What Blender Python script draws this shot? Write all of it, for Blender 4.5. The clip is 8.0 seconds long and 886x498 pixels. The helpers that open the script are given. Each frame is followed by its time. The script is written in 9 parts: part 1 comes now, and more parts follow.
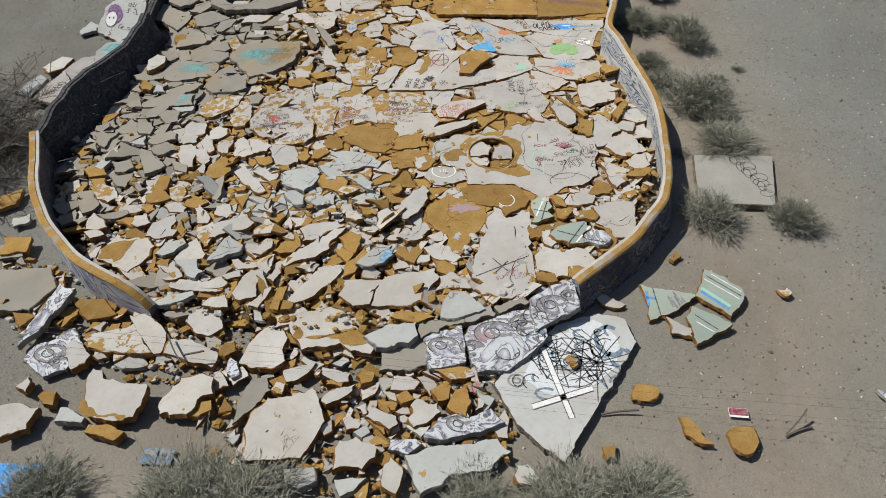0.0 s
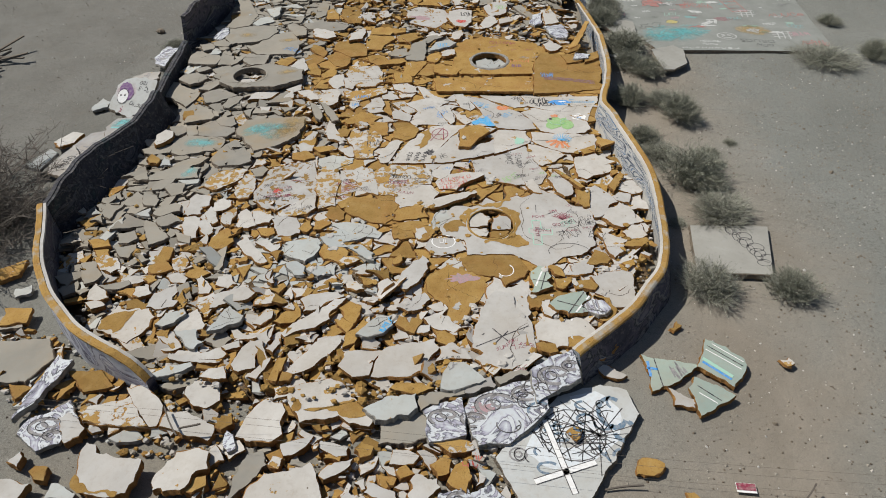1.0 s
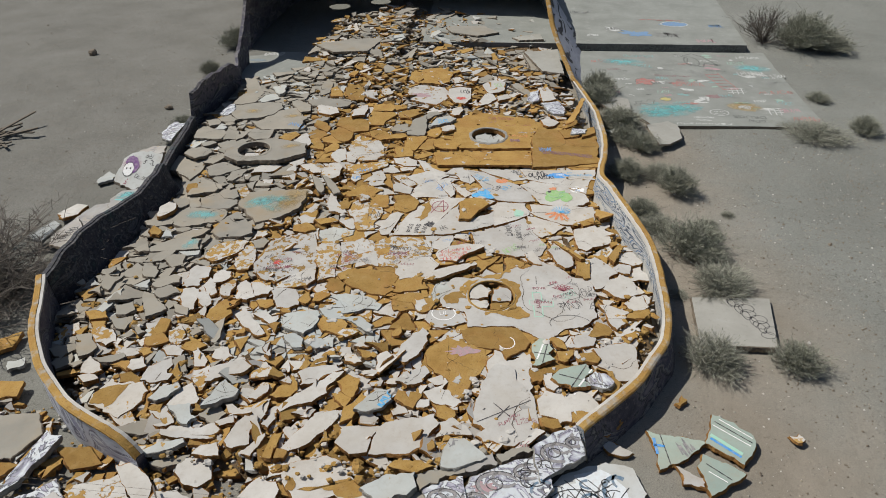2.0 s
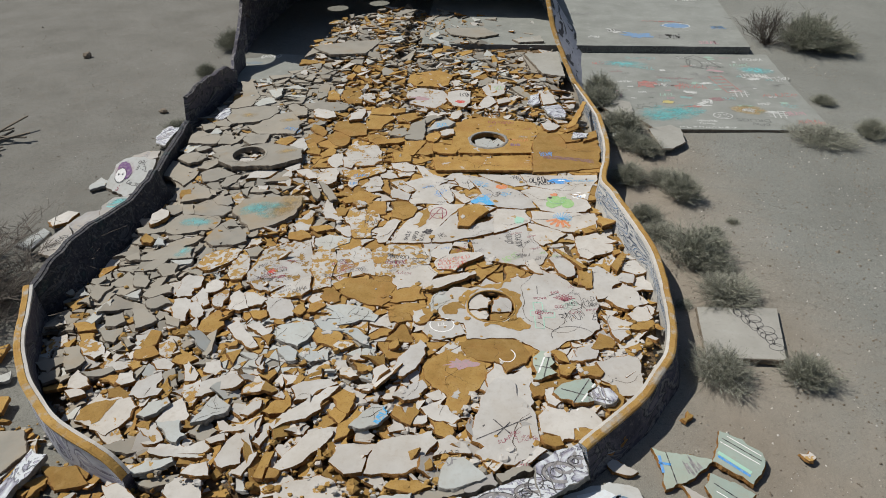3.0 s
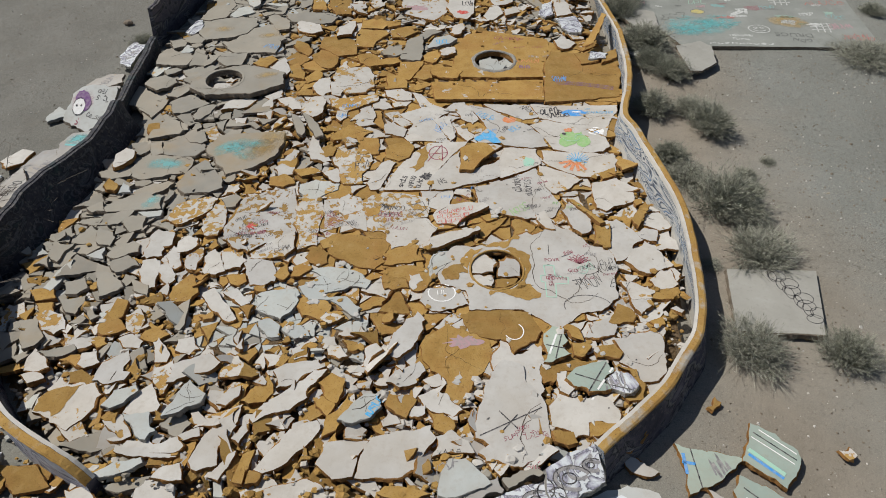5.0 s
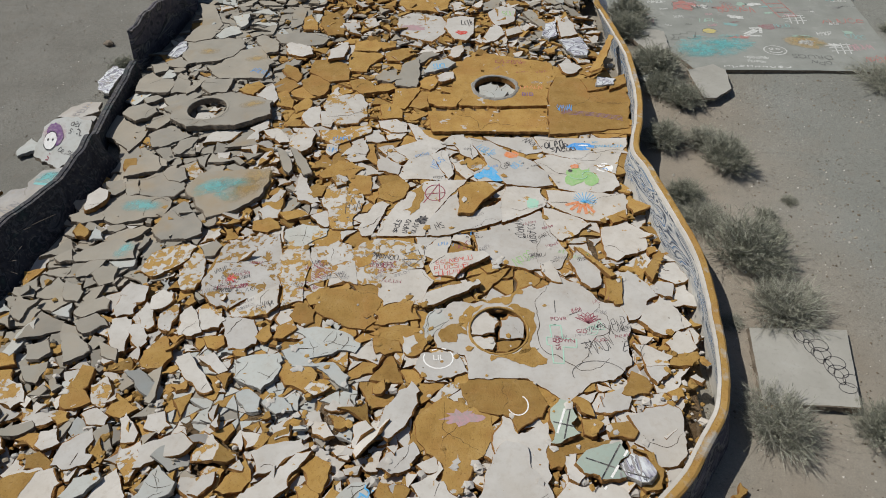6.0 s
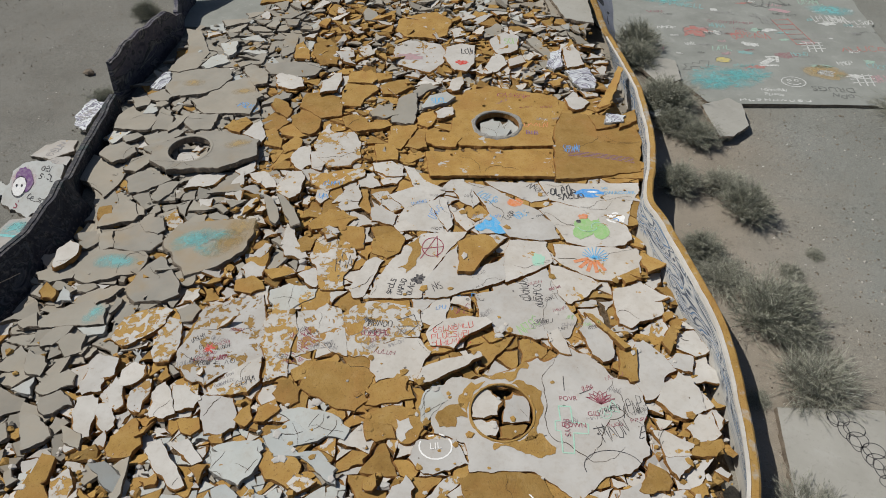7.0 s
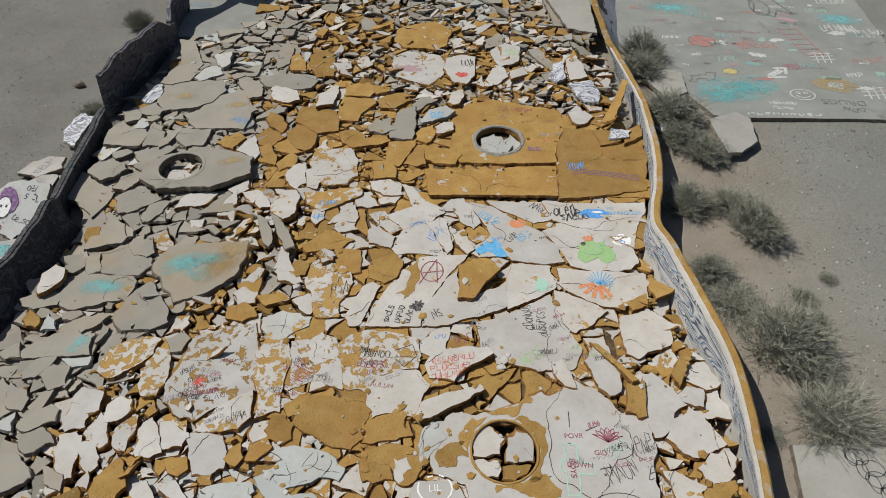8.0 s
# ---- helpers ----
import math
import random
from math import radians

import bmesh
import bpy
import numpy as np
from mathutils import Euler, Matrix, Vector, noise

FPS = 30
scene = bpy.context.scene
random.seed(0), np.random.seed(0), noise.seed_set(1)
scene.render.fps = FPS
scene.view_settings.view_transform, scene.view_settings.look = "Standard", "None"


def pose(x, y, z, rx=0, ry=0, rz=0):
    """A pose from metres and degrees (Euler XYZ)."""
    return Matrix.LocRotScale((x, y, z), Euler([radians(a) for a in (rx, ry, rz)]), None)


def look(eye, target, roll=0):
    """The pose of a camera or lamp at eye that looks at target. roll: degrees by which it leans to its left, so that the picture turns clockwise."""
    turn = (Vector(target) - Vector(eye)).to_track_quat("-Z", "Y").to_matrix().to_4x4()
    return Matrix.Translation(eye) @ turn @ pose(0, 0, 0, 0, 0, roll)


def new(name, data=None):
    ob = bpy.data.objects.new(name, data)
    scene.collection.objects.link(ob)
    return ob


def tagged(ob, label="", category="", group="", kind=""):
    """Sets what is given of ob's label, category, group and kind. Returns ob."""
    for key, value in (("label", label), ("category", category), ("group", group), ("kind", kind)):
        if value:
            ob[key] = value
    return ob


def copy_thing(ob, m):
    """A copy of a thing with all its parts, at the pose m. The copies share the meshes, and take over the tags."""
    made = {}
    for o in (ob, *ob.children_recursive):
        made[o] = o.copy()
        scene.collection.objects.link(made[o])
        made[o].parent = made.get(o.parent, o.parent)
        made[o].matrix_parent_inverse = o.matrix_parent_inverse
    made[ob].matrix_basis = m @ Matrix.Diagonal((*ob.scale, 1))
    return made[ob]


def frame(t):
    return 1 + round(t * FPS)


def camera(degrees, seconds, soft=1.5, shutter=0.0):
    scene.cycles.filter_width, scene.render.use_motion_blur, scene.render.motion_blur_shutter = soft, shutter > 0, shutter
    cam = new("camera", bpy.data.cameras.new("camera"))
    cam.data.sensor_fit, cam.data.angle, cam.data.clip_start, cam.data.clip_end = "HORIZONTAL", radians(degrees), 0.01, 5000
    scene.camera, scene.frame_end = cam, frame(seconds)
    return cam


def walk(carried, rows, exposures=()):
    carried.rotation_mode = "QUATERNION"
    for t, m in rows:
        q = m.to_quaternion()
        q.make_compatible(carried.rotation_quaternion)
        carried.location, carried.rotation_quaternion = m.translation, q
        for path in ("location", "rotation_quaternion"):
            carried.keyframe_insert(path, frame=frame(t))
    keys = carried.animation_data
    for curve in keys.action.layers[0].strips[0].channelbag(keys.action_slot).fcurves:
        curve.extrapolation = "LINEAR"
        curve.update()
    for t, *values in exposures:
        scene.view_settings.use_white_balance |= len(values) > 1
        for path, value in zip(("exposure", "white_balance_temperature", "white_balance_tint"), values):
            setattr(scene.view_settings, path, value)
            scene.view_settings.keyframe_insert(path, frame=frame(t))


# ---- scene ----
cam = camera(68.7, 8.0, 0.95)
PATH = [
    (0, (0.510, 0.271, 9.511), (0.423, 1.647, 8.062), -0.40),
    (0.5, (0.519, 0.298, 9.570), (0.429, 1.745, 8.193), -0.40),
    (1, (0.524, 0.233, 9.582), (0.428, 1.755, 8.287), -0.50),
    (1.5, (0.516, 0.199, 9.599), (0.417, 1.788, 8.389), -0.40),
    (2, (0.523, 0.284, 9.555), (0.420, 1.938, 8.435), -0.40),
    (2.2, (0.520, 0.372, 9.549), (0.416, 2.050, 8.465), -0.51),
    (2.4, (0.522, 0.456, 9.540), (0.416, 2.148, 8.477), -0.53),
    (2.6, (0.527, 0.537, 9.525), (0.422, 2.227, 8.460), -0.54),
    (2.85, (0.538, 0.646, 9.503), (0.433, 2.317, 8.410), -0.56),
    (3.1, (0.544, 0.779, 9.485), (0.441, 2.419, 8.347), -0.47),
    (3.3, (0.543, 0.911, 9.475), (0.441, 2.524, 8.299), -0.49),
    (3.5, (0.531, 1.075, 9.474), (0.430, 2.664, 8.264), -0.50),
    (4, (0.491, 1.524, 9.477), (0.393, 3.056, 8.194), -0.50),
    (4.2, (0.469, 1.749, 9.493), (0.372, 3.256, 8.181), -0.53),
    (4.5, (0.451, 2.100, 9.498), (0.354, 3.577, 8.151), -0.57),
    (4.9, (0.433, 2.700, 9.498), (0.337, 4.156, 8.130), -0.62),
    (5.3, (0.417, 3.335, 9.507), (0.321, 4.783, 8.130), -0.67),
    (5.5, (0.409, 3.626, 9.519), (0.313, 5.074, 8.142), -0.70),
    (6, (0.401, 4.428, 9.559), (0.305, 5.875, 8.181), -0.70),
    (6.5, (0.373, 5.271, 9.621), (0.277, 6.718, 8.243), -0.70),
    (7, (0.336, 6.045, 9.687), (0.241, 7.492, 8.310), -0.60),
    (7.5, (0.282, 6.507, 9.705), (0.190, 7.953, 8.326), -0.50),
    (8, (0.296, 6.738, 9.708), (0.202, 8.184, 8.330), -0.60),
]
walk(cam, [(t, look(eye, target, roll)) for t, eye, target, roll in PATH], [(0, 0.0), (2, 0.03), (3.5, 0.03), (5.5, -0.05), (8, -0.07)])
# the sun stands to the west-north-west, fairly high; clear desert sky
SUN = Vector((-0.70, 0.22, 1.0)).normalized()
lamp = bpy.data.lights.new("sun", "SUN")
lamp.energy, lamp.angle, lamp.color = 4.3, radians(0.53), (1.0, 0.98, 0.93)
new("sun", lamp).matrix_world = look(SUN * 60, (0, 0, 0))
sky = bpy.data.worlds.new("sky")
scene.world = sky
sky.use_nodes = True
tex = sky.node_tree.nodes.new("ShaderNodeTexSky")
tex.sky_type, tex.sun_disc = "NISHITA", False
tex.sun_elevation, tex.sun_rotation = radians(53.7), radians(-72.5)
sky.node_tree.links.new(tex.outputs[0], sky.node_tree.nodes["Background"].inputs[0])
sky.node_tree.nodes["Background"].inputs[1].default_value = 0.06
scene.view_settings.exposure = 0.0

# ---------------------------------------------------------------- materials



class Nodes:
    """A small builder for node materials."""

    def __init__(self, name, rough=0.9):
        self.m = bpy.data.materials.new(name)
        self.m.use_nodes = True
        self.t = self.m.node_tree
        self.b = self.t.nodes["Principled BSDF"]
        self.b.inputs["Roughness"].default_value = rough
        self.b.inputs["Specular IOR Level"].default_value = 0.25
        self.co = self.t.nodes.new("ShaderNodeTexCoord").outputs["Object"]
        info = self.t.nodes.new("ShaderNodeObjectInfo")
        self.rnd = info.outputs["Random"]
        geo = self.t.nodes.new("ShaderNodeNewGeometry")
        self.island, self.place = geo.outputs["Random Per Island"], geo.outputs["Position"]

    def noise(self, scale, detail=5, rough=0.6, dist=0.0, at=None):
        n = self.t.nodes.new("ShaderNodeTexNoise")
        n.inputs["Scale"].default_value, n.inputs["Detail"].default_value = scale, detail
        n.inputs["Roughness"].default_value, n.inputs["Distortion"].default_value = rough, dist
        self.t.links.new(at or self.place, n.inputs["Vector"])
        return n.outputs["Fac"]

    def voronoi(self, scale, feature="F1", out="Distance"):
        n = self.t.nodes.new("ShaderNodeTexVoronoi")
        n.feature = feature
        n.inputs["Scale"].default_value = scale
        self.t.links.new(self.place, n.inputs["Vector"])
        return n.outputs[out]

    def ramp(self, fac, *stops):
        n = self.t.nodes.new("ShaderNodeValToRGB")
        el = n.color_ramp.elements
        while len(el) < len(stops):
            el.new(0.5)
        for e, (p, c) in zip(el, stops):
            e.position, e.color = p, c if len(c) == 4 else (*c, 1)
        self.t.links.new(fac, n.inputs[0])
        return n.outputs[0]

    def step(self, fac, a, b):
        return self.ramp(fac, (a, (0, 0, 0, 1)), (b, (1, 1, 1, 1)))

    def mix(self, fac, a, b, mode="MIX"):
        n = self.t.nodes.new("ShaderNodeMix")
        n.data_type, n.blend_type = "RGBA", mode
        for sock, v in ((n.inputs[0], fac), (n.inputs[6], a), (n.inputs[7], b)):
            if isinstance(v, (int, float)):
                sock.default_value = v
            elif isinstance(v, tuple):
                sock.default_value = v
            else:
                self.t.links.new(v, sock)
        return n.outputs[2]

    def math(self, op, a, b=0.0):
        n = self.t.nodes.new("ShaderNodeMath")
        n.operation = op
        for sock, v in zip(n.inputs, (a, b)):
            if isinstance(v, (int, float)):
                sock.default_value = v
            else:
                self.t.links.new(v, sock)
        return n.outputs[0]

    def done(self, colour, bump=None, strength=0.4, distance=0.02):
        self.t.links.new(colour, self.b.inputs["Base Color"])
        if bump is not None:
            n = self.t.nodes.new("ShaderNodeBump")
            n.inputs["Strength"].default_value, n.inputs["Distance"].default_value = strength, distance
            self.t.links.new(bump, n.inputs["Height"])
            self.t.links.new(n.outputs[0], self.b.inputs["Normal"])
        return self.m


WHITE, WHITE2 = (0.525, 0.503, 0.462, 1), (0.43, 0.405, 0.365, 1)
OCHRE = ((0.0, (0.265, 0.15, 0.04)), (0.5, (0.35, 0.212, 0.062)), (1.0, (0.415, 0.268, 0.094)))


def ochre_of(n, seed_by):
    c = n.ramp(n.noise(2.6, 6, 0.65), (0.25, OCHRE[0][1]), (0.5, OCHRE[1][1]), (0.78, OCHRE[2][1]))
    tone = n.ramp(seed_by, (0.0, (0.72, 0.7, 0.68)), (0.5, (1, 1, 1)), (1.0, (1.12, 1.1, 1.06)))
    c = n.mix(1.0, c, tone, "MULTIPLY")
    c = n.mix(n.math("MULTIPLY", n.step(n.noise(1.1, 5, 0.6, 0.5), 0.5, 0.66), 0.5), c, (0.33, 0.168, 0.05, 1))
    c = n.mix(n.math("MULTIPLY", n.step(n.noise(6.5, 7, 0.7), 0.52, 0.72), 0.3), c, (0.40, 0.28, 0.13, 1))
    return n.mix(n.step(n.noise(24, 4, 0.7), 0.56, 0.78), c, (0.14, 0.07, 0.024, 1))


def foam(name, island=False):
    n = Nodes(name, 0.95)
    seed = n.island if island else n.rnd
    c = ochre_of(n, seed)
    field = n.math("ADD", n.noise(3.2, 6, 0.6, 0.4), n.math("MULTIPLY", n.math("SUBTRACT", seed, 0.5), 0.12))
    c = n.mix(n.step(field, 0.685, 0.695), c, WHITE2)
    return n.done(c, n.noise(30, 6, 0.7), 0.6, 0.03)


def skin(name, base, dark, chips, bump=0.25, island=False, stain=(0.30, 0.24, 0.18, 1), stained=False, fine=False):
    """A painted crust over foam: base coat with dirt, chipped away in patches (chips 0..1) down to the foam."""
    n = Nodes(name, 0.88)
    seed = n.island if island else n.rnd
    c = n.mix(n.step(n.noise(1.7, 6, 0.6), 0.35, 0.75), base, dark)
    tone = n.ramp(seed, (0.0, (0.86, 0.86, 0.87)), (0.5, (0.97, 0.965, 0.96)), (1.0, (1.03, 1.0, 0.97)))
    c = n.mix(1.0, c, tone, "MULTIPLY")
    c = n.mix(n.math("MULTIPLY", n.step(n.noise(9, 7, 0.72), 0.5, 0.8), 0.45), c, stain)
    c = n.mix(n.math("MULTIPLY", n.step(n.noise(0.8, 7, 0.62, 0.3), 0.46, 0.7), 0.38), c, (0.36, 0.30, 0.225, 1))
    speck = n.step(n.math("SUBTRACT", 1.0, n.voronoi(4.0)), 0.93, 0.955)
    c = n.mix(n.math("MULTIPLY", speck, n.step(n.noise(1.1), 0.55, 0.6)), c, (0.12, 0.09, 0.06, 1))
    if stained:
        c = n.mix(n.math("MULTIPLY", n.step(n.noise(0.9, 6, 0.6), 0.56, 0.8), 0.55), c, (0.30, 0.2, 0.085, 1))
    relief = n.noise(16, 6, 0.65)
    if chips:
        shift = n.math("MULTIPLY", n.math("SUBTRACT", seed, 0.5), 0.05 if fine else 0.12)
        large, small = (0.35, 0.65) if fine else (0.54, 0.46)
        field = n.math("ADD", n.math("ADD", n.math("MULTIPLY", n.noise(2.6, 5, 0.55, 0.5), large), n.math("MULTIPLY", n.noise(6.5 if fine else 8.0, 5, 0.6, 0.5), small)), shift)
        mask = n.step(field, 0.66 - 0.2 * chips, 0.675 - 0.2 * chips)
        c = n.mix(mask, c, ochre_of(n, seed))
        relief = n.math("SUBTRACT", n.math("MULTIPLY", relief, 0.4), mask)
    return n.done(c, relief, 0.6 if chips > 0.3 else bump, 0.02)


GREY, GREY2 = (0.315, 0.293, 0.246, 1), (0.255, 0.237, 0.198, 1)
PALE, PALE2 = (0.46, 0.475, 0.45, 1), (0.385, 0.40, 0.375, 1)

M = {}
for tail, isl in (("", False), (" small", True)):
    M["W" + tail] = skin("white roof coating" + tail, WHITE, WHITE2, 0.08, island=isl)
    M["C" + tail] = skin("chipped white coating" + tail, WHITE, WHITE2, 0.66, island=isl)
    M["D" + tail] = skin("flaking white coating" + tail, WHITE, WHITE2, 0.72, island=isl, fine=True)
    M["O" + tail] = foam("ochre foam" + tail, isl)
    M["G" + tail] = skin("weathered grey coating" + tail, GREY, GREY2, 0.0, island=isl, stained=True)
    M["P" + tail] = skin("pale plaster" + tail, PALE, PALE2, 0.12, island=isl)
M["T"] = skin("grey coating with ochre stains", GREY, (0.31, 0.23, 0.13, 1), 0.0)
M["K"] = skin("dirty grey-white plaster", (0.40, 0.385, 0.36, 1), (0.29, 0.275, 0.255, 1), 0.1, stained=True)
M["F"] = skin("white sprayed wall plaster", (0.55, 0.555, 0.53, 1), (0.46, 0.465, 0.43, 1), 0.0)


def side(name, a, b):
    n = Nodes(name, 0.97)
    c = n.ramp(n.noise(7, 6, 0.7), (0.3, a), (0.7, b))
    return n.done(c, n.noise(26, 6, 0.75), 0.9, 0.05)


M["edge"] = side("broken foam edge", (0.19, 0.085, 0.022), (0.38, 0.20, 0.065))
M["grey edge"] = side("broken grey edge", (0.13, 0.105, 0.08), (0.27, 0.22, 0.165))
M["pale edge"] = side("broken plaster edge", (0.22, 0.2, 0.17), (0.4, 0.38, 0.34))


def ground_material():
    n = Nodes("desert sand", 0.96)
    grey = n.ramp(n.noise(0.2, 8, 0.62), (0.3, (0.162, 0.162, 0.142)), (0.52, (0.196, 0.196, 0.172)), (0.72, (0.232, 0.231, 0.206)))
    brown = n.ramp(n.noise(0.45, 8, 0.62), (0.3, (0.205, 0.177, 0.138)), (0.7, (0.285, 0.246, 0.196)))
    sep = n.t.nodes.new("ShaderNodeSeparateXYZ")
    n.t.links.new(n.place, sep.inputs[0])
    # trodden brown sand round the ruin, grey gravel farther out
    near = n.math("MINIMUM", n.math("MULTIPLY", n.math("ABSOLUTE", n.math("SUBTRACT", sep.outputs[0], 5.6)), 0.16), n.math("MAXIMUM", 0.0, n.math("MULTIPLY", n.math("SUBTRACT", sep.outputs[1], 3.0), 0.11)))
    warm = n.ramp(n.math("ADD", near, n.math("MULTIPLY", n.noise(0.3, 6, 0.62, 0.5), 0.9)), (0.52, (1, 1, 1)), (1.02, (0, 0, 0)))
    gritty = n.math("SUBTRACT", 1.0, n.math("MULTIPLY", warm, 0.6))
    sand = n.mix(warm, grey, brown)
    west = n.step(n.math("ADD", n.math("MULTIPLY", sep.outputs[0], -0.05), n.math("MULTIPLY", n.noise(0.3, 5), 0.4)), 0.45, 0.8)
    sand = n.mix(west, sand, n.ramp(n.noise(0.5, 7, 0.65), (0.3, (0.138, 0.131, 0.112)), (0.7, (0.185, 0.177, 0.155))))
    grain = n.ramp(n.noise(40, 3, 0.9), (0.3, (0.25, 0.25, 0.25)), (0.5, (1, 1, 1)), (0.7, (1.8, 1.77, 1.72)))
    c = n.mix(n.math("MULTIPLY", gritty, n.math("ADD", 0.35, n.math("MULTIPLY", n.step(n.noise(0.16, 6, 0.65, 0.6), 0.42, 0.66), 0.5))), sand, n.mix(1.0, sand, grain, "MULTIPLY"))
    c = n.mix(n.math("MULTIPLY", n.step(n.noise(2.2, 8, 0.7), 0.52, 0.78), 0.3), c, (0.165, 0.132, 0.098, 1))
    patch = n.step(n.noise(0.35, 5, 0.6), 0.4, 0.6)
    dark = n.math("MULTIPLY", n.step(n.noise(11, 5, 0.8), 0.56, 0.63), n.math("ADD", 0.45, n.math("MULTIPLY", patch, 0.55)))
    c = n.mix(n.math("MULTIPLY", n.math("MULTIPLY", dark, gritty), 0.75), c, (0.075, 0.067, 0.055, 1))
    pale = n.math("MULTIPLY", n.step(n.noise(19, 4, 0.75), 0.62, 0.7), patch)
    c = n.mix(n.math("MULTIPLY", pale, 0.6), c, (0.42, 0.40, 0.36, 1))
    h = n.math("ADD", n.math("MULTIPLY", n.noise(3.5, 6, 0.6), 1.0), n.math("MULTIPLY", n.noise(38, 5, 0.8), 0.3))
    return n.done(c, h, 0.6, 0.05)


M["ground"] = ground_material()


def soil_material():
    n = Nodes("crumbled foam and dust", 1.0)
    c = n.ramp(n.noise(5, 8, 0.7), (0.3, (0.085, 0.055, 0.028)), (0.5, (0.18, 0.118, 0.062)), (0.7, (0.3, 0.23, 0.16)))
    return n.done(c, n.noise(14, 7, 0.75), 1.0, 0.12)


M["soil"] = soil_material()


def concrete_material(name, a, b):
    n = Nodes(name, 0.9)
    c = n.ramp(n.noise(0.9, 8, 0.62), (0.3, a), (0.7, b))
    c = n.mix(n.math("MULTIPLY", n.step(n.noise(11, 7, 0.75), 0.55, 0.78), 0.4), c, (0.13, 0.115, 0.095, 1))
    c = n.mix(n.math("MULTIPLY", n.step(n.noise(3.1, 8, 0.7, 0.4), 0.55, 0.72), 0.35), c, (0.40, 0.39, 0.36, 1))
    return n.done(c, n.noise(40, 6, 0.75), 0.25, 0.01)


M["concrete"] = concrete_material("floor slab concrete", (0.205, 0.209, 0.186), (0.275, 0.28, 0.252))
M["Q"] = concrete_material("thin concrete", (0.28, 0.268, 0.232), (0.36, 0.345, 0.305))
M["kerb"] = concrete_material("sprayed kerb", (0.09, 0.085, 0.08), (0.25, 0.235, 0.215))


def mural(name, cols, scale, dist, streak=(1, 1, 1), rough=0.75):
    """Sprayed paint in swirling lines over plaster."""
    n = Nodes(name, rough)
    mp = n.t.nodes.new("ShaderNodeMapping")
    mp.inputs["Scale"].default_value = streak
    n.t.links.new(n.place, mp.inputs["Vector"])
    f = n.noise(scale, 5, 0.5, dist, mp.outputs[0])
    c = n.ramp(f, *cols)
    c = n.mix(n.math("MULTIPLY", n.step(n.noise(12, 7, 0.7), 0.52, 0.75), 0.5), c, (0.33, 0.29, 0.24, 1))
    return n.done(c, n.noise(20, 6, 0.7), 0.35, 0.02)




def streaked():
    """Wall lining: thin dark and blue lines that flow along the wall in its upper part, bare cream plaster below."""
    n = Nodes("wall lining with blue streaks", 0.8)
    mp = n.t.nodes.new("ShaderNodeMapping")
    mp.inputs["Scale"].default_value = (0.7, 0.2, 1.5)
    mp.inputs["Rotation"].default_value = (radians(-14), 0, 0)
    n.t.links.new(n.place, mp.inputs["Vector"])
    f = n.noise(3.2, 2, 0.4, 0.5, mp.outputs[0])
    stops = []
    for k in range(6):
        x = 0.33 + 0.058 * k
        stops += [(x, (0.42, 0.405, 0.375)), (x + 0.022, (0.24, 0.26, 0.28)), (x + 0.034, ((0.035, 0.04, 0.055), (0.06, 0.14, 0.27), (0.05, 0.05, 0.06))[k % 3]), (x + 0.044, (0.10, 0.13, 0.18)), (x + 0.05, (0.44, 0.43, 0.40))]
    lines = n.ramp(f, *stops[:30])
    plain = n.ramp(n.noise(1.8, 6, 0.6), (0.3, (0.40, 0.37, 0.315)), (0.7, (0.52, 0.495, 0.445)))
    sep = n.t.nodes.new("ShaderNodeSeparateXYZ")
    n.t.links.new(n.place, sep.inputs[0])
    band = n.step(n.math("ADD", sep.outputs[2], n.math("MULTIPLY", n.noise(0.9, 4, 0.5, 0.5), 0.5)), 0.58, 0.74)
    c = n.mix(band, plain, lines)
    c = n.mix(n.math("MULTIPLY", n.step(n.noise(12, 7, 0.7), 0.55, 0.78), 0.4), c, (0.33, 0.28, 0.22, 1))
    return n.done(c, n.noise(20, 6, 0.7), 0.35, 0.02)


M["inner"] = streaked()
M["outer"] = mural("outer wall with dark tags", (
    (0.32, (0.05, 0.045, 0.06)), (0.46, (0.11, 0.10, 0.115)), (0.5, (0.03, 0.03, 0.035)), (0.56, (0.20, 0.185, 0.18)),
    (0.6, (0.05, 0.05, 0.07)), (0.7, (0.17, 0.15, 0.17))), 1.3, 1.3, (1, 0.6, 1.4))
# dark tags like the outer wall's, colours lowered to deepen the lining's shade
M["shaded"] = mural("dark tagged wall lining deepened for shade", (
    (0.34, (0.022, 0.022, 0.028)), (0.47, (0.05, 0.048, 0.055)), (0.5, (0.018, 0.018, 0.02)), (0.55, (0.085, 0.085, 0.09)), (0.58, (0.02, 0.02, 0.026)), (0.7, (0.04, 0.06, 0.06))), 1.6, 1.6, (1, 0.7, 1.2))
M["shell"] = mural("pale lilac shell with dark spots", (
    (0.38, (0.05, 0.045, 0.05)), (0.40, (0.40, 0.39, 0.42)), (0.47, (0.46, 0.45, 0.48)), (0.57, (0.38, 0.37, 0.41)), (0.61, (0.42, 0.41, 0.42)), (0.63, (0.05, 0.045, 0.05))), 1.5, 0.8, (1, 0.5, 1))
M["lilac"] = mural("outer wall with pale lilac tags", (
    (0.32, (0.55, 0.57, 0.6)), (0.46, (0.45, 0.45, 0.49)), (0.5, (0.13, 0.12, 0.16)), (0.55, (0.58, 0.6, 0.62)),
    (0.62, (0.25, 0.24, 0.32)), (0.7, (0.6, 0.6, 0.6))), 1.4, 1.5)
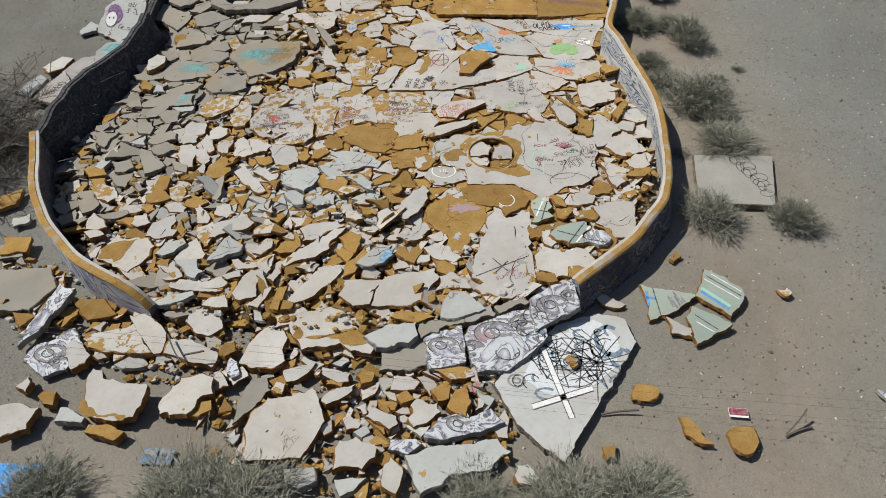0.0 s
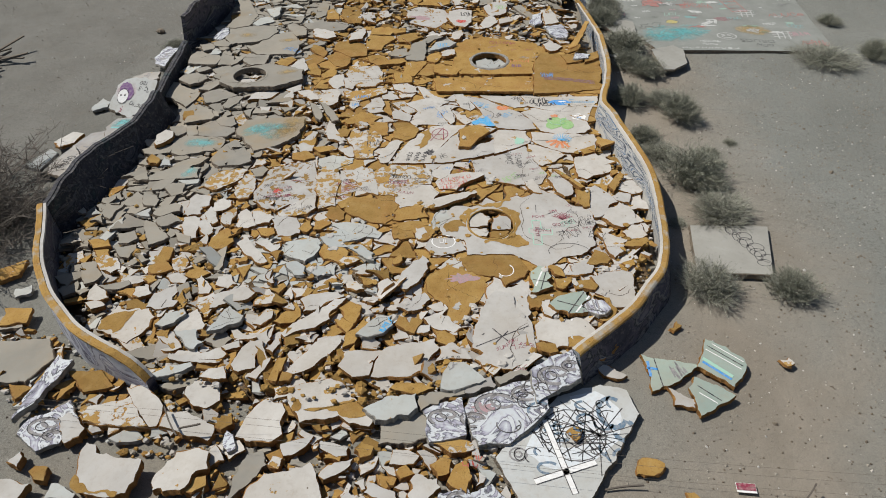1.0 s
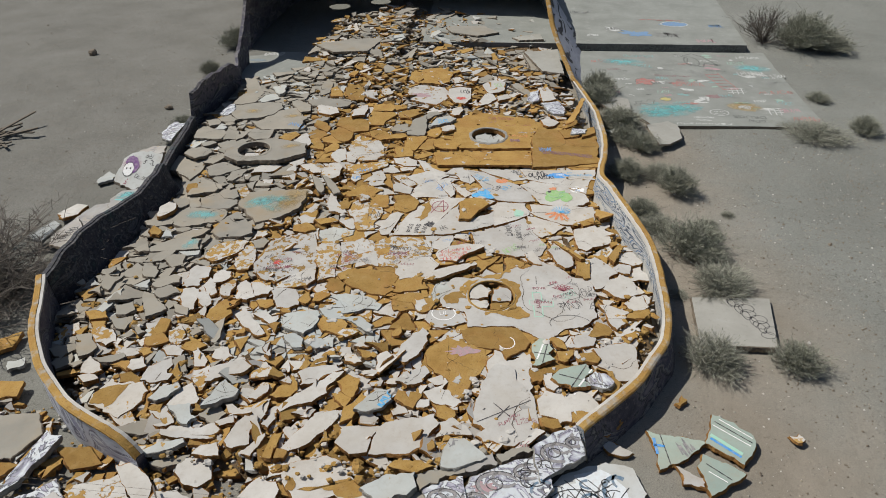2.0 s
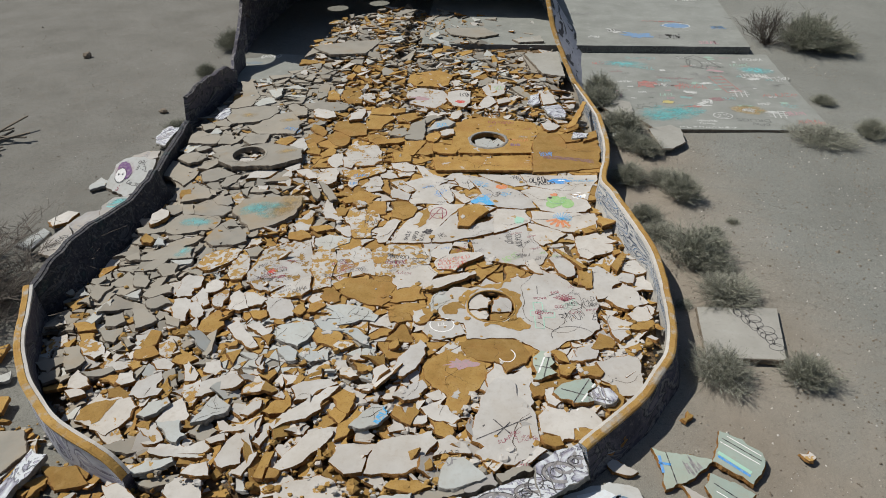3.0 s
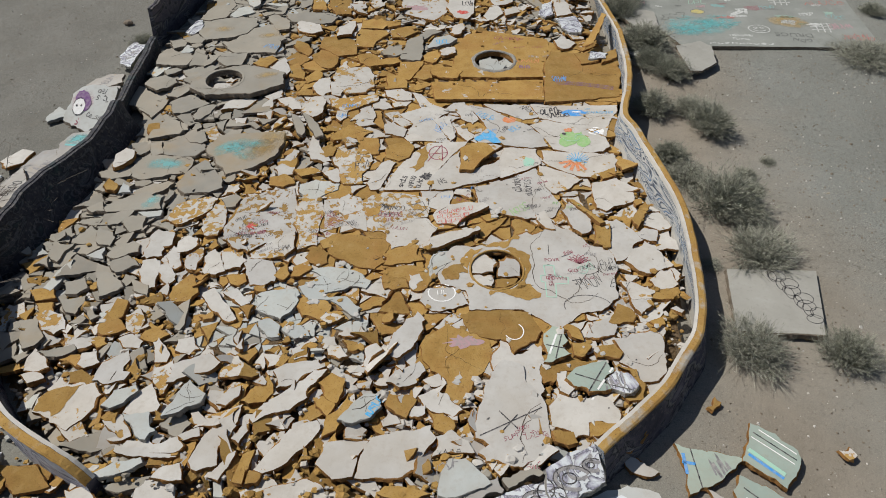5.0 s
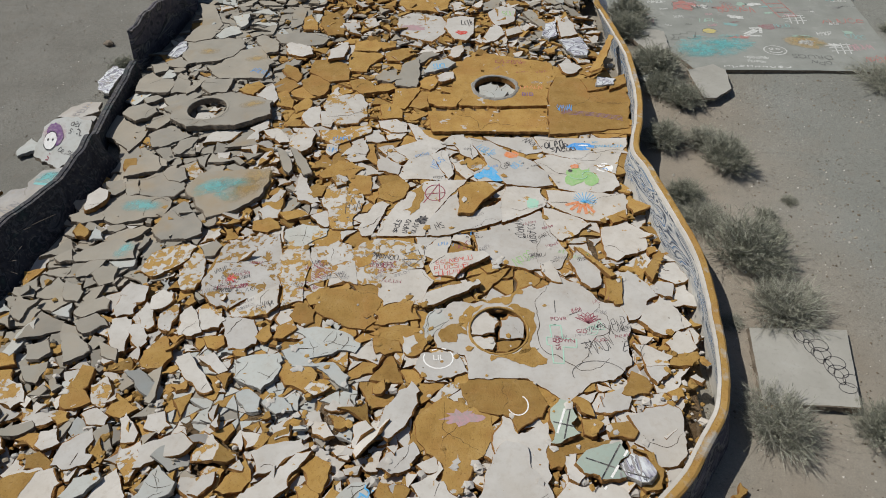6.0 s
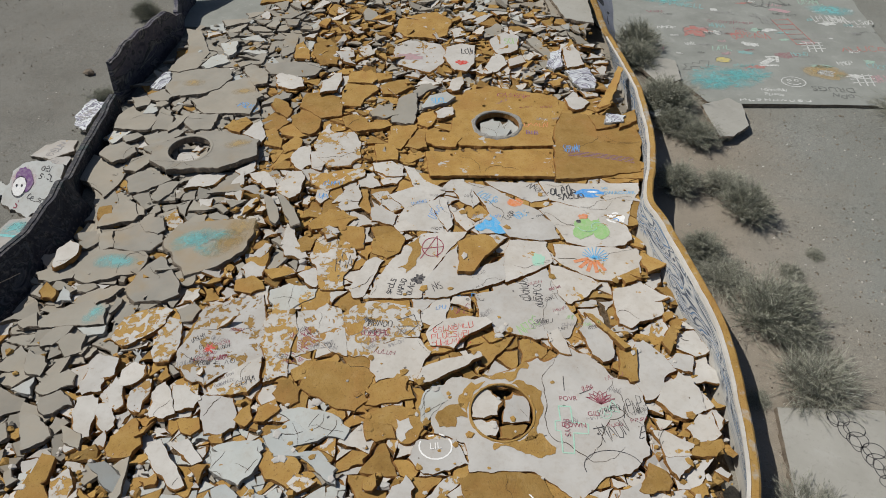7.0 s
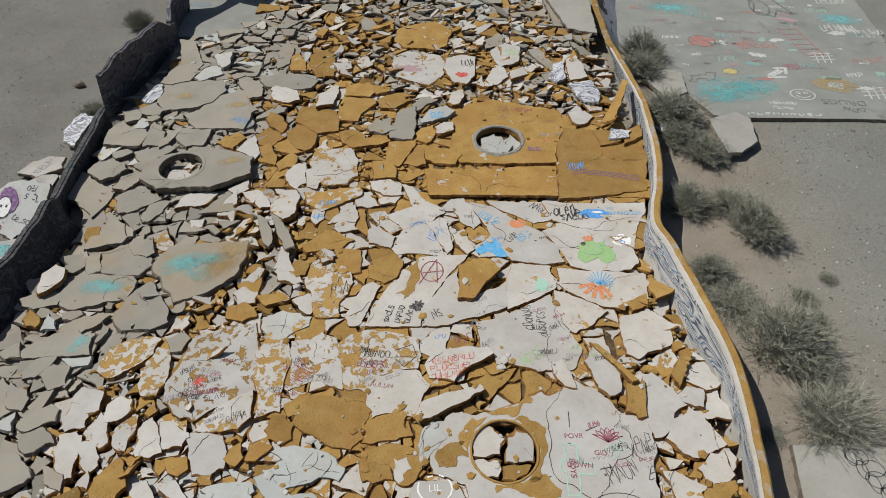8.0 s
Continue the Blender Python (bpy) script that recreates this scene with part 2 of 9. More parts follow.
M["B"] = mural("plaster with sprayed letters", (
    (0.34, (0.55, 0.57, 0.58)), (0.42, (0.26, 0.25, 0.30)), (0.45, (0.07, 0.07, 0.085)), (0.47, (0.54, 0.56, 0.57)),
    (0.53, (0.56, 0.57, 0.57)), (0.545, (0.1, 0.1, 0.12)), (0.565, (0.33, 0.31, 0.37)), (0.62, (0.52, 0.54, 0.55))), 1.35, 2.2)
M["N"] = skin("mint green plaster", (0.36, 0.42, 0.355, 1), (0.285, 0.345, 0.295, 1), 0.0)


def coping_material():
    n = Nodes("worn ochre coping", 0.95)
    c = n.mix(n.step(n.noise(2.4, 6, 0.65), 0.54, 0.66), ochre_of(n, n.rnd), (0.36, 0.33, 0.28, 1))
    return n.done(c, n.noise(22, 6, 0.7), 0.7, 0.03)


M["cap"] = coping_material()
M["white line"] = skin("white wall edge", (0.55, 0.53, 0.49, 1), (0.42, 0.4, 0.36, 1), 0.0)


def paint(name, col, worn=0.45, ground=(0.5, 0.45, 0.4, 1), thin=0.0):
    n = Nodes(name, 0.8)
    gone = n.math("ADD", thin, n.math("MULTIPLY", n.step(n.noise(14, 6, 0.7), 0.42, 0.7), worn))
    return n.done(n.mix(gone, (*col, 1), ground))


COLOURS = dict(
    black=(0.025, 0.025, 0.03), red=(0.5, 0.05, 0.035), maroon=(0.24, 0.03, 0.06), blue=(0.05, 0.27, 0.62), sky=(0.07, 0.36, 0.64),
    green=(0.26, 0.45, 0.17), orange=(0.60, 0.2, 0.07), yellow=(0.72, 0.55, 0.06), white=(0.78, 0.77, 0.74),
    turquoise=(0.14, 0.42, 0.42), pink=(0.55, 0.25, 0.3), purple=(0.16, 0.07, 0.2), grey=(0.22, 0.21, 0.21), wash=(0.62, 0.65, 0.66), slate=(0.12, 0.185, 0.25), ochre=(0.36, 0.25, 0.10), mint=(0.32, 0.55, 0.42))
PAINT = {k: paint("spray paint " + k, c) for k, c in COLOURS.items()}
FADED = {k: paint("faded floor paint " + k, c, 0.5, (0.25, 0.255, 0.225, 1), 0.46) for k, c in COLOURS.items()}


def haze(name, col):
    """Soft spray paint that fades from its middle to nothing."""
    n = Nodes(name, 0.85)
    uv = n.t.nodes.new("ShaderNodeTexCoord").outputs["UV"]
    ln = n.t.nodes.new("ShaderNodeVectorMath")
    ln.operation = "LENGTH"
    n.t.links.new(uv, ln.inputs[0])
    far = n.math("SUBTRACT", 1.0, ln.outputs["Value"])
    body = n.math("MULTIPLY", far, n.math("MAXIMUM", 0.0, n.math("SUBTRACT", n.math("MULTIPLY", n.noise(4.5, 6, 0.65, 0.8), 5.0), 1.4)))
    n.t.links.new(n.math("MULTIPLY", n.step(body, 0.1, 0.95), 0.62), n.b.inputs["Alpha"])
    return n.done(n.mix(n.noise(8, 5), (*col, 1), tuple(min(1.0, c * 1.3 + 0.05) for c in col) + (1.0,)))


SPRAY = {k: haze("sprayed haze " + k, COLOURS[k]) for k in ("turquoise", "ochre", "yellow", "red", "green", "pink", "purple", "white", "maroon")}


def twig(name, a, b):
    n = Nodes(name, 0.95)
    return n.done(n.mix(n.island, (*a, 1), (*b, 1)))


M["twig"] = twig("dry grey-green twigs", (0.17, 0.163, 0.13), (0.38, 0.365, 0.30))
M["leaf"] = twig("small desert leaves", (0.15, 0.155, 0.11), (0.36, 0.36, 0.28))
M["bare"] = twig("bare dark branches", (0.06, 0.05, 0.042), (0.15, 0.128, 0.105))
M["crack"] = side("dark crack", (0.035, 0.024, 0.014), (0.09, 0.06, 0.035))
M["wood"] = twig("dry boards", (0.07, 0.056, 0.042), (0.2, 0.168, 0.13))

# ---------------------------------------------------------------- small tools


def mesh_of(name, verts, faces, mats, slots=None, smooth=False):
    me = bpy.data.meshes.new(name)
    me.from_pydata([tuple(v) for v in verts], [], [tuple(f) for f in faces])
    for m in mats:
        me.materials.append(m)
    if slots is not None:
        me.polygons.foreach_set("material_index", slots)
    if smooth:
        me.polygons.foreach_set("use_smooth", [True] * len(me.polygons))
    me.update()
    return me


def part(name, me, parent=None, label="", at=None):
    ob = new(name, me)
    if at is not None:
        ob.location = at
    if parent is not None:
        ob.parent = parent
    return tagged(ob, label)


def jagged(corners, step, rough, rng):
    """A closed outline through the corners, broken into short uneven steps."""
    out = []
    for i, a in enumerate(corners):
        b = corners[(i + 1) % len(corners)]
        a, b = np.array(a, float), np.array(b, float)
        d = b - a
        n = max(1, int(np.hypot(*d) / step))
        nrm = np.array((d[1], -d[0])) / max(1e-6, np.hypot(*d))
        bow, ph = rng.gauss(0, 0.9) * rough, rng.uniform(0, 6.3)
        for k in range(n):
            s = k / n
            run = s * float(np.hypot(*d))
            off = 0 if k == 0 else rng.gauss(0, 0.3 * rough) + 2.4 * rough * noise.noise((run * 4.0 + ph, ph, 1)) * min(1.0, 6 * s * (1 - s)) + math.sin(math.pi * s) * bow
            out.append(a + d * (s + (rng.uniform(-0.25, 0.25) / n if k else 0)) + nrm * off)
    return out


def area_of(p):
    return 0.5 * sum(a[0] * b[1] - b[0] * a[1] for a, b in zip(p, p[1:] + p[:1]))


def inside(x, y, poly):
    hit = False
    for (ax, ay), (bx, by) in zip(poly, poly[1:] + poly[:1]):
        if (ay > y) != (by > y) and x < (bx - ax) * (y - ay) / (by - ay) + ax:
            hit = not hit
    return hit


def plate(pts, rise, thick, rng, rim=0.05, hole=None):
    """A broken plate: crust on top, a chipped rim that bares the core, and a ragged side. pts run anticlockwise.
    rise(x, y) is the height of its top. Returns vertices, faces and slots (0 crust, 1 core)."""
    n = len(pts)
    c = sum(pts) / n
    ph = [rng.uniform(0, 6.3) for _ in range(3)]
    rings = [[], [], [], []]
    for i, p in enumerate(pts):
        d = p - c
        ln = max(1e-6, np.hypot(*d))
        u = d / ln
        ang = math.atan2(u[1], u[0])
        wave = max(0.0, math.sin(ang + ph[0]) * 0.6 + math.sin(2 * ang + ph[1]) * 0.5 + math.sin(5 * ang + ph[2]) * 0.25 - 0.25)
        cut = min(0.35 * ln, 0.004 + rim * wave * rng.uniform(0.7, 1.2))
        q = p - u * cut
        rings[0].append((q[0], q[1], rise(*q)))
        rings[1].append((p[0], p[1], rise(*p) - min(0.03, 0.008 + cut * 0.25)))
        e = p + u * rng.uniform(-0.01, 0.035)
        rings[2].append((e[0], e[1], rise(*p) - thick * rng.uniform(0.45, 0.7)))
        e = p - u * rng.uniform(0.0, 0.05)
        rings[3].append((e[0], e[1], rise(*p) - thick))
    verts = [v for r in rings for v in r]
    faces, slots = [], []
    if hole is None:
        faces.append(tuple(range(n)))
        slots.append(0)
    for r in range(3):
        for i in range(n):
            j = (i + 1) % n
            faces.append((r * n + i, (r + 1) * n + i, (r + 1) * n + j, r * n + j))
            slots.append(1)
    if hole is None:
        faces.append(tuple(range(4 * n - 1, 3 * n - 1, -1)))
        slots.append(1)
    else:
        hx, hy, hr, m = hole[0], hole[1], hole[2], 40
        k0 = len(verts)
        for k in range(m):
            a = 2 * math.pi * k / m
            verts.append((hx + hr * math.cos(a), hy + hr * math.sin(a), rise(hx + hr * math.cos(a), hy + hr * math.sin(a))))
        for k in range(m):
            a = 2 * math.pi * k / m
            verts.append((hx + hr * 0.97 * math.cos(a), hy + hr * 0.97 * math.sin(a), rise(hx + hr * math.cos(a), hy + hr * math.sin(a)) - thick))
        for k in range(m):
            l = (k + 1) % m
            faces.append((k0 + k, k0 + l, k0 + m + l, k0 + m + k))
            slots.append(1)
        # the crust round the hole: bridge the two loops by angle
        outer = sorted(range(n), key=lambda i: math.atan2(verts[i][1] - hy, verts[i][0] - hx) % (2 * math.pi))
        ang = [math.atan2(verts[i][1] - hy, verts[i][0] - hx) % (2 * math.pi) for i in outer]
        i = k = 0
        while i < n or k < m:
            ai = ang[i] if i < n else 99
            ak = 2 * math.pi * k / m if k < m else 99
            if ak <= ai:
                faces.append((k0 + k % m, outer[(i - 1) % n], k0 + (k + 1) % m))
                k += 1
            else:
                faces.append((outer[(i - 1) % n], outer[i % n], k0 + k % m))
                i += 1
            slots.append(0)
    return verts, faces, slots


TOPS = {}  # what lies uppermost: outlines with their height function and object, by half-metre squares
SLABS = []
RNG = random.Random(7)
EDGE = dict(Q="grey edge", D="edge", W="edge", C="edge", O="edge", G="grey edge", T="grey edge", P="pale edge", B="pale edge", N="edge", F="grey edge", K="grey edge")
LOOK = dict(
    Q=("broken piece of grey concrete floor", "concrete"),
    D=("white foam panel with many small flaked patches", "roof slab"),
    W=("white-coated broken foam panel with an ochre core", "white roof slab"), C=("chipped white foam panel with bare ochre patches", "chipped roof slab"),
    O=("ochre foam panel with its white coating gone", "foam slab"), G=("weathered grey foam panel lying on the rubble", "grey slab"),
    T=("grey foam panel stained with turquoise and ochre paint", "grey slab"), P=("pale grey-blue plastered panel broken on the rubble", "plaster slab"),
    B=("plastered panel sprayed with grey and lilac letters", "painted slab"), K=("dirty pale plastered panel hanging over the west wall", ""), F=("white sprayed wall plaster panel", ""), N=("mint green plastered panel with stripes on the sand", "painted slab"))


def picked(v, f, s, slot):
    """The faces of one slot, with only the vertices that they use."""
    keep = [q for q, k in zip(f, s) if k == slot]
    order = {i: n for n, i in enumerate(sorted({i for q in keep for i in q}))}
    return [v[i] for i in order], [tuple(order[i] for i in q) for q in keep]


def slab(look_of, top, *xy, lean=None, thick=None, hole=None, label="", rim=0.07, group="broken foam panels", name="foam_fragment", rough=0.02):
    """One large broken slab; xy are its corners on plan, top the height of its middle, lean its rise per metre in x and y."""
    rng = RNG
    corners = [(xy[i], xy[i + 1]) for i in range(0, len(xy), 2)]
    if area_of(corners) < 0:
        corners.reverse()
    cx, cy = sum(c[0] for c in corners) / len(corners), sum(c[1] for c in corners) / len(corners)
    loose = 0.008 if cx > -2.8 and 9.0 < cy < 19.5 else 0.035
    sx, sy = lean if lean is not None else (rng.gauss(0, loose), rng.gauss(0, loose))
    thick = thick or rng.uniform(0.09, 0.13)
    pts = [p - np.array((cx, cy)) for p in jagged(corners, 0.06, rough, rng)]
    local = lambda x, y: sx * x + sy * y
    hole = (hole[0] - cx, hole[1] - cy, hole[2]) if hole else None
    v, f, s = plate(pts, local, thick, rng, rim if look_of in "WCTD" else 0.02, hole)
    base = tagged(new(name), label or LOOK[look_of][0], "foam panel", group)
    base.location = (cx, cy, top)
    ob = part("coating", mesh_of("coating", *picked(v, f, s, 0), [M[look_of]]), base)
    part("core", mesh_of("core", *picked(v, f, s, 1), [M[EDGE[look_of]]]), base)
    rise = lambda x, y: top + sx * (x - cx) + sy * (y - cy)
    SLABS.append((corners, rise, ob))
    remember(corners, rise, ob, hole and (hole[0] + cx, hole[1] + cy, hole[2]))
    return base


def remember(poly, rise, ob, hole=None):
    xs, ys = [p[0] for p in poly], [p[1] for p in poly]
    for i in range(int(min(xs) // 0.5), int(max(xs) // 0.5) + 1):
        for j in range(int(min(ys) // 0.5), int(max(ys) // 0.5) + 1):
            TOPS.setdefault((i, j), []).append((poly, rise, ob, hole))


def on_top(x, y):
    """The uppermost piece under a point, with its height there."""
    best = (None, 0.0)
    for poly, rise, ob, hole in TOPS.get((int(x // 0.5), int(y // 0.5)), ()):
        if inside(x, y, poly) and rise(x, y) > best[1] and not (hole and math.hypot(x - hole[0], y - hole[1]) < hole[2]):
            best = (ob, rise(x, y))
    return best

# ---------------------------------------------------------------- ground, walls, floor slabs


def land(x, y):
    """The height of the sand, which rises a little towards the north."""
    return 0.025 * max(0.0, min(y, 34.0) - 11) + 0.04 * noise.noise((x * 0.35, y * 0.35, 3)) + 0.015 * noise.noise((x * 1.3, y * 1.3, 9)) - 0.02


def ground():
    ax = np.concatenate([np.array([-900, -500, -250, -120, -70, -45, -32]), np.arange(-24, 24.1, 0.5), np.array([32, 45, 70, 120, 250, 500, 900])])
    ay = np.concatenate([np.array([-900, -400, -150, -60, -25, -10]), np.arange(-4, 52.1, 0.5), np.array([60, 75, 100, 150, 300, 900])])
    verts = [(x, y, land(x, y)) for y in ay for x in ax]
    w = len(ax)
    faces = [(j * w + i, j * w + i + 1, (j + 1) * w + i + 1, (j + 1) * w + i) for j in range(len(ay) - 1) for i in range(w - 1)]
    ob = part("ground", mesh_of("ground", verts, faces, [M["ground"]], smooth=True))
    return tagged(ob, "pale sandy desert ground with gravel and small stones", "ground", kind="structure")


ground()


def smooth_line(pts, step=0.12):
    """A smooth line through the given points (any number of values each), in short steps."""
    p = [np.array(q, float) for q in pts]
    p = [2 * p[0] - p[1]] + p + [2 * p[-1] - p[-2]]
    out = []
    for a, b, c, d in zip(p, p[1:], p[2:], p[3:]):
        n = max(2, int(np.hypot(*(c - b)[:2]) / step))
        for k in range(n):
            t = k / n
            out.append(0.5 * (2 * b + (c - a) * t + (2 * a - 5 * b + 4 * c - d) * t * t + (3 * b - a - 3 * c + d) * t ** 3))
    return out + [p[-2]]


def wall(name, label, pts, inner, outer, side_sign=1, thick=0.17, ragged=0.02, lean=0.0, top="cap", edge="white line"):
    """A thin curved wall through (x, y, height); its coping and white inner lip are parts of their own.
    side_sign: +1 when the room lies to the left of the line."""
    line = smooth_line(pts)
    body_v, body_f, body_s, cap_v, cap_f, lip_v, lip_f = [], [], [], [], [], [], []
    for i, q in enumerate(line):
        a, b = line[max(0, i - 1)], line[min(len(line) - 1, i + 1)]
        d = (b - a)[:2]
        d /= np.hypot(*d)
        nin = np.array((-d[1], d[0])) * side_sign
        h = q[2] + ragged * noise.noise((i * 0.22, 2, 7)) + min(0.02, ragged * 0.5) * noise.noise((i * 1.3, 5, 1))
        wob = 0.02 * noise.noise((i * 0.2, 8, 3))
        at = lambda off, z: (*(q[:2] + nin * (off + wob - (q[3] if len(q) > 3 else lean) * (h - z))), z)
        t = thick / 2
        body_v += [at(t + 0.03, -0.08), at(t, h * 0.5), at(t - 0.01, h), at(-t, h), at(-t - 0.015, h * 0.5), at(-t - 0.03, -0.08)]
        jit = 0.012 * noise.noise((i * 0.9, 1, 4))
        cap_v += [at(t - 0.055 + jit, h + 0.004), at(t - 0.06 + jit, h + 0.03), at(-t + 0.01, h + 0.028), at(-t - 0.02 + jit, h + 0.004), at(-t - 0.012, h - 0.05)]
        lip_v += [at(t + 0.006, h - 0.05), at(t + 0.008, h + 0.012), at(t - 0.052 + jit, h + 0.014)]
    n = len(line)

    def strip(k, close=False):
        return [(i * k + j, i * k + j + 1, (i + 1) * k + j + 1, (i + 1) * k + j) for i in range(n - 1) for j in range(k - 1)]
    body_f = strip(6)
    body_s = [1 if j > 2 else 0 for i in range(n - 1) for j in range(5)]
    body_f += [(0, 1, 2, 3, 4, 5), tuple(range((n - 1) * 6 + 5, (n - 1) * 6 - 1, -1))]
    body_s += [0, 0]
    ob = part(name, mesh_of(name, body_v, body_f, [M[inner], M[outer]], body_s))
    tagged(ob, label, "wall", kind="structure")
    part("coping", mesh_of("coping", cap_v, strip(5), [M[top]]), ob, "broken ochre foam coping" if top == "cap" else "worn grey or darkened coping")
    part("lip", mesh_of("lip", lip_v, strip(3), [M[edge]]), ob)
    return ob


wall("wall_east", "low curved foam wall with an ochre broken top and blue-streaked lining",
     [(2.4, 8, 0.66, 0.28), (2.86, 8.43, 0.68, 0.28), (3.34, 8.9, 0.68, 0.28), (3.71, 9.33, 0.68, 0.28), (4.14, 9.96, 0.7, 0.28), (4.38, 10.4, 0.72, 0.28), (4.55, 11, 0.74, 0.21), (4.65, 11.9, 0.78, 0.08), (4.7, 12.75, 0.84, -0.04),
      (4.67, 13.65, 0.92, -0.14), (4.5, 14.5, 0.98, -0.24), (4.3, 15.5, 1, -0.24), (4.13, 16.3, 1.02, -0.24), (3.97, 16.85, 1.03, -0.14), (4.08, 17.5, 1, 0.00), (4.25, 18.15, 1, 0.00), (4.42, 19.3, 1, 0.00),
      (4.48, 20.8, 1, 0.00), (4.44, 22, 1, 0.05), (4.24, 23.5, 1, 0.20), (4.1, 24.5, 1.01, 0.4)],
     "inner", "outer", 1)
wall("wall_north_east", "shell wall that leans inwards and rises to the roof, pale lilac outside",
     [(4.1, 24.5, 1.01, 0.4), (4, 25.3, 1.02, 0.7), (3.8, 27.2, 1.3, 0.95), (3.55, 29, 1.8, 0.95), (3.4, 30.8, 2.5, 0.8), (3.35, 32.5, 2.95, 0.65), (3.3, 36, 2.95, 0.3), (3.3, 47, 2.95, 0.0)],
     "inner", "shell", 1, edge="cap")
wall("wall_south_west", "low curved foam wall with a worn ochre top and pale tags",
     [(-5.15, 7.2, 0.4), (-5.4, 7.3, 0.66), (-5.75, 7.45, 0.8), (-6.4, 7.75, 0.86), (-7.05, 8.2, 0.86), (-7.72, 8.85, 0.88), (-8.3, 9.6, 0.9), (-8.68, 10.3, 0.9), (-9.0, 11.0, 0.92), (-9.25, 11.5, 0.95)],
     "outer", "lilac", -1)
# lining and coping carry part of the wall's shade in their near-black colour
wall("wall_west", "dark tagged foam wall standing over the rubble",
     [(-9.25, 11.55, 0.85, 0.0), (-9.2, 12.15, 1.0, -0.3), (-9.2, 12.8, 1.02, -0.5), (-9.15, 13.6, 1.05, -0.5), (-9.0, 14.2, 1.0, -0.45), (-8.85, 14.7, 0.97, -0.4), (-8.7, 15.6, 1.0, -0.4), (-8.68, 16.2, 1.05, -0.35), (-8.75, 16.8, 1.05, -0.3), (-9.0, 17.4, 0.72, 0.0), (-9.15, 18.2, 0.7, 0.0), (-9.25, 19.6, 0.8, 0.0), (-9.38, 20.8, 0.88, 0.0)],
     "shaded", "outer", -1, ragged=0.06, top="shaded", edge="shaded")
wall("wall_north_west", "tall dark tagged foam wall with a broken curved end",
     [(-9.5, 21.35, 1.5), (-9.4, 22.4, 1.6), (-9.25, 23.4, 1.62), (-9.2, 24.4, 1.5), (-9.25, 25.3, 1.1), (-9.32, 25.75, 0.9)],
     "outer", "outer", -1, ragged=0.1, lean=0.12, thick=0.13, top="outer", edge="outer")
ARCH = wall("wall_north_west_far", "dark wall of the roofed part behind a tall opening",
     [(-9.95, 29.85, 2.9), (-10.0, 30.4, 2.9), (-10.1, 33, 2.95), (-9.9, 38, 2.95), (-9.0, 43, 2.95), (-7.2, 47, 2.95)],
     "outer", "outer", -1, ragged=0.1, lean=0.12, thick=0.13, top="outer", edge="outer")
wall("wall_north", "dark back wall of the roofed part", [(-7.2, 47.0, 2.95), (-4, 49, 2.95), (0, 49.3, 2.95), (3.3, 47, 2.95)], "outer", "outer", -1, top="grey edge", edge="outer")


def arch_rib():
    """The thin curved rib of broken shell that rises over the opening in the west wall."""
    line = smooth_line([(-9.33, 25.5, 0.55, 0.55), (-9.45, 25.95, 0.59, 0.59), (-9.6, 26.4, 0.64, 0.64), (-9.68, 26.94, 0.67, 0.66), (-9.7, 27.58, 0.95, 0.82), (-9.72, 28.0, 1.35, 0.68), (-9.75, 28.42, 2.05, 0.26), (-9.85, 29.3, 2.58, 0.3), (-10.0, 30.3, 2.4, 0.55)], 0.15)
    v, f = [], []
    for i, q in enumerate(line):
        w = 0.07 + 0.02 * noise.noise((i * 0.4, 3, 1))
        for dx, dz in ((-1, -1), (-1.2, 0), (-1, 1), (1, 1), (1.1, 0), (1, -1)):
            v.append((q[0] + dx * w, q[1], q[2] + dz * q[3] * (1 + 0.1 * noise.noise((i * 0.7, dx, dz)))))
    for i in range(len(line) - 1):
        f += [(i * 6 + k, i * 6 + (k + 1) % 6, i * 6 + 6 + (k + 1) % 6, i * 6 + 6 + k) for k in range(6)]
    f += [(5, 4, 3, 2, 1, 0), tuple(range(len(v) - 6, len(v)))]
    part("rib", mesh_of("rib", v, f, [M["outer"]], smooth=False), ARCH, "dark broken rib over the opening")


arch_rib()


def prism(corners, z0, z1, rng=None, step=0.4, rough=0.0):
    pts = jagged(corners, step, rough, rng) if rng else [np.array(c, float) for c in corners]
    n = len(pts)
    v = [(*p, z1) for p in pts] + [(*p, z0) for p in pts]
    f = [tuple(range(n)), tuple(range(2 * n - 1, n - 1, -1))] + [(i, n + i, n + (i + 1) % n, (i + 1) % n) for i in range(n)]
    return v, f


def pierced(name, corners, holes, z0, z1, mats, rng):
    """A thick flat sheet with holes through it; top faces take the first material, sides the second."""
    bm = bmesh.new()
    loops = [[bm.verts.new((*p, z0)) for p in l] for l in [jagged(corners, 0.35, 0.02, rng)] + holes]
    edges = [bm.edges.new((l[i], l[(i + 1) % len(l)])) for l in loops for i in range(len(l))]
    bmesh.ops.triangle_fill(bm, edges=edges, use_beauty=True)
    bmesh.ops.delete(bm, geom=[f for f in bm.faces if any(inside(*f.calc_center_median().xy, [tuple(p) for p in h]) for h in holes)], context="FACES")
    up = bmesh.ops.extrude_face_region(bm, geom=bm.faces[:])
    for v in up["geom"]:
        if isinstance(v, bmesh.types.BMVert):
            v.co.z = z1
    bmesh.ops.recalc_face_normals(bm, faces=bm.faces)
    bm.normal_update()
    for f in bm.faces:
        f.material_index = 0 if f.normal.z > 0.5 else len(mats) - 1
    me = bpy.data.meshes.new(name)
    bm.to_mesh(me)
    bm.free()
    for m in mats:
        me.materials.append(m)
    return me


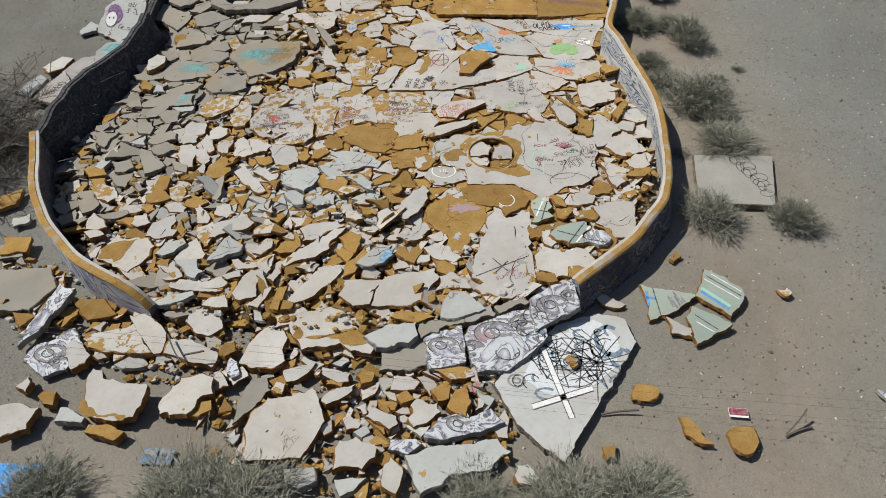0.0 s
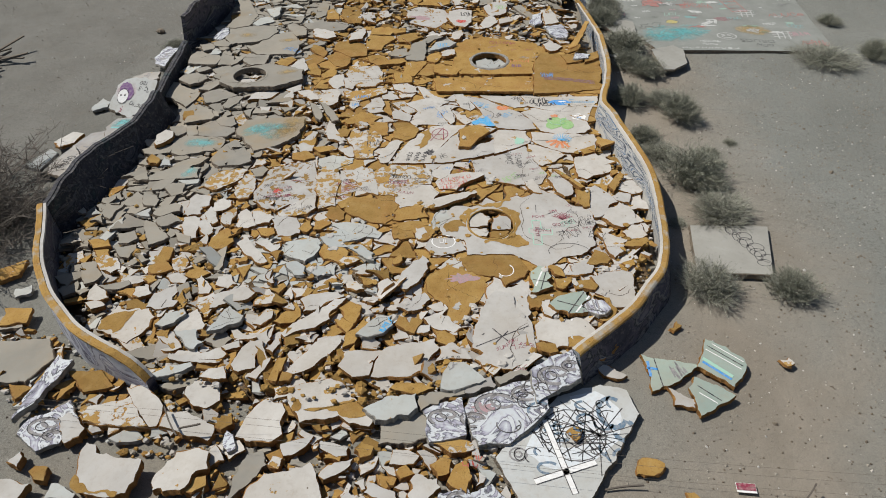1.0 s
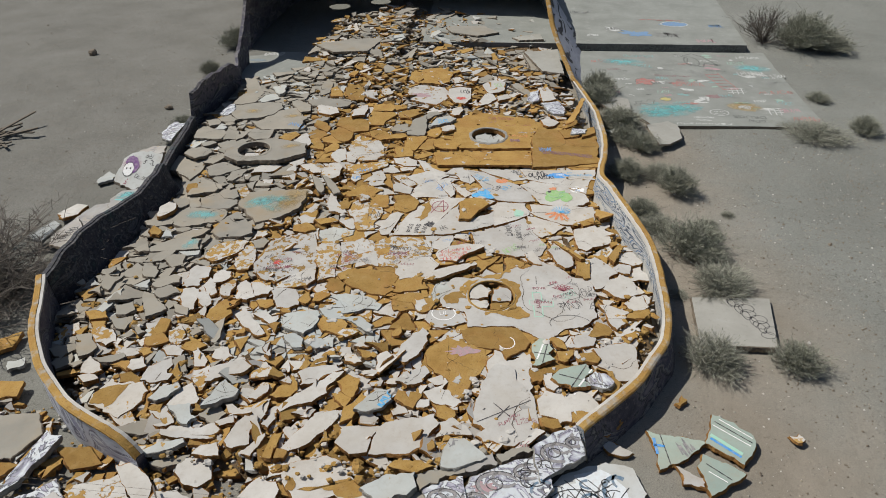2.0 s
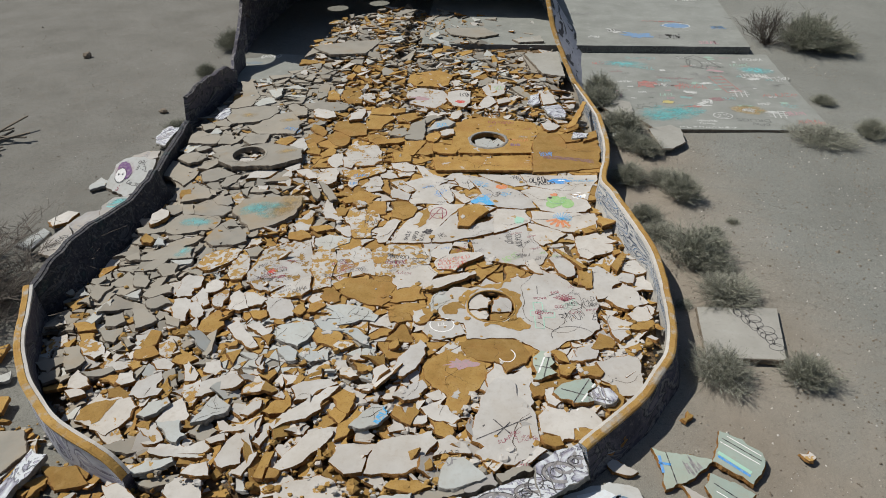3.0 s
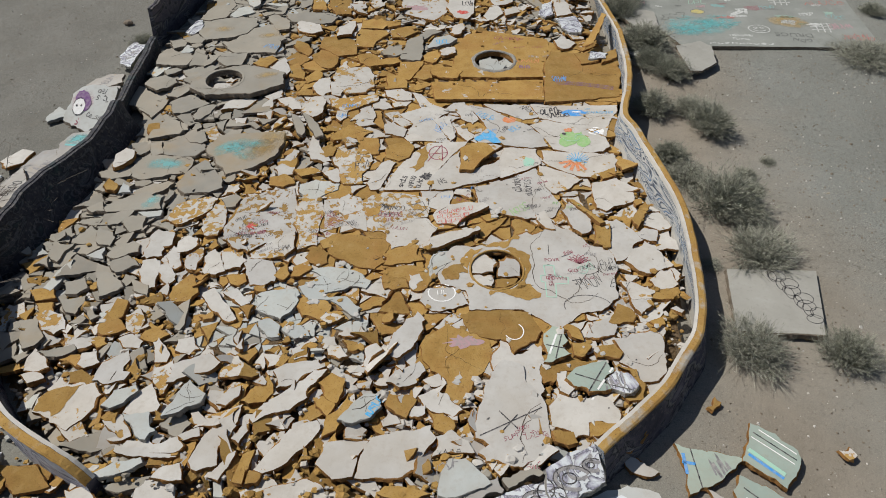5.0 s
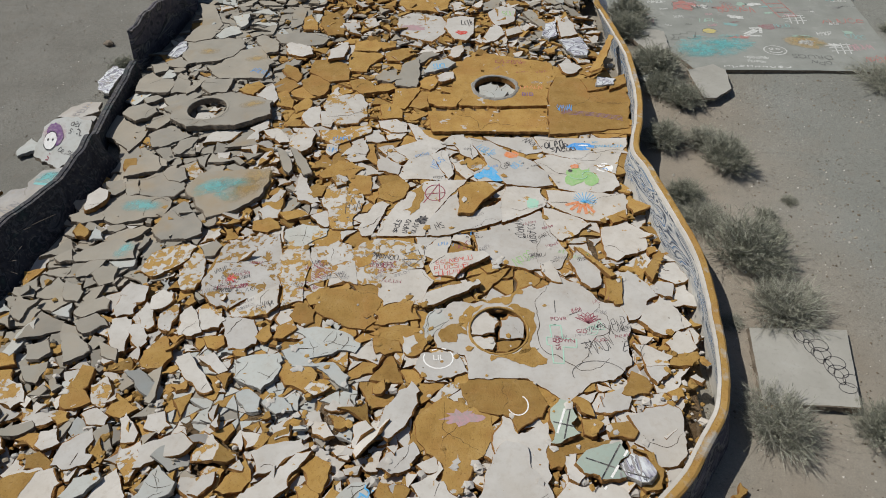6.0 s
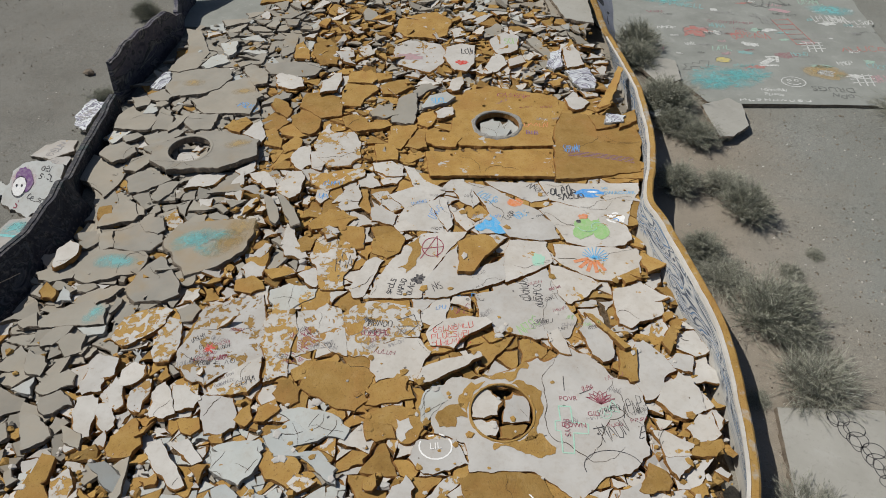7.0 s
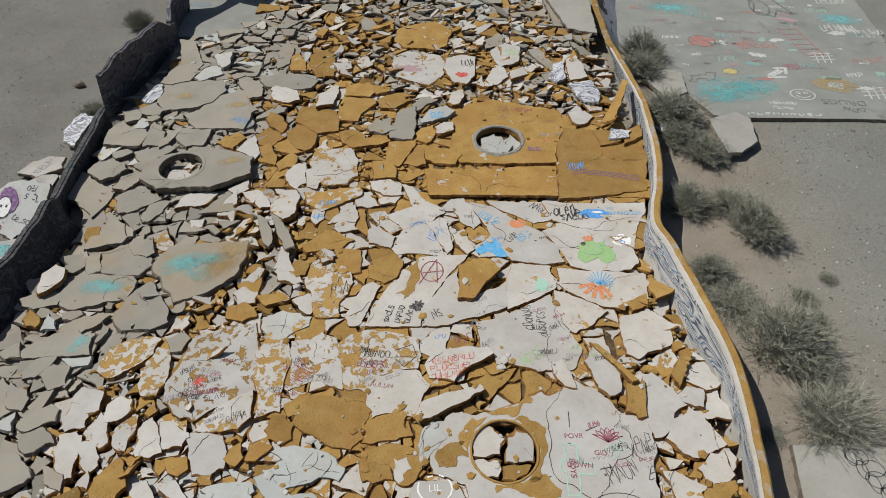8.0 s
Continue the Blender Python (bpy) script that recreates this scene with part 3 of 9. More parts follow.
def roof():
    """The part of the roof that still stands, with round skylight holes where the sun falls through."""
    r, m, holes = 0.62, 28, []
    for sx, sy in ((-8.5, 37.5), (-5.5, 38.6), (-0.7, 43.6)):
        k = 2.2 / SUN[2]
        hx, hy = max(-9.2, sx + SUN[0] * k), sy + SUN[1] * k
        holes.append([(hx + r * math.cos(2 * math.pi * i / m), hy + r * math.sin(2 * math.pi * i / m)) for i in range(m)])
    outline = [(-10.35, 29.4), (-9.7, 29.0), (-9.0, 28.7), (-8.75, 29.6), (-8.7, 31.5), (-8.4, 32.8), (-7.6, 33.8), (-6.0, 34.9), (-4, 35.1), (-1, 35.2), (1.5, 35.0), (3.4, 34.0), (3.4, 47.1), (0, 49.4), (-4, 49.1), (-7.5, 47.3), (-9.4, 43.2), (-10.35, 38)]
    me = pierced("roof", outline, holes, 2.96, 3.1, [M["G"]], random.Random(3))
    tagged(part("roof", me), "surviving grey foam roof with round skylight holes", "roof", kind="structure")


roof()



PIT = [(5.12, 25.6), (5.68, 25.6), (5.68, 26.5), (5.12, 26.5)]
PAD_EDGE = [(6.55, 22.05), (7.2, 21.98), (12.6, 22.05), (13.05, 29.95), (3.75, 29.95), (4.05, 26.5), (4.9, 24.9), (5.9, 23.4)]
PAD = tagged(part("floor_slab", pierced("floor_slab", PAD_EDGE,
                                        [PIT], -0.3, 0.0, [M["concrete"], M["grey edge"]], random.Random(2))),
             "flat grey concrete floor covered in bright graffiti", "concrete floor", kind="structure")


def floor_rise(x, y):
    return 0.36 + 0.02 * (y - 22)


for vert in PAD.data.vertices:
    vert.co.z += floor_rise(vert.co.x, vert.co.y)
v, f = prism([(-9.85, 25.9), (-6.4, 25.9), (-6.2, 33), (-10.0, 33)], 0.1, 0.43, random.Random(6), 0.5, 0.02)
INNER_FLOOR = tagged(part("inner_floor_slab", mesh_of("inner_floor_slab", v, f, [M["concrete"]])), "dusty concrete floor inside the opening of the west wall", "concrete floor", kind="structure")
v, f = prism([(-2.2, 30.0), (12.3, 30.0), (14.0, 44), (14.0, 60), (-2.2, 60)], 0.1, 0.83, random.Random(4), 0.5, 0.012)
n_side = (len(v) // 2)
PAD_FAR = tagged(part("raised_floor_slab", mesh_of("raised_floor_slab", v, f, [M["concrete"], M["kerb"]], [0, 0] + [1] * n_side)), "raised concrete floor with a dark tagged edge", "concrete floor", kind="structure")

# ---------------------------------------------------------------- large slabs
YARD = [(2.3, 7.75), (3.3, 8.7), (4.1, 9.9), (4.50, 11.39), (4.53, 12.77), (4.31, 14.33), (3.84, 16.45), (4.12, 18.07), (4.24, 20.15), (3.97, 22.85), (3.60, 26.14), (3.3, 31),
        (3.2, 34.5), (-2.5, 36), (-4.5, 34.6), (-6.4, 32.8), (-6.6, 30.5), (-6.70, 26.14), (-8.84, 24.87), (-8.78, 23.40), (-8.95, 20.62), (-8.66, 18.54), (-8.59, 17.40), (-8.43, 15.87), (-8.93, 13.75), (-9.07, 11.99), (-8.8, 10.8), (-8.2, 9.7),
        (-7.6, 9), (-7, 8.35), (-6.3, 7.9), (-5.2, 7.4), (-3.8, 7.1), (-2.6, 6.9), (-1, 7.0), (0.3, 7.3), (1.6, 7.9)]
APRON = [(-7.3, 6.45), (-5.8, 6.15), (-4.6, 5.75), (-3.5, 5.1), (-3.1, 4.2), (-0.9, 4.0), (1.0, 4.8), (1.4, 5.4), (1.0, 6.3), (1.6, 7.2), (0.6, 7.4), (-1, 7.05), (-2.6, 6.95), (-3.8, 7.15), (-5.2, 7.4), (-6.4, 7.6), (-7.6, 8.6), (-8.9, 8.4), (-8.6, 7.4), (-7.6, 6.8)]
SHORT = dict(W="white-coated foam panel with ochre core", C="chipped white foam panel", D="flaking white foam panel", O="bare ochre foam panel", G="weathered grey foam panel", P="pale grey-blue plastered panel",
             B="panel sprayed with lilac letters", N="mint green striped panel", T="grey panel with turquoise paint")
NAMES = dict(W="foam_fragment", D="foam_fragment", C="foam_fragment", O="foam_chunk", G="grey_fragment", T="grey_fragment", P="plaster_fragment", B="plaster_fragment", N="plaster_fragment")


def level(x, y):
    """The height of the tops of the pieces that lie flat."""
    return 0.37 + 0.03 * max(0.0, y - 11) if inside(x, y, YARD) else 0.2


def grown(pts, d):
    """The outline pushed outwards by d."""
    if area_of(pts) < 0:
        pts = pts[::-1]
    out = []
    for a, b, c in zip(pts[-1:] + pts[:-1], pts, pts[1:] + pts[:1]):
        e, f = np.subtract(b, a), np.subtract(c, b)
        n = np.array((e[1], -e[0])) / max(1e-6, np.hypot(*e)) + np.array((f[1], -f[0])) / max(1e-6, np.hypot(*f))
        out.append(tuple(np.array(b) + n / max(0.6, np.hypot(*n)) * d))
    return out


def spray(x, y, rx, ry, col, rot=0.0, fixed=None):
    """Soft sprayed paint or a stain that fades out at its edge."""
    c, s = math.cos(radians(rot)), math.sin(radians(rot))
    ob, z = (fixed[1], fixed[0](x, y)) if fixed else on_top(x, y)
    if ob is None:
        return
    rise = fixed[0] if fixed else [e for e in SLABS if e[2] is ob][0][1]
    org = ob.parent.location if ob.parent else ob.location
    m, v, f, uv = 24, [], [], []
    for r in range(5):
        for k in range(m):
            a = 2 * math.pi * k / m
            p, q = r / 4 * math.cos(a), r / 4 * math.sin(a)
            px, py = x + rx * p * c - ry * q * s, y + rx * p * s + ry * q * c
            v.append((px - org[0], py - org[1], rise(px, py) + 0.006 - org[2]))
            uv.append((p, q))
    for r in range(4):
        f += [(r * m + k, r * m + m + k, r * m + m + (k + 1) % m, r * m + (k + 1) % m) for k in range(m)]
    me = mesh_of("sprayed_haze", v, f, [SPRAY[col]])
    lay_uv = me.uv_layers.new(name="UVMap")
    for loop in me.loops:
        lay_uv.data[loop.index].uv = uv[loop.vertex_index]
    part("sprayed_haze", me, ob)


def piece(kind, up, *xy):
    """A broken slab that rests on the rubble, up metres above the usual level; the large ones of the east side lie in one sloping sheet."""
    pts = list(zip(xy[::2], xy[1::2]))
    cx, cy = sum(p[0] for p in pts) / len(pts), sum(p[1] for p in pts) / len(pts)
    size = abs(area_of(pts))
    flat = up == 0 and -3.2 < cx < 4.2 and 10.9 < cy < 18.2
    pts = grown(pts, 0.036 if flat else 0.028 if up == 0 and cy > 8.5 else 0.014)
    loose = 0.006 if flat else 0.03 if up == 0 else 0.05
    slope = 0.03 if cy > 11 and inside(cx, cy, YARD) else 0.0
    front = not inside(cx, cy, YARD)
    where = "fallen on the sand" if front else "in the flat fallen roof" if flat else "tilted over other rubble" if up else "among the rubble"
    big = "broad " if size > 0.7 else "small " if size < 0.12 else ""
    return slab(kind, level(cx, cy) + up + RNG.uniform(-0.008, 0.008), *[c for p in pts for c in p], lean=(RNG.gauss(0, loose), slope + RNG.gauss(0, loose)), thick=0.19 if front else RNG.uniform(0.09, 0.13), rim=0.008 if flat else 0.035, rough=0.018 if size > 0.12 else 0.012, name=NAMES[kind],
                group="fallen front panels" if front else "broken foam panels", label=big + SHORT[kind] + " " + where)


def patch(kind, *xy):
    """A worn or painted patch on a slab: b bare foam, w left-over white coating, s sky blue, g green paint."""
    pts = list(zip(xy[::2], xy[1::2]))
    cx, cy = sum(p[0] for p in pts) / len(pts), sum(p[1] for p in pts) / len(pts)
    if not inside(cx, cy, pts):
        cx, cy = (pts[0][0] + pts[1][0] + pts[2][0]) / 3, (pts[0][1] + pts[1][1] + pts[2][1]) / 3
    if area_of(pts) < 0:
        pts.reverse()
    ob, z = on_top(cx, cy)
    if ob is None:
        return
    poly, rise, base = [e for e in SLABS if e[2] is ob][0]
    org = ob.parent.location
    v = [(p[0] - org[0], p[1] - org[1], rise(*p) + 0.005 - org[2]) for p in jagged(pts, 0.06, 0.03, RNG)]
    part("worn_patch", mesh_of("worn_patch", v, [tuple(range(len(v)))], [{"b": M["O"], "w": M["W"], "s": PAINT["sky"], "g": PAINT["green"]}[kind]]), ob)


piece("G", 0, -8.83, 24.94, -8.34, 24.81, -8.01, 24.13, -7.70, 23.55, -7.77, 23.12, -8.32, 23.43, -8.50, 24.11)
piece("G", 0, -8.33, 23.42, -7.78, 23.11, -7.61, 23.15, -7.77, 22.63, -8.18, 22.43, -8.53, 22.50, -8.47, 22.98)
piece("P", 0, -7.65, 22.76, -7.51, 23.32, -7.15, 23.46, -6.94, 23.05, -7.27, 22.81, -7.50, 22.64)
piece("G", 0, -8.45, 22.40, -7.83, 22.55, -7.23, 22.67, -6.74, 22.54, -6.60, 22.18, -6.80, 21.58, -7.10, 21.34, -7.95, 21.16, -8.24, 21.51, -8.36, 21.95)
piece("G", 0, -8.62, 21.12, -8.30, 21.47, -7.95, 21.15, -8.00, 20.95, -8.29, 20.91, -8.49, 20.98)
piece("B", 0, -8.75, 21.64, -8.60, 22.24, -8.43, 22.34, -8.32, 21.86, -8.44, 21.57)
piece("G", 0, -9.00, 21.03, -8.66, 21.13, -8.48, 20.94, -8.45, 20.67, -8.70, 20.55)
piece("G", 0, -8.25, 20.82, -8.11, 20.96, -7.95, 20.81, -8.06, 20.64, -8.23, 20.61)
piece("P", 0, -8.41, 20.29, -8.38, 20.75, -8.24, 20.70, -8.10, 20.44, -8.16, 20.33)
piece("G", 0, -8.87, 19.57, -9.00, 20.21, -8.92, 20.53, -8.73, 20.51, -8.35, 20.24, -8.09, 20.25, -8.03, 20.15, -7.98, 19.75, -8.00, 19.56, -8.43, 19.56)
piece("G", 0, -7.90, 19.56, -7.97, 20.20, -7.97, 20.57, -7.72, 20.42, -7.61, 20.22, -7.54, 19.65)
piece("G", 0, -7.52, 19.78, -7.40, 20.03, -7.32, 20.42, -7.19, 20.35, -7.26, 20.04, -7.32, 19.67, -7.44, 19.49)
piece("G", 0, -7.12, 20.91, -6.94, 21.51, -6.61, 21.93, -6.00, 22.25, -5.59, 20.90, -5.62, 20.37, -6.14, 20.40, -6.78, 20.37, -7.10, 20.64)
piece("G", 0, -7.40, 20.23, -7.16, 20.37, -6.84, 20.31, -6.44, 20.33, -6.42, 19.68, -6.82, 19.61, -7.11, 19.84)
piece("O", 0, -6.10, 19.80, -5.98, 20.10, -5.66, 20.24, -5.45, 20.00, -5.65, 19.57)
piece("W", 0.06, -5.52, 19.44, -5.24, 20.07, -4.92, 19.35, -4.97, 19.07)
piece("G", 0, -8.53, 19.28, -8.23, 19.41, -8.05, 19.30, -8.24, 19.11, -8.36, 19.05)
piece("G", 0, -7.93, 19.19, -7.63, 19.51, -7.25, 19.62, -7.08, 19.54, -7.26, 19.27, -7.51, 18.91)
piece("O", 0, -2.26, 25.86, -1.85, 26.14, -1.16, 26.44, -0.59, 25.82, -0.72, 24.92, -1.04, 24.64, -1.89, 24.71, -2.26, 25.04)
piece("C", 0, -2.17, 24.19, -1.86, 24.47, -0.94, 24.31, -0.58, 23.77, -0.78, 23.15, -1.07, 22.69, -1.72, 22.96, -2.05, 23.09, -2.19, 23.71)
piece("W", 0.05, -0.67, 24.03, -0.28, 24.28, 0.17, 24.23, 0.16, 23.23, -0.06, 22.69, -0.37, 22.74, -0.72, 23.52)
piece("G", 0, -5.84, 22.88, -5.25, 23.10, -4.52, 23.07, -4.16, 22.86, -4.30, 22.39, -5.05, 22.27, -5.56, 22.43)
piece("W", 0.04, -5.35, 22.22, -5.23, 22.38, -4.64, 22.19, -4.47, 21.76, -4.74, 21.60, -5.19, 21.73)
piece("W", 0.05, -3.93, 21.34, -4.00, 22.06, -3.70, 22.52, -3.58, 22.59, -3.49, 22.08, -3.51, 21.50, -3.80, 21.43)
piece("O", 0, -3.32, 22.59, -2.81, 22.85, -2.53, 22.20, -2.61, 22.00, -3.28, 22.05)
piece("O", 0, -3.33, 21.48, -3.29, 21.97, -2.52, 21.89, -2.42, 21.70, -2.73, 21.26, -2.78, 20.90, -3.20, 20.93, -3.32, 21.21)
piece("O", 0, -4.34, 20.78, -4.34, 21.46, -3.98, 21.53, -3.41, 21.31, -3.27, 20.91, -3.21, 20.44, -3.73, 20.29, -4.08, 20.61)
piece("O", 0, -4.48, 20.29, -4.31, 20.63, -3.98, 20.47, -3.72, 20.22, -3.71, 19.83, -3.87, 19.58, -4.09, 19.64, -4.39, 20.04)
piece("O", 0, -5.20, 20.13, -5.01, 20.52, -4.66, 20.26, -4.50, 20.09, -4.64, 19.91, -4.73, 19.69, -5.04, 19.79)
piece("O", 0, -5.12, 21.15, -4.75, 20.95, -4.56, 20.64, -4.59, 20.28, -4.93, 20.52, -5.14, 20.88)
piece("O", 0, -4.68, 19.75, -4.39, 20.01, -4.17, 19.70, -3.92, 19.53, -4.18, 19.44, -4.55, 19.54)
piece("O", 0, -5.07, 19.63, -4.78, 19.76, -4.51, 19.35, -4.49, 19.00, -4.86, 19.10)
piece("O", 0, -4.43, 19.02, -4.19, 19.44, -4.02, 19.31, -4.00, 18.93, -4.32, 18.84)
piece("C", 0, -3.60, 19.61, -2.78, 19.72, -2.56, 19.32, -2.46, 18.68, -2.63, 18.37, -3.14, 18.29, -3.47, 18.64, -3.65, 19.16)
piece("O", 0, -3.14, 20.34, -2.83, 20.48, -2.51, 20.25, -2.65, 19.75, -2.99, 19.94)
piece("O", 0, -2.67, 19.72, -2.53, 20.10, -2.02, 20.27, -1.86, 20.09, -2.12, 19.91, -2.45, 19.83)
piece("G", 0, -2.49, 20.61, -2.32, 20.95, -1.93, 20.71, -1.76, 20.52, -2.03, 20.39, -2.40, 20.45)
piece("G", 0, -1.89, 20.39, -1.77, 21.23, -1.35, 21.51, -1.30, 20.92, -1.33, 20.18, -1.52, 20.17, -1.85, 20.23)
piece("O", 0, -1.84, 19.36, -1.85, 19.99, -1.29, 20.06, -1.22, 19.95, -1.54, 19.09, -1.74, 19.10)
piece("O", 0, -1.41, 19.16, -1.14, 19.91, -0.99, 19.80, -0.92, 19.18, -1.07, 19.11)
piece("O", 0, -1.23, 20.42, -1.13, 20.62, -0.85, 20.76, -0.76, 20.45, -0.94, 19.99, -1.19, 20.14)
piece("O", 0, -0.90, 19.40, -0.93, 19.85, -0.44, 19.76, -0.09, 19.55, -0.21, 19.21, -0.68, 19.23)
piece("P", 0.08, -1.15, 20.92, -0.97, 21.33, -0.54, 21.49, -0.30, 21.28, -0.51, 21.03, -0.86, 20.88, -1.10, 20.82)
piece("W", 0.08, -0.77, 20.57, -0.57, 20.79, -0.36, 20.85, -0.30, 20.52, -0.54, 20.33, -0.72, 20.32)
piece("W", 0.06, -0.55, 21.70, -0.42, 22.20, -0.15, 22.36, -0.11, 22.01, -0.22, 21.72, -0.40, 21.63)
piece("G", 0, -1.44, 21.69, -1.25, 22.06, -0.80, 22.16, -0.72, 22.05, -1.14, 21.62, -1.30, 21.38)
piece("O", 0, -2.37, 21.93, -2.09, 22.13, -1.65, 22.29, -1.53, 21.88, -1.87, 21.51, -2.25, 21.52)
piece("O", 0, -2.70, 22.62, -2.14, 22.50, -2.12, 22.36, -2.48, 22.20)
piece("W", 0, -3.92, 23.74, -3.44, 23.83, -3.35, 23.50, -3.68, 23.32)
piece("C", 0, -3.30, 23.98, -2.99, 24.16, -2.79, 23.68, -3.05, 23.45)
piece("O", 0, -4.65, 24.11, -4.22, 24.48, -3.92, 23.97, -3.81, 23.14, -4.29, 23.12, -4.58, 23.60)
piece("O", 0, -5.06, 23.35, -5.18, 24.09, -5.04, 24.38, -4.74, 23.76, -4.64, 23.27)
piece("G", 0, -5.49, 23.44, -5.60, 24.22, -5.51, 24.95, -5.26, 24.59, -5.23, 23.72)
piece("G", 0, -6.47, 23.10, -5.86, 22.65, -5.65, 22.44, -5.55, 21.91, -5.85, 21.75, -6.29, 22.48)
piece("G", 0, -6.42, 22.51, -5.84, 21.70, -5.48, 21.23, -5.59, 21.09, -6.09, 21.77)
piece("B", 0.05, 2.21, 23.02, 2.40, 23.93, 2.71, 24.18, 2.65, 23.04, 2.40, 22.78)
piece("W", 0.06, 2.76, 24.14, 3.04, 24.33, 3.21, 23.73, 3.28, 23.19, 2.80, 23.01)
piece("B", 0.06, 2.71, 22.77, 3.34, 23.04, 3.53, 22.36, 3.45, 21.98, 3.08, 21.90, 2.88, 22.18)
piece("W", 0.05, 2.60, 21.40, 3.05, 21.56, 3.24, 21.30, 3.07, 21.02, 2.84, 20.88, 2.67, 21.08)
piece("W", 0.05, 0.59, 24.49, 0.96, 24.93, 1.46, 24.77, 1.40, 23.97, 1.19, 23.79, 0.87, 23.71, 0.71, 24.04)
piece("W", 0.03, 0.48, 22.99, 0.71, 23.74, 0.95, 23.65, 1.10, 23.17, 0.79, 22.75, 0.56, 22.77)
piece("W", 0.03, 1.14, 23.42, 1.51, 23.73, 1.66, 23.34, 1.18, 23.01)
piece("G", 0, 0.37, 25.14, 0.80, 25.69, 0.96, 25.52, 0.93, 25.06, 0.46, 24.80)
piece("W", 0, -0.57, 25.28, -0.32, 25.36, -0.13, 24.95, -0.46, 24.76)
piece("G", 0, 1.71, 24.68, 1.96, 24.86, 2.33, 24.05, 2.48, 23.90, 2.30, 23.58, 1.93, 24.20)
piece("G", 0.22, -9.75, 18.31, -9.78, 18.64, -9.40, 18.86, -8.95, 18.66, -8.61, 18.37, -8.28, 18.38, -7.98, 18.02, -7.98, 17.71, -8.04, 17.41, -8.14, 17.11, -8.42, 17.39, -9.00, 17.76, -9.49, 17.94)
piece("G", 0, -8.78, 18.50, -8.75, 18.83, -8.43, 19.03, -8.08, 18.86, -7.97, 18.69, -8.14, 18.37, -8.35, 18.23)
piece("G", 0, -7.99, 18.01, -7.94, 18.38, -7.62, 18.57, -7.44, 18.46, -7.57, 18.14, -7.68, 17.92)
piece("G", 0, -7.61, 17.35, -7.76, 17.64, -7.59, 17.85, -7.30, 17.95, -7.12, 17.89, -6.73, 17.65, -7.07, 17.38, -7.31, 17.17, -7.49, 17.16)
piece("G", 0, -6.93, 17.01, -6.91, 17.45, -6.70, 17.56, -6.50, 17.55, -6.57, 17.22, -6.74, 16.93)
piece("O", 0, -7.89, 16.35, -7.95, 16.62, -7.74, 16.68, -7.63, 16.45, -7.69, 16.19)
piece("G", 0, -7.73, 16.02, -7.74, 16.42, -7.63, 16.73, -7.22, 16.78, -7.00, 16.40, -7.04, 16.22, -7.42, 16.12)
piece("G", 0, -6.88, 16.20, -6.82, 16.40, -6.42, 16.33, -6.24, 15.95, -6.35, 15.84, -6.62, 15.91)
piece("G", 0, -6.14, 15.85, -5.97, 16.09, -5.74, 16.45, -5.51, 16.48, -5.51, 16.31, -5.80, 15.95, -6.02, 15.74)
piece("G", 0, -7.30, 15.89, -7.07, 16.14, -6.91, 16.18, -6.61, 15.89, -6.25, 15.81, -6.17, 15.62, -6.33, 15.34, -6.73, 15.34, -7.10, 15.40)
piece("G", 0, -7.62, 15.79, -7.38, 15.87, -7.15, 15.41, -7.36, 15.32)
piece("W", 0.12, -8.09, 14.81, -8.17, 15.18, -8.02, 15.46, -7.77, 15.31, -7.70, 15.01, -7.81, 14.82, -7.98, 14.66)
piece("G", 0, -7.90, 15.52, -7.63, 15.78, -7.53, 15.56, -7.67, 15.36, -7.84, 15.35)
piece("G", 0, -8.38, 14.62, -8.18, 14.77, -7.88, 14.83, -7.82, 14.94, -7.59, 14.66, -7.62, 14.54, -8.00, 14.42, -8.25, 14.48)
piece("G", 0, -7.66, 14.79, -7.62, 15.01, -7.39, 15.25, -7.13, 15.31, -6.50, 15.31, -6.33, 15.19, -6.39, 14.78, -6.82, 14.62, -7.34, 14.45, -7.49, 14.51)
piece("T", 0.07, -6.11, 15.64, -5.94, 16.06, -5.39, 16.17, -4.47, 16.27, -4.36, 16.31, -4.30, 15.89, -4.36, 15.49, -4.69, 15.09, -5.05, 14.84, -5.38, 14.68, -5.63, 14.96, -5.96, 15.33)
piece("G", 0, -6.41, 14.36, -6.23, 14.92, -6.04, 15.16, -5.87, 15.02, -5.66, 14.76, -5.48, 14.55, -5.33, 14.21, -5.66, 14.06, -6.12, 14.01, -6.32, 14.16)
piece("G", 0, -7.31, 13.92, -7.26, 14.04, -6.94, 14.26, -6.62, 14.35, -6.49, 14.31, -6.64, 14.09, -6.87, 13.90)
piece("G", 0, -7.40, 14.32, -7.11, 14.40, -7.02, 14.32, -7.17, 14.19, -7.32, 14.20)
piece("O", 0.06, -8.03, 14.10, -7.97, 14.31, -7.71, 14.12, -7.72, 13.94, -7.90, 13.97)
piece("W", 0, -6.28, 17.31, -6.20, 17.79, -5.75, 18.00, -5.53, 17.93, -5.66, 17.54, -6.13, 17.42)
piece("W", 0, -5.29, 17.18, -5.25, 17.64, -5.11, 18.03, -5.00, 17.57, -5.11, 17.18)
piece("W", 0, -5.82, 16.98, -5.56, 17.03, -5.50, 16.78, -5.72, 16.77)
piece("W", 0, -5.30, 18.04, -5.04, 18.26, -4.95, 18.42, -4.86, 18.10, -5.07, 17.91)
piece("W", 0, -4.95, 17.95, -4.65, 18.05, -4.39, 17.80, -4.21, 17.51, -4.43, 17.46, -4.76, 17.74)
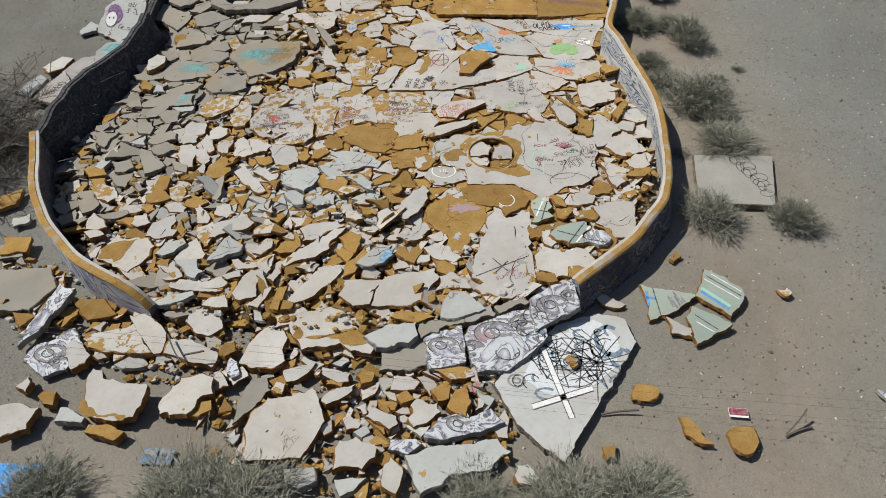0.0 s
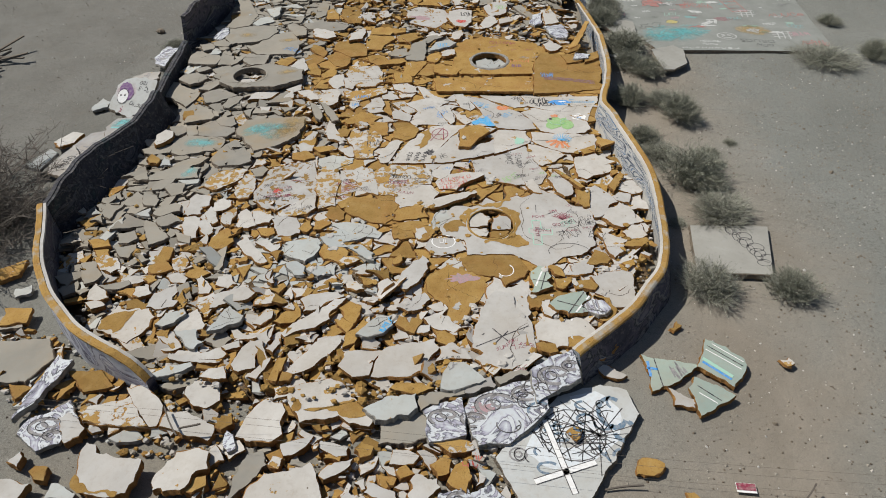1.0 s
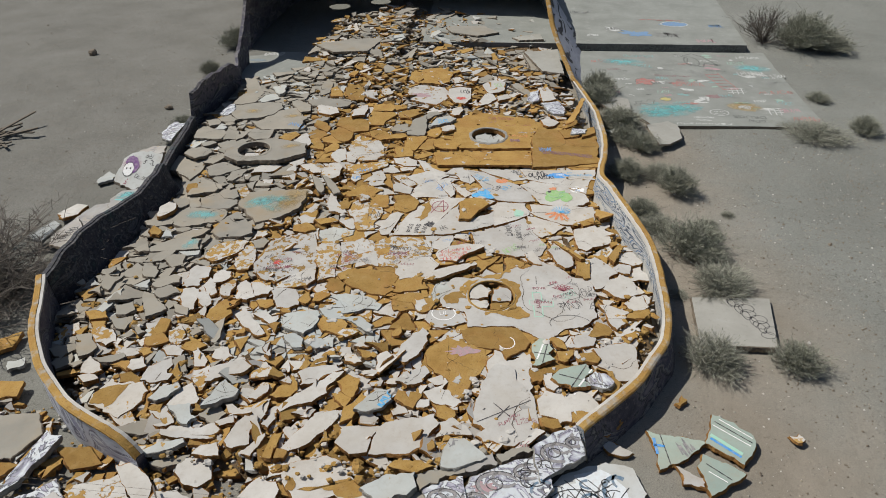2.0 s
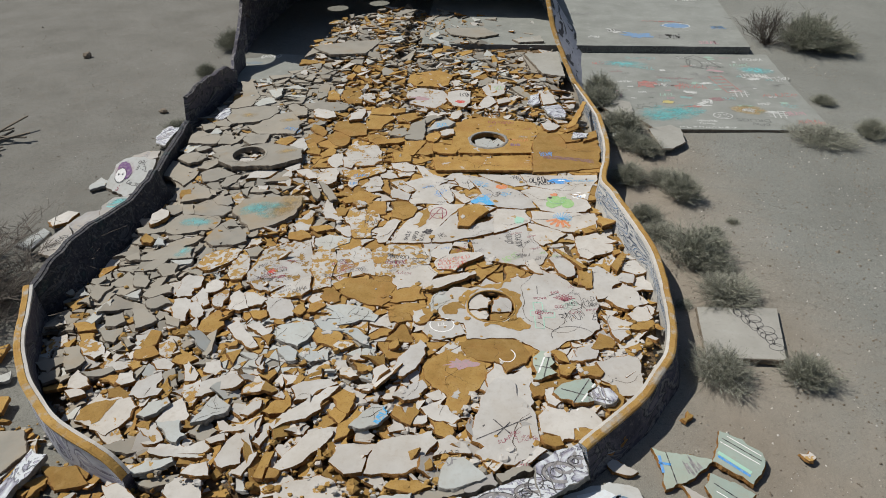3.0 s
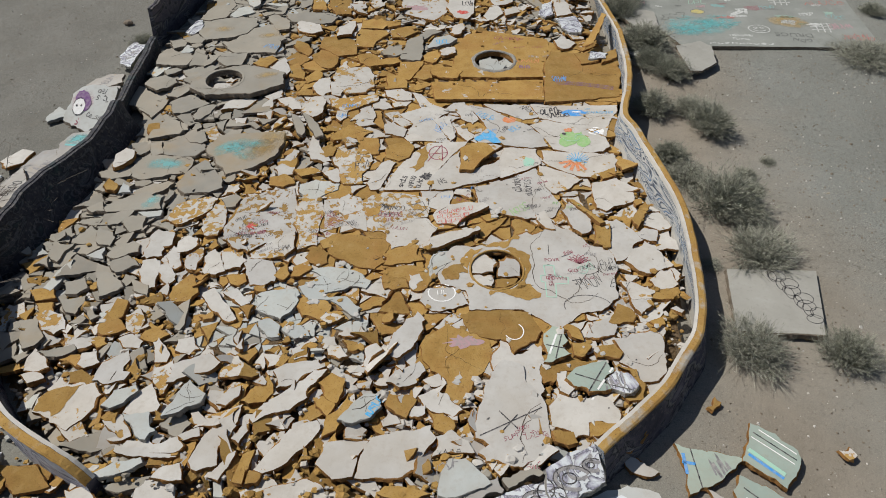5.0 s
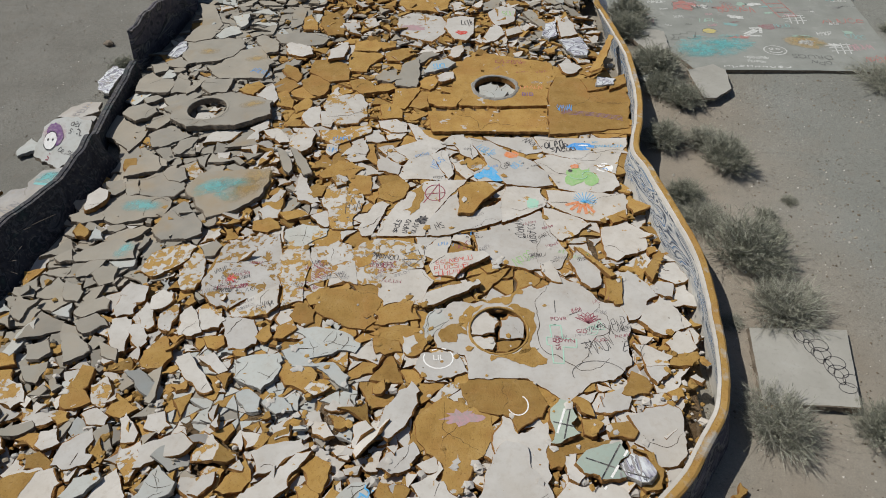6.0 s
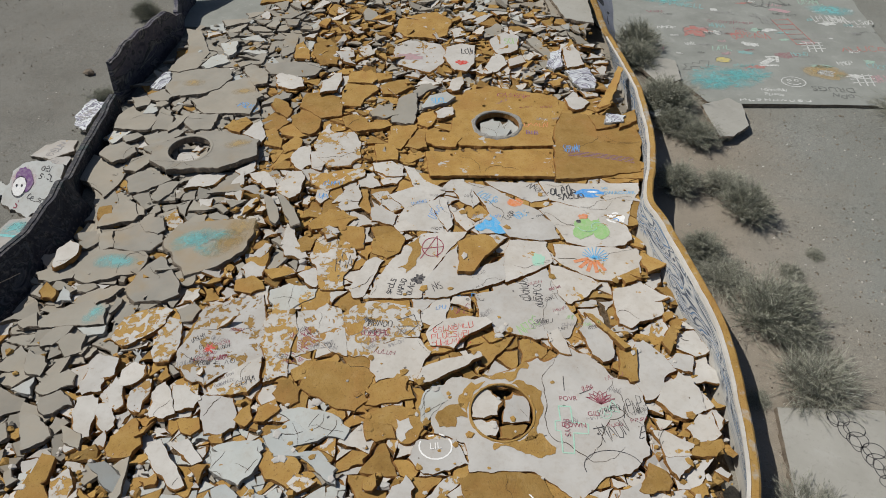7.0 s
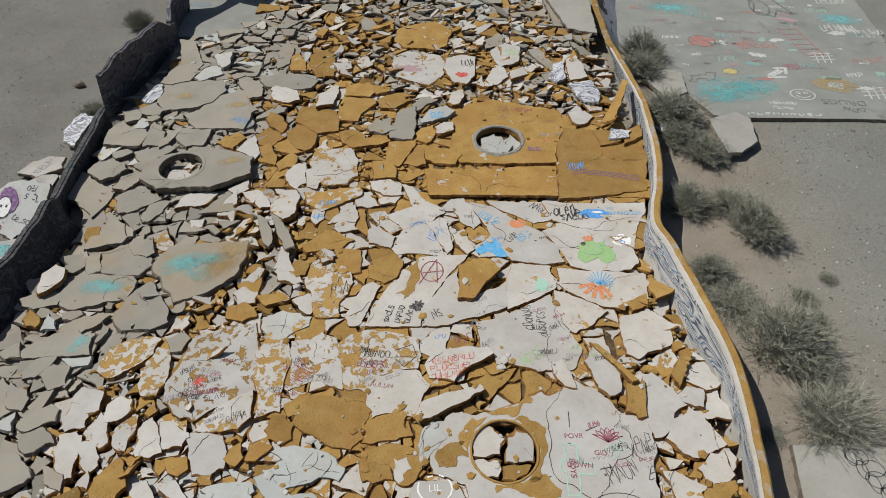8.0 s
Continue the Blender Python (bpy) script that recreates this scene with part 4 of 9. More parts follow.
piece("W", 0.05, -4.17, 17.46, -4.04, 17.96, -3.73, 18.04, -3.63, 17.88, -3.63, 17.29, -3.83, 17.09, -4.04, 17.21)
piece("G", 0.1, -4.39, 17.13, -4.25, 17.05, -3.95, 16.61, -3.90, 16.18, -4.06, 16.34)
piece("G", 0.1, -4.09, 17.15, -3.78, 16.89, -3.38, 16.20, -3.53, 16.11, -3.83, 16.61)
piece("W", 0, -4.13, 18.61, -4.01, 18.95, -3.76, 19.07, -3.61, 18.34, -3.76, 18.14, -3.96, 18.30)
piece("W", 0, -3.65, 18.85, -3.42, 19.02, -3.23, 18.44, -3.31, 18.16, -3.52, 18.22)
piece("C", 0, -3.54, 18.01, -3.04, 18.07, -2.35, 18.24, -2.28, 17.99, -2.71, 17.68, -3.04, 17.42, -3.40, 17.65)
piece("W", 0, -3.23, 17.43, -3.00, 17.55, -2.98, 17.20, -3.09, 17.02, -3.22, 17.19)
piece("C", 0, -2.82, 17.03, -2.65, 17.31, -2.35, 17.66, -2.24, 17.24, -2.27, 17.11, -2.62, 17.13)
piece("W", 0, -2.70, 16.90, -2.61, 17.10, -2.26, 17.04, -2.19, 16.89, -2.56, 16.78)
piece("O", 0, -3.00, 16.59, -2.86, 16.77, -2.55, 16.75, -2.22, 16.54, -2.47, 16.28, -2.70, 16.27, -3.10, 16.17, -3.19, 16.33)
piece("D", 0.06, -2.89, 16.04, -2.75, 16.21, -2.56, 16.14, -2.53, 15.89, -2.72, 15.80)
piece("W", 0, -3.66, 15.59, -3.65, 16.24, -3.49, 16.08, -3.36, 15.76, -3.12, 15.46, -3.00, 15.34, -3.19, 15.30, -3.49, 15.36)
piece("O", 0, -3.39, 15.76, -3.22, 15.92, -3.03, 15.85, -3.05, 15.54, -3.18, 15.49)
piece("C", 0, -2.97, 15.39, -2.93, 15.90, -2.65, 16.00, -2.39, 15.80, -2.16, 15.66, -2.06, 15.37, -2.12, 15.07, -2.25, 14.85, -2.19, 14.51, -2.59, 14.49, -2.72, 14.90, -2.89, 15.18)
piece("O", 0, -2.56, 16.28, -2.03, 16.22, -1.95, 15.67, -2.13, 15.62, -2.40, 15.84)
piece("P", 0, -3.56, 14.41, -3.25, 14.58, -2.92, 14.53, -2.70, 14.46, -2.71, 14.29, -2.94, 14.14, -3.06, 13.97, -3.42, 13.96, -3.52, 14.18)
piece("O", 0, -3.83, 14.92, -3.35, 15.00, -3.21, 14.87, -3.61, 14.71)
piece("O", 0, -4.32, 14.61, -4.05, 14.74, -3.79, 14.57, -3.72, 14.43, -3.94, 14.32, -4.27, 14.38)
piece("W", 0, -4.28, 14.96, -4.16, 15.12, -3.85, 15.02, -3.84, 14.77, -4.09, 14.68)
piece("W", 0, -2.12, 18.45, -1.68, 18.54, -1.39, 18.31, -1.35, 18.05, -1.75, 18.01, -2.02, 18.20)
piece("W", 0, -1.37, 18.37, -1.14, 18.30, -0.91, 17.92, -0.52, 17.67, -0.38, 17.49, -0.65, 17.21, -0.87, 17.40, -1.08, 17.72)
piece("O", 0, -2.16, 19.23, -1.76, 19.23, -1.59, 18.93, -1.56, 18.64, -2.02, 18.62)
piece("W", 0, -1.60, 17.32, -1.01, 17.63, -0.83, 17.43, -0.30, 16.19, -0.85, 16.25, -1.30, 16.50, -1.18, 16.92)
piece("W", 0, -1.91, 16.88, -1.74, 16.98, -1.37, 16.67, -1.43, 16.36, -1.85, 16.49)
piece("C", 0, -1.97, 17.34, -1.68, 17.45, -1.52, 17.18, -1.23, 16.93, -1.47, 16.75, -1.72, 17.03)
piece("W", 0, -1.36, 16.34, -1.21, 16.54, -0.96, 16.34, -0.89, 16.23, -1.23, 16.18)
piece("W", 0, -0.69, 17.12, -0.43, 17.29, -0.32, 17.22, -0.22, 16.72, -0.16, 16.43, -0.24, 16.26)
piece("W", 0, -0.45, 17.60, -0.22, 17.91, 0.03, 17.96, 0.11, 17.81, 0.08, 17.62, -0.20, 17.57)
piece("O", 0, -1.76, 15.84, -1.70, 15.98, -1.26, 16.23, -1.14, 15.95, -1.22, 15.57, -1.43, 15.41, -1.72, 15.53)
piece("W", 0, -1.63, 14.34, -1.30, 15.31, -1.00, 15.78, -0.76, 16.09, 0.16, 16.21, -0.24, 15.62, -0.65, 14.78, -0.65, 14.39)
piece("W", 0, -2.04, 14.52, -1.92, 14.80, -1.82, 15.20, -1.64, 15.36, -1.50, 15.30, -1.65, 14.81, -1.75, 14.40, -1.93, 14.32)
piece("W", 0, -0.62, 14.70, -0.16, 15.58, -0.01, 15.81, 0.02, 15.47, 0.08, 15.08, 0.35, 15.09, 0.95, 15.51, 0.96, 14.94, 0.57, 14.74, 0.15, 14.59, -0.16, 14.43, -0.57, 14.38)
piece("O", 0.12, 0.02, 15.78, 0.21, 15.98, 0.44, 16.02, 0.72, 15.93, 0.83, 15.77, 0.56, 15.45, 0.35, 15.03, 0.05, 15.00)
piece("W", 0, 0.18, 17.87, 0.64, 17.73, 1.06, 17.36, 1.65, 16.97, 1.98, 16.55, 2.10, 16.12, 1.69, 16.05, 1.10, 16.13, 0.85, 16.54, 0.66, 16.87, 0.44, 17.37)
piece("W", 0, 0.34, 16.42, 0.67, 16.80, 1.04, 16.24, 0.46, 16.20)
piece("W", 0, -0.19, 17.86, 0.16, 17.78, 0.40, 17.19, 0.28, 17.02, 0.06, 17.19, -0.12, 17.52)
piece("W", 0, -0.17, 16.86, 0.07, 16.96, 0.29, 16.41, 0.18, 16.28, -0.04, 16.56)
piece("W", 0, 0.56, 17.91, 1.72, 17.91, 1.91, 17.38, 1.57, 17.26, 1.09, 17.54)
piece("W", 0, 1.80, 17.91, 4.01, 18.00, 3.98, 17.77, 3.71, 17.26, 3.58, 16.62, 2.58, 17.17, 1.99, 17.39)
piece("W", 0, 1.76, 17.02, 2.10, 17.21, 2.63, 17.07, 3.53, 16.54, 3.58, 16.17, 3.42, 16.01, 2.80, 15.94, 2.27, 16.05, 2.08, 16.50)
piece("W", 0, 1.09, 16.01, 1.83, 15.98, 1.90, 15.56, 1.90, 15.46, 1.43, 15.13, 0.99, 14.87, 0.97, 15.34)
piece("W", 0, 1.98, 15.93, 3.65, 15.86, 3.70, 15.65, 3.63, 15.24, 3.44, 15.09, 3.12, 15.01, 2.70, 15.07, 2.09, 15.44, 1.99, 15.56)
piece("W", 0, 0.42, 14.48, 0.99, 14.70, 1.78, 15.22, 1.87, 14.88, 2.03, 14.59, 2.06, 14.33, 2.26, 13.99, 2.07, 13.56, 1.56, 13.51, 0.98, 13.66, 0.53, 13.90)
piece("W", 0, 1.89, 15.34, 2.67, 14.98, 2.81, 14.88, 2.55, 14.61, 2.21, 14.36, 2.08, 14.49, 1.94, 14.82)
piece("W", 0, 3.05, 14.38, 3.08, 14.75, 3.61, 14.94, 3.86, 14.62, 3.90, 14.30, 3.77, 14.14, 3.48, 14.03, 3.25, 13.86, 3.09, 13.95)
piece("O", 0, 3.23, 15.10, 3.62, 15.33, 3.63, 15.10, 3.32, 14.95)
piece("D", 0, -1.95, 13.51, -2.06, 13.87, -1.88, 14.07, -1.59, 14.20, -1.07, 14.15, -0.65, 14.04, -0.59, 13.70, -0.62, 13.46, -0.98, 13.39, -1.26, 13.26, -1.46, 12.93, -1.71, 12.96, -1.87, 13.05, -2.05, 13.38)
piece("C", 0, -2.61, 13.90, -2.41, 14.11, -2.14, 13.98, -2.00, 13.51, -1.86, 12.96, -2.11, 13.04, -2.35, 13.25, -2.47, 13.48)
piece("W", 0, -1.38, 12.85, -1.43, 12.94, -1.24, 13.21, -0.98, 13.32, -0.64, 13.38, -0.39, 13.12, -0.50, 12.90, -0.55, 12.68, -0.50, 12.49, -0.70, 12.54, -0.99, 12.56, -1.25, 12.45, -1.35, 12.64)
piece("D", 0, -3.48, 13.67, -3.40, 13.90, -3.02, 13.92, -2.85, 13.40, -2.90, 13.22, -2.90, 13.00, -2.83, 12.48, -2.99, 12.47, -3.18, 12.35, -3.21, 12.76, -3.38, 13.09)
piece("D", 0, -2.91, 13.89, -2.64, 13.94, -2.50, 13.48, -2.38, 13.10, -2.75, 12.91, -2.79, 13.35)
piece("D", 0, -4.70, 13.85, -4.21, 14.14, -3.69, 14.28, -3.41, 13.44, -3.33, 12.86, -3.49, 12.74, -3.83, 12.57, -4.20, 12.24, -4.40, 12.28, -4.79, 12.56, -4.86, 12.89, -4.74, 13.25, -4.72, 13.62)
piece("C", 0, -3.78, 12.54, -3.35, 12.83, -3.27, 12.35, -3.42, 12.13, -3.86, 12.06, -4.15, 12.04, -4.12, 12.18)
piece("G", 0, -7.73, 13.45, -7.60, 13.64, -7.33, 13.84, -6.97, 13.94, -6.61, 13.77, -6.46, 13.42, -7.04, 13.37, -7.62, 13.32)
piece("G", 0, -8.09, 13.38, -7.87, 13.62, -7.71, 13.33, -7.92, 13.27)
piece("P", 0, -6.92, 13.33, -6.43, 13.38, -6.41, 13.22, -6.69, 13.17)
piece("D", 0, -6.20, 13.11, -6.15, 13.45, -5.95, 13.72, -5.59, 13.87, -5.31, 13.81, -5.35, 13.52, -5.63, 13.20, -5.85, 13.01, -6.00, 13.00)
piece("G", 0, -5.20, 13.81, -4.96, 14.02, -4.80, 13.86, -4.86, 13.60, -5.06, 13.56)
piece("D", 0, -5.35, 12.87, -5.38, 13.31, -5.29, 13.63, -5.09, 13.58, -4.96, 13.24, -4.93, 12.89, -4.98, 12.68, -5.22, 12.67)
piece("O", 0, -4.80, 12.78, -4.85, 13.18, -4.79, 13.53, -4.70, 13.70, -4.64, 13.25, -4.71, 12.90)
piece("G", 0, -7.46, 12.99, -7.36, 13.27, -7.02, 13.33, -7.06, 13.19, -7.23, 12.93, -7.41, 12.89)
piece("G", 0, -7.14, 12.95, -7.00, 13.17, -6.70, 13.15, -6.60, 12.80, -6.85, 12.69)
piece("G", 0, -7.49, 12.48, -7.57, 12.80, -7.23, 12.64, -7.12, 12.50, -7.13, 12.28, -7.35, 12.32)
piece("G", 0, -7.02, 12.34, -6.96, 12.60, -6.77, 12.67, -6.80, 12.38, -6.90, 12.21)
piece("G", 0, -7.02, 11.98, -6.96, 12.31, -6.83, 12.34, -6.67, 12.40, -6.50, 12.31, -6.45, 12.12, -6.74, 11.98, -6.95, 11.94)
piece("G", 0, -6.79, 11.64, -6.84, 11.82, -6.60, 11.97, -6.36, 11.79, -6.29, 11.72, -6.53, 11.58, -6.71, 11.57)
piece("G", 0, -7.07, 11.54, -6.76, 11.48, -6.37, 11.15, -6.44, 11.07, -6.71, 10.90)
piece("W", 0, -6.34, 12.54, -6.24, 12.75, -6.07, 12.70, -5.88, 12.66, -5.83, 12.35, -6.01, 12.25, -6.16, 12.33)
piece("W", 0, -6.31, 12.12, -6.30, 12.45, -6.11, 12.46, -5.96, 12.21, -5.93, 12.04, -6.19, 11.94, -6.29, 11.96)
piece("W", 0, -6.19, 11.58, -6.24, 11.85, -6.02, 11.92, -5.91, 11.87, -5.82, 11.50, -5.76, 11.19, -5.86, 11.14, -6.06, 11.30)
piece("W", 0, -5.81, 11.60, -5.82, 11.76, -5.66, 11.78, -5.47, 11.52, -5.44, 11.40, -5.52, 11.27, -5.70, 11.41)
piece("W", 0, -5.61, 11.72, -5.78, 11.99, -5.75, 12.29, -5.60, 12.14, -5.44, 11.78, -5.52, 11.68)
piece("W", 0, -5.61, 12.15, -5.70, 12.45, -5.55, 12.62, -5.35, 12.57, -5.28, 12.40, -5.38, 12.24)
piece("C", 0, -5.29, 11.72, -5.38, 12.04, -5.23, 12.21, -5.13, 12.27, -5.08, 12.03, -5.09, 11.65)
piece("W", 0, -4.93, 11.64, -5.00, 12.02, -4.87, 12.23, -4.68, 11.95, -4.52, 11.66, -4.66, 11.58, -4.88, 11.58)
piece("W", 0, -4.60, 11.95, -4.72, 12.19, -4.57, 12.19, -4.26, 12.00, -4.16, 11.93, -4.23, 11.79, -4.49, 11.73)
piece("O", 0, -5.37, 10.98, -5.37, 11.19, -5.19, 11.43, -5.10, 11.51, -4.87, 11.09, -4.96, 10.91, -5.30, 10.89)
piece("O", 0, -4.41, 11.53, -4.30, 11.58, -4.09, 11.60, -4.01, 11.41, -4.11, 11.31, -4.27, 11.35)
piece("W", 0, -4.17, 11.91, -4.08, 12.01, -3.63, 11.99, -3.50, 11.72, -3.46, 11.46, -3.64, 11.35, -3.89, 11.32, -4.03, 11.60)
piece("O", 0, -3.79, 11.27, -3.61, 11.34, -3.57, 11.21, -3.72, 11.20)
piece("G", 0, -6.29, 11.37, -5.89, 11.20, -5.82, 10.97, -6.09, 11.07)
piece("P", 0, -3.67, 11.10, -3.37, 11.20, -2.99, 11.25, -2.89, 11.11, -2.93, 11.01, -3.43, 10.98)
piece("O", 0, -2.52, 12.32, -2.35, 12.78, -1.86, 12.75, -1.49, 12.77, -1.30, 12.64, -1.35, 12.45, -1.43, 12.27, -1.36, 12.09, -1.54, 11.89, -1.81, 11.92, -2.12, 12.08, -2.31, 12.14)
piece("O", 0, -1.28, 12.11, -1.39, 12.25, -1.29, 12.36, -1.07, 12.47, -0.90, 12.59, -0.72, 12.55, -0.73, 12.26, -0.59, 12.16, -0.84, 12.09, -1.19, 12.01, -1.35, 12.00)
piece("O", 0, -1.28, 11.84, -0.92, 11.98, -0.48, 11.87, -0.41, 11.60, -0.48, 11.43, -0.63, 11.35, -0.75, 11.42, -0.87, 11.67, -1.16, 11.72, -1.41, 11.78)
piece("O", 0, -1.31, 11.55, -1.32, 11.76, -0.90, 11.66, -0.83, 11.42, -1.11, 11.36, -1.24, 11.38)
piece("O", 0, -2.92, 12.38, -2.74, 12.39, -2.54, 12.25, -2.53, 12.01, -2.63, 11.93, -2.86, 12.01, -2.95, 12.14)
piece("O", 0, -2.74, 12.60, -2.54, 12.79, -2.37, 12.83, -2.37, 12.69, -2.52, 12.44, -2.63, 12.41)
piece("O", 0, -3.48, 11.61, -3.42, 11.75, -3.30, 11.86, -3.21, 11.64, -3.29, 11.51)
piece("O", 0, -3.13, 11.82, -2.90, 12.01, -2.81, 11.85, -3.00, 11.62, -3.14, 11.61)
piece("P", 0, -2.75, 11.76, -2.43, 11.86, -2.20, 11.82, -1.79, 11.71, -1.59, 11.54, -1.65, 11.37, -1.98, 11.40, -2.27, 11.52)
piece("P", 0, -2.81, 11.46, -2.56, 11.61, -1.99, 11.37, -2.06, 11.33, -2.46, 11.20)
piece("P", 0, -2.91, 11.33, -2.77, 11.40, -2.47, 11.18, -2.25, 11.04, -2.67, 11.02)
piece("W", 0.08, 2.29, 13.67, 2.47, 13.99, 2.66, 13.87, 2.89, 13.46, 2.84, 13.12, 2.65, 13.02, 2.48, 13.16)
piece("O", 0.14, 2.42, 14.06, 2.56, 14.00, 2.90, 13.59, 3.14, 13.29, 3.04, 13.25, 2.76, 13.65, 2.50, 13.94)
piece("O", 0.06, 2.96, 13.26, 3.26, 13.34, 3.20, 12.68, 3.06, 12.64, 2.89, 12.73)
piece("W", 0, 3.31, 13.46, 3.42, 13.53, 3.79, 13.10, 3.88, 12.95, 3.64, 12.79, 3.64, 12.64, 3.43, 12.39, 3.29, 12.34, 3.21, 12.62, 3.24, 13.09)
piece("W", 0, 4.07, 13.74, 4.37, 13.81, 4.54, 13.38, 4.29, 13.26, 4.01, 13.42)
piece("W", 0, 3.81, 13.12, 3.97, 13.27, 4.22, 13.23, 4.15, 12.94, 4.04, 12.95, 3.88, 13.01)
piece("W", 0, 3.67, 12.63, 3.93, 12.89, 4.13, 12.74, 4.18, 12.60, 4.21, 12.18, 3.89, 12.03, 3.77, 12.07, 3.56, 12.28, 3.48, 12.33)
piece("W", 0, 3.88, 11.83, 4.12, 12.09, 4.29, 12.10, 4.36, 11.76, 4.26, 11.68, 3.97, 11.65)
piece("W", 0, 3.32, 11.75, 3.48, 11.74, 3.89, 11.55, 3.79, 11.47, 3.81, 11.38, 3.45, 11.35)
piece("O", 0, 3.92, 11.54, 4.35, 11.65, 4.35, 11.54, 4.21, 11.40, 3.85, 11.39)
piece("O", 0.08, 3.90, 13.75, 4.11, 14.07, 4.18, 13.95, 4.01, 13.58, 3.85, 13.28, 3.75, 13.51)
piece("O", 0, 3.86, 14.23, 4.06, 14.24, 4.12, 14.14, 3.93, 14.05)
piece("C", 0, 0.68, 13.88, 0.83, 13.94, 0.96, 13.72, 0.78, 13.61)
piece("O", 0, 0.58, 13.52, 0.86, 13.63, 0.88, 13.48, 0.68, 13.41)
piece("W", 0.03, 1.73, 13.60, 1.91, 13.73, 2.04, 13.46, 2.11, 13.16, 1.92, 13.19, 1.79, 13.39)
piece("P", 0, -0.45, 11.98, -0.36, 12.31, -0.28, 12.41, -0.05, 12.14, -0.36, 11.67, -0.41, 11.74)
piece("P", 0, -0.22, 12.41, 0.04, 12.48, -0.07, 12.16)
piece("W", 0.1, -0.55, 12.46, -0.48, 12.70, 0.02, 12.95, 0.49, 13.09, 0.54, 13.00, 0.31, 12.82, -0.15, 12.55, -0.46, 12.40)
piece("P", 0, -7.88, 11.04, -7.83, 11.47, -7.68, 11.82, -7.64, 11.63, -7.67, 11.27, -7.74, 10.98)
piece("O", 0, -8.12, 10.97, -7.72, 11.04, -7.54, 10.80, -7.87, 10.72)
piece("O", 0, -7.83, 10.65, -7.53, 10.67, -7.42, 10.48, -7.68, 10.47)
piece("C", 0, -7.68, 10.38, -7.55, 10.51, -7.23, 10.40, -7.00, 10.06, -7.15, 9.96, -7.40, 10.04)
piece("G", 0, -7.90, 10.20, -7.63, 10.25, -7.32, 9.87, -7.40, 9.69, -7.56, 9.62)
piece("G", 0, -7.40, 10.74, -6.99, 10.87, -6.96, 10.70, -7.00, 10.46, -7.17, 10.49)
piece("G", 0, -7.54, 11.21, -7.22, 11.34, -7.07, 11.09, -7.19, 10.95, -7.40, 10.94)
piece("G", 0, -6.96, 10.19, -6.83, 10.39, -6.74, 10.32, -6.80, 10.07)
piece("O", 0, -6.41, 10.22, -6.39, 10.51, -6.11, 10.33, -5.88, 10.12, -6.11, 10.01, -6.33, 10.04)
piece("O", 0, -6.33, 10.47, -6.33, 10.84, -6.12, 10.78, -6.07, 10.42, -6.17, 10.35)
piece("C", 0, -5.97, 10.43, -5.81, 10.60, -5.61, 10.32, -5.62, 10.04, -5.85, 10.15)
piece("O", 0, -5.52, 9.96, -5.48, 10.30, -5.04, 10.04, -5.25, 9.87)
piece("W", 0, -5.90, 9.88, -5.70, 9.99, -5.46, 9.84, -5.45, 9.71, -5.73, 9.72)
piece("O", 0, -6.36, 9.80, -6.16, 9.90, -6.08, 9.78, -6.21, 9.69)
piece("G", 0, -7.21, 9.53, -6.66, 9.70, -6.59, 9.62, -6.75, 9.48, -7.03, 9.46)
piece("W", 0, -7.24, 9.14, -7.31, 9.44, -7.29, 9.58, -6.97, 9.35, -6.87, 9.22, -7.00, 9.14)
piece("W", 0, -7.23, 9.03, -7.04, 9.12, -6.85, 9.00, -7.05, 8.89)
piece("W", 0.04, -6.36, 9.27, -6.39, 9.52, -6.17, 9.59, -6.07, 9.39, -6.00, 9.34, -6.20, 9.20, -6.30, 9.23)
piece("O", 0, -6.74, 9.38, -6.60, 9.48, -6.43, 9.49, -6.39, 9.26)
piece("W", 0, -5.95, 8.99, -5.95, 9.35, -5.74, 9.52, -5.62, 9.63, -5.53, 9.45, -5.58, 9.28, -5.42, 9.18, -5.45, 9.04, -5.67, 8.95, -5.87, 9.01)
piece("O", 0, -6.34, 8.92, -6.44, 9.11, -6.25, 9.17, -5.90, 9.00, -6.02, 8.90)
piece("W", 0, -6.68, 8.36, -6.72, 8.59, -6.53, 8.79, -6.08, 8.91, -5.89, 8.92, -5.67, 8.70, -5.68, 8.46, -5.95, 8.04, -6.19, 8.16, -6.33, 8.25)
piece("P", 0.07, -5.56, 8.47, -5.46, 8.75, -5.14, 8.87, -5.08, 8.79, -5.23, 8.55, -5.41, 8.44)
piece("W", 0, -5.19, 8.43, -5.08, 8.81, -4.93, 8.96, -4.65, 8.56, -4.66, 8.47, -4.88, 8.41)
piece("C", 0, -4.97, 9.10, -5.00, 9.29, -4.75, 9.45, -4.60, 9.28, -4.67, 8.96, -4.71, 8.77)
piece("W", 0.05, -4.70, 9.29, -4.54, 9.44, -4.12, 9.62, -4.06, 9.58, -3.89, 9.44, -4.04, 9.24, -4.41, 9.12, -4.56, 9.01, -4.67, 8.99)
piece("P", 0.08, -4.47, 8.29, -4.34, 8.95, -4.29, 9.05, -3.94, 8.79, -3.96, 8.60, -4.23, 8.40)
piece("P", 0.07, -5.14, 8.34, -4.76, 8.40, -4.51, 8.06, -4.60, 7.91, -4.78, 7.97, -5.02, 8.22)
piece("W", 0, -4.07, 8.45, -3.97, 8.48, -3.75, 8.32, -3.78, 8.15, -3.96, 8.26)
piece("W", 0, -3.70, 8.66, -3.58, 8.94, -3.43, 9.00, -3.42, 8.82, -3.57, 8.63)
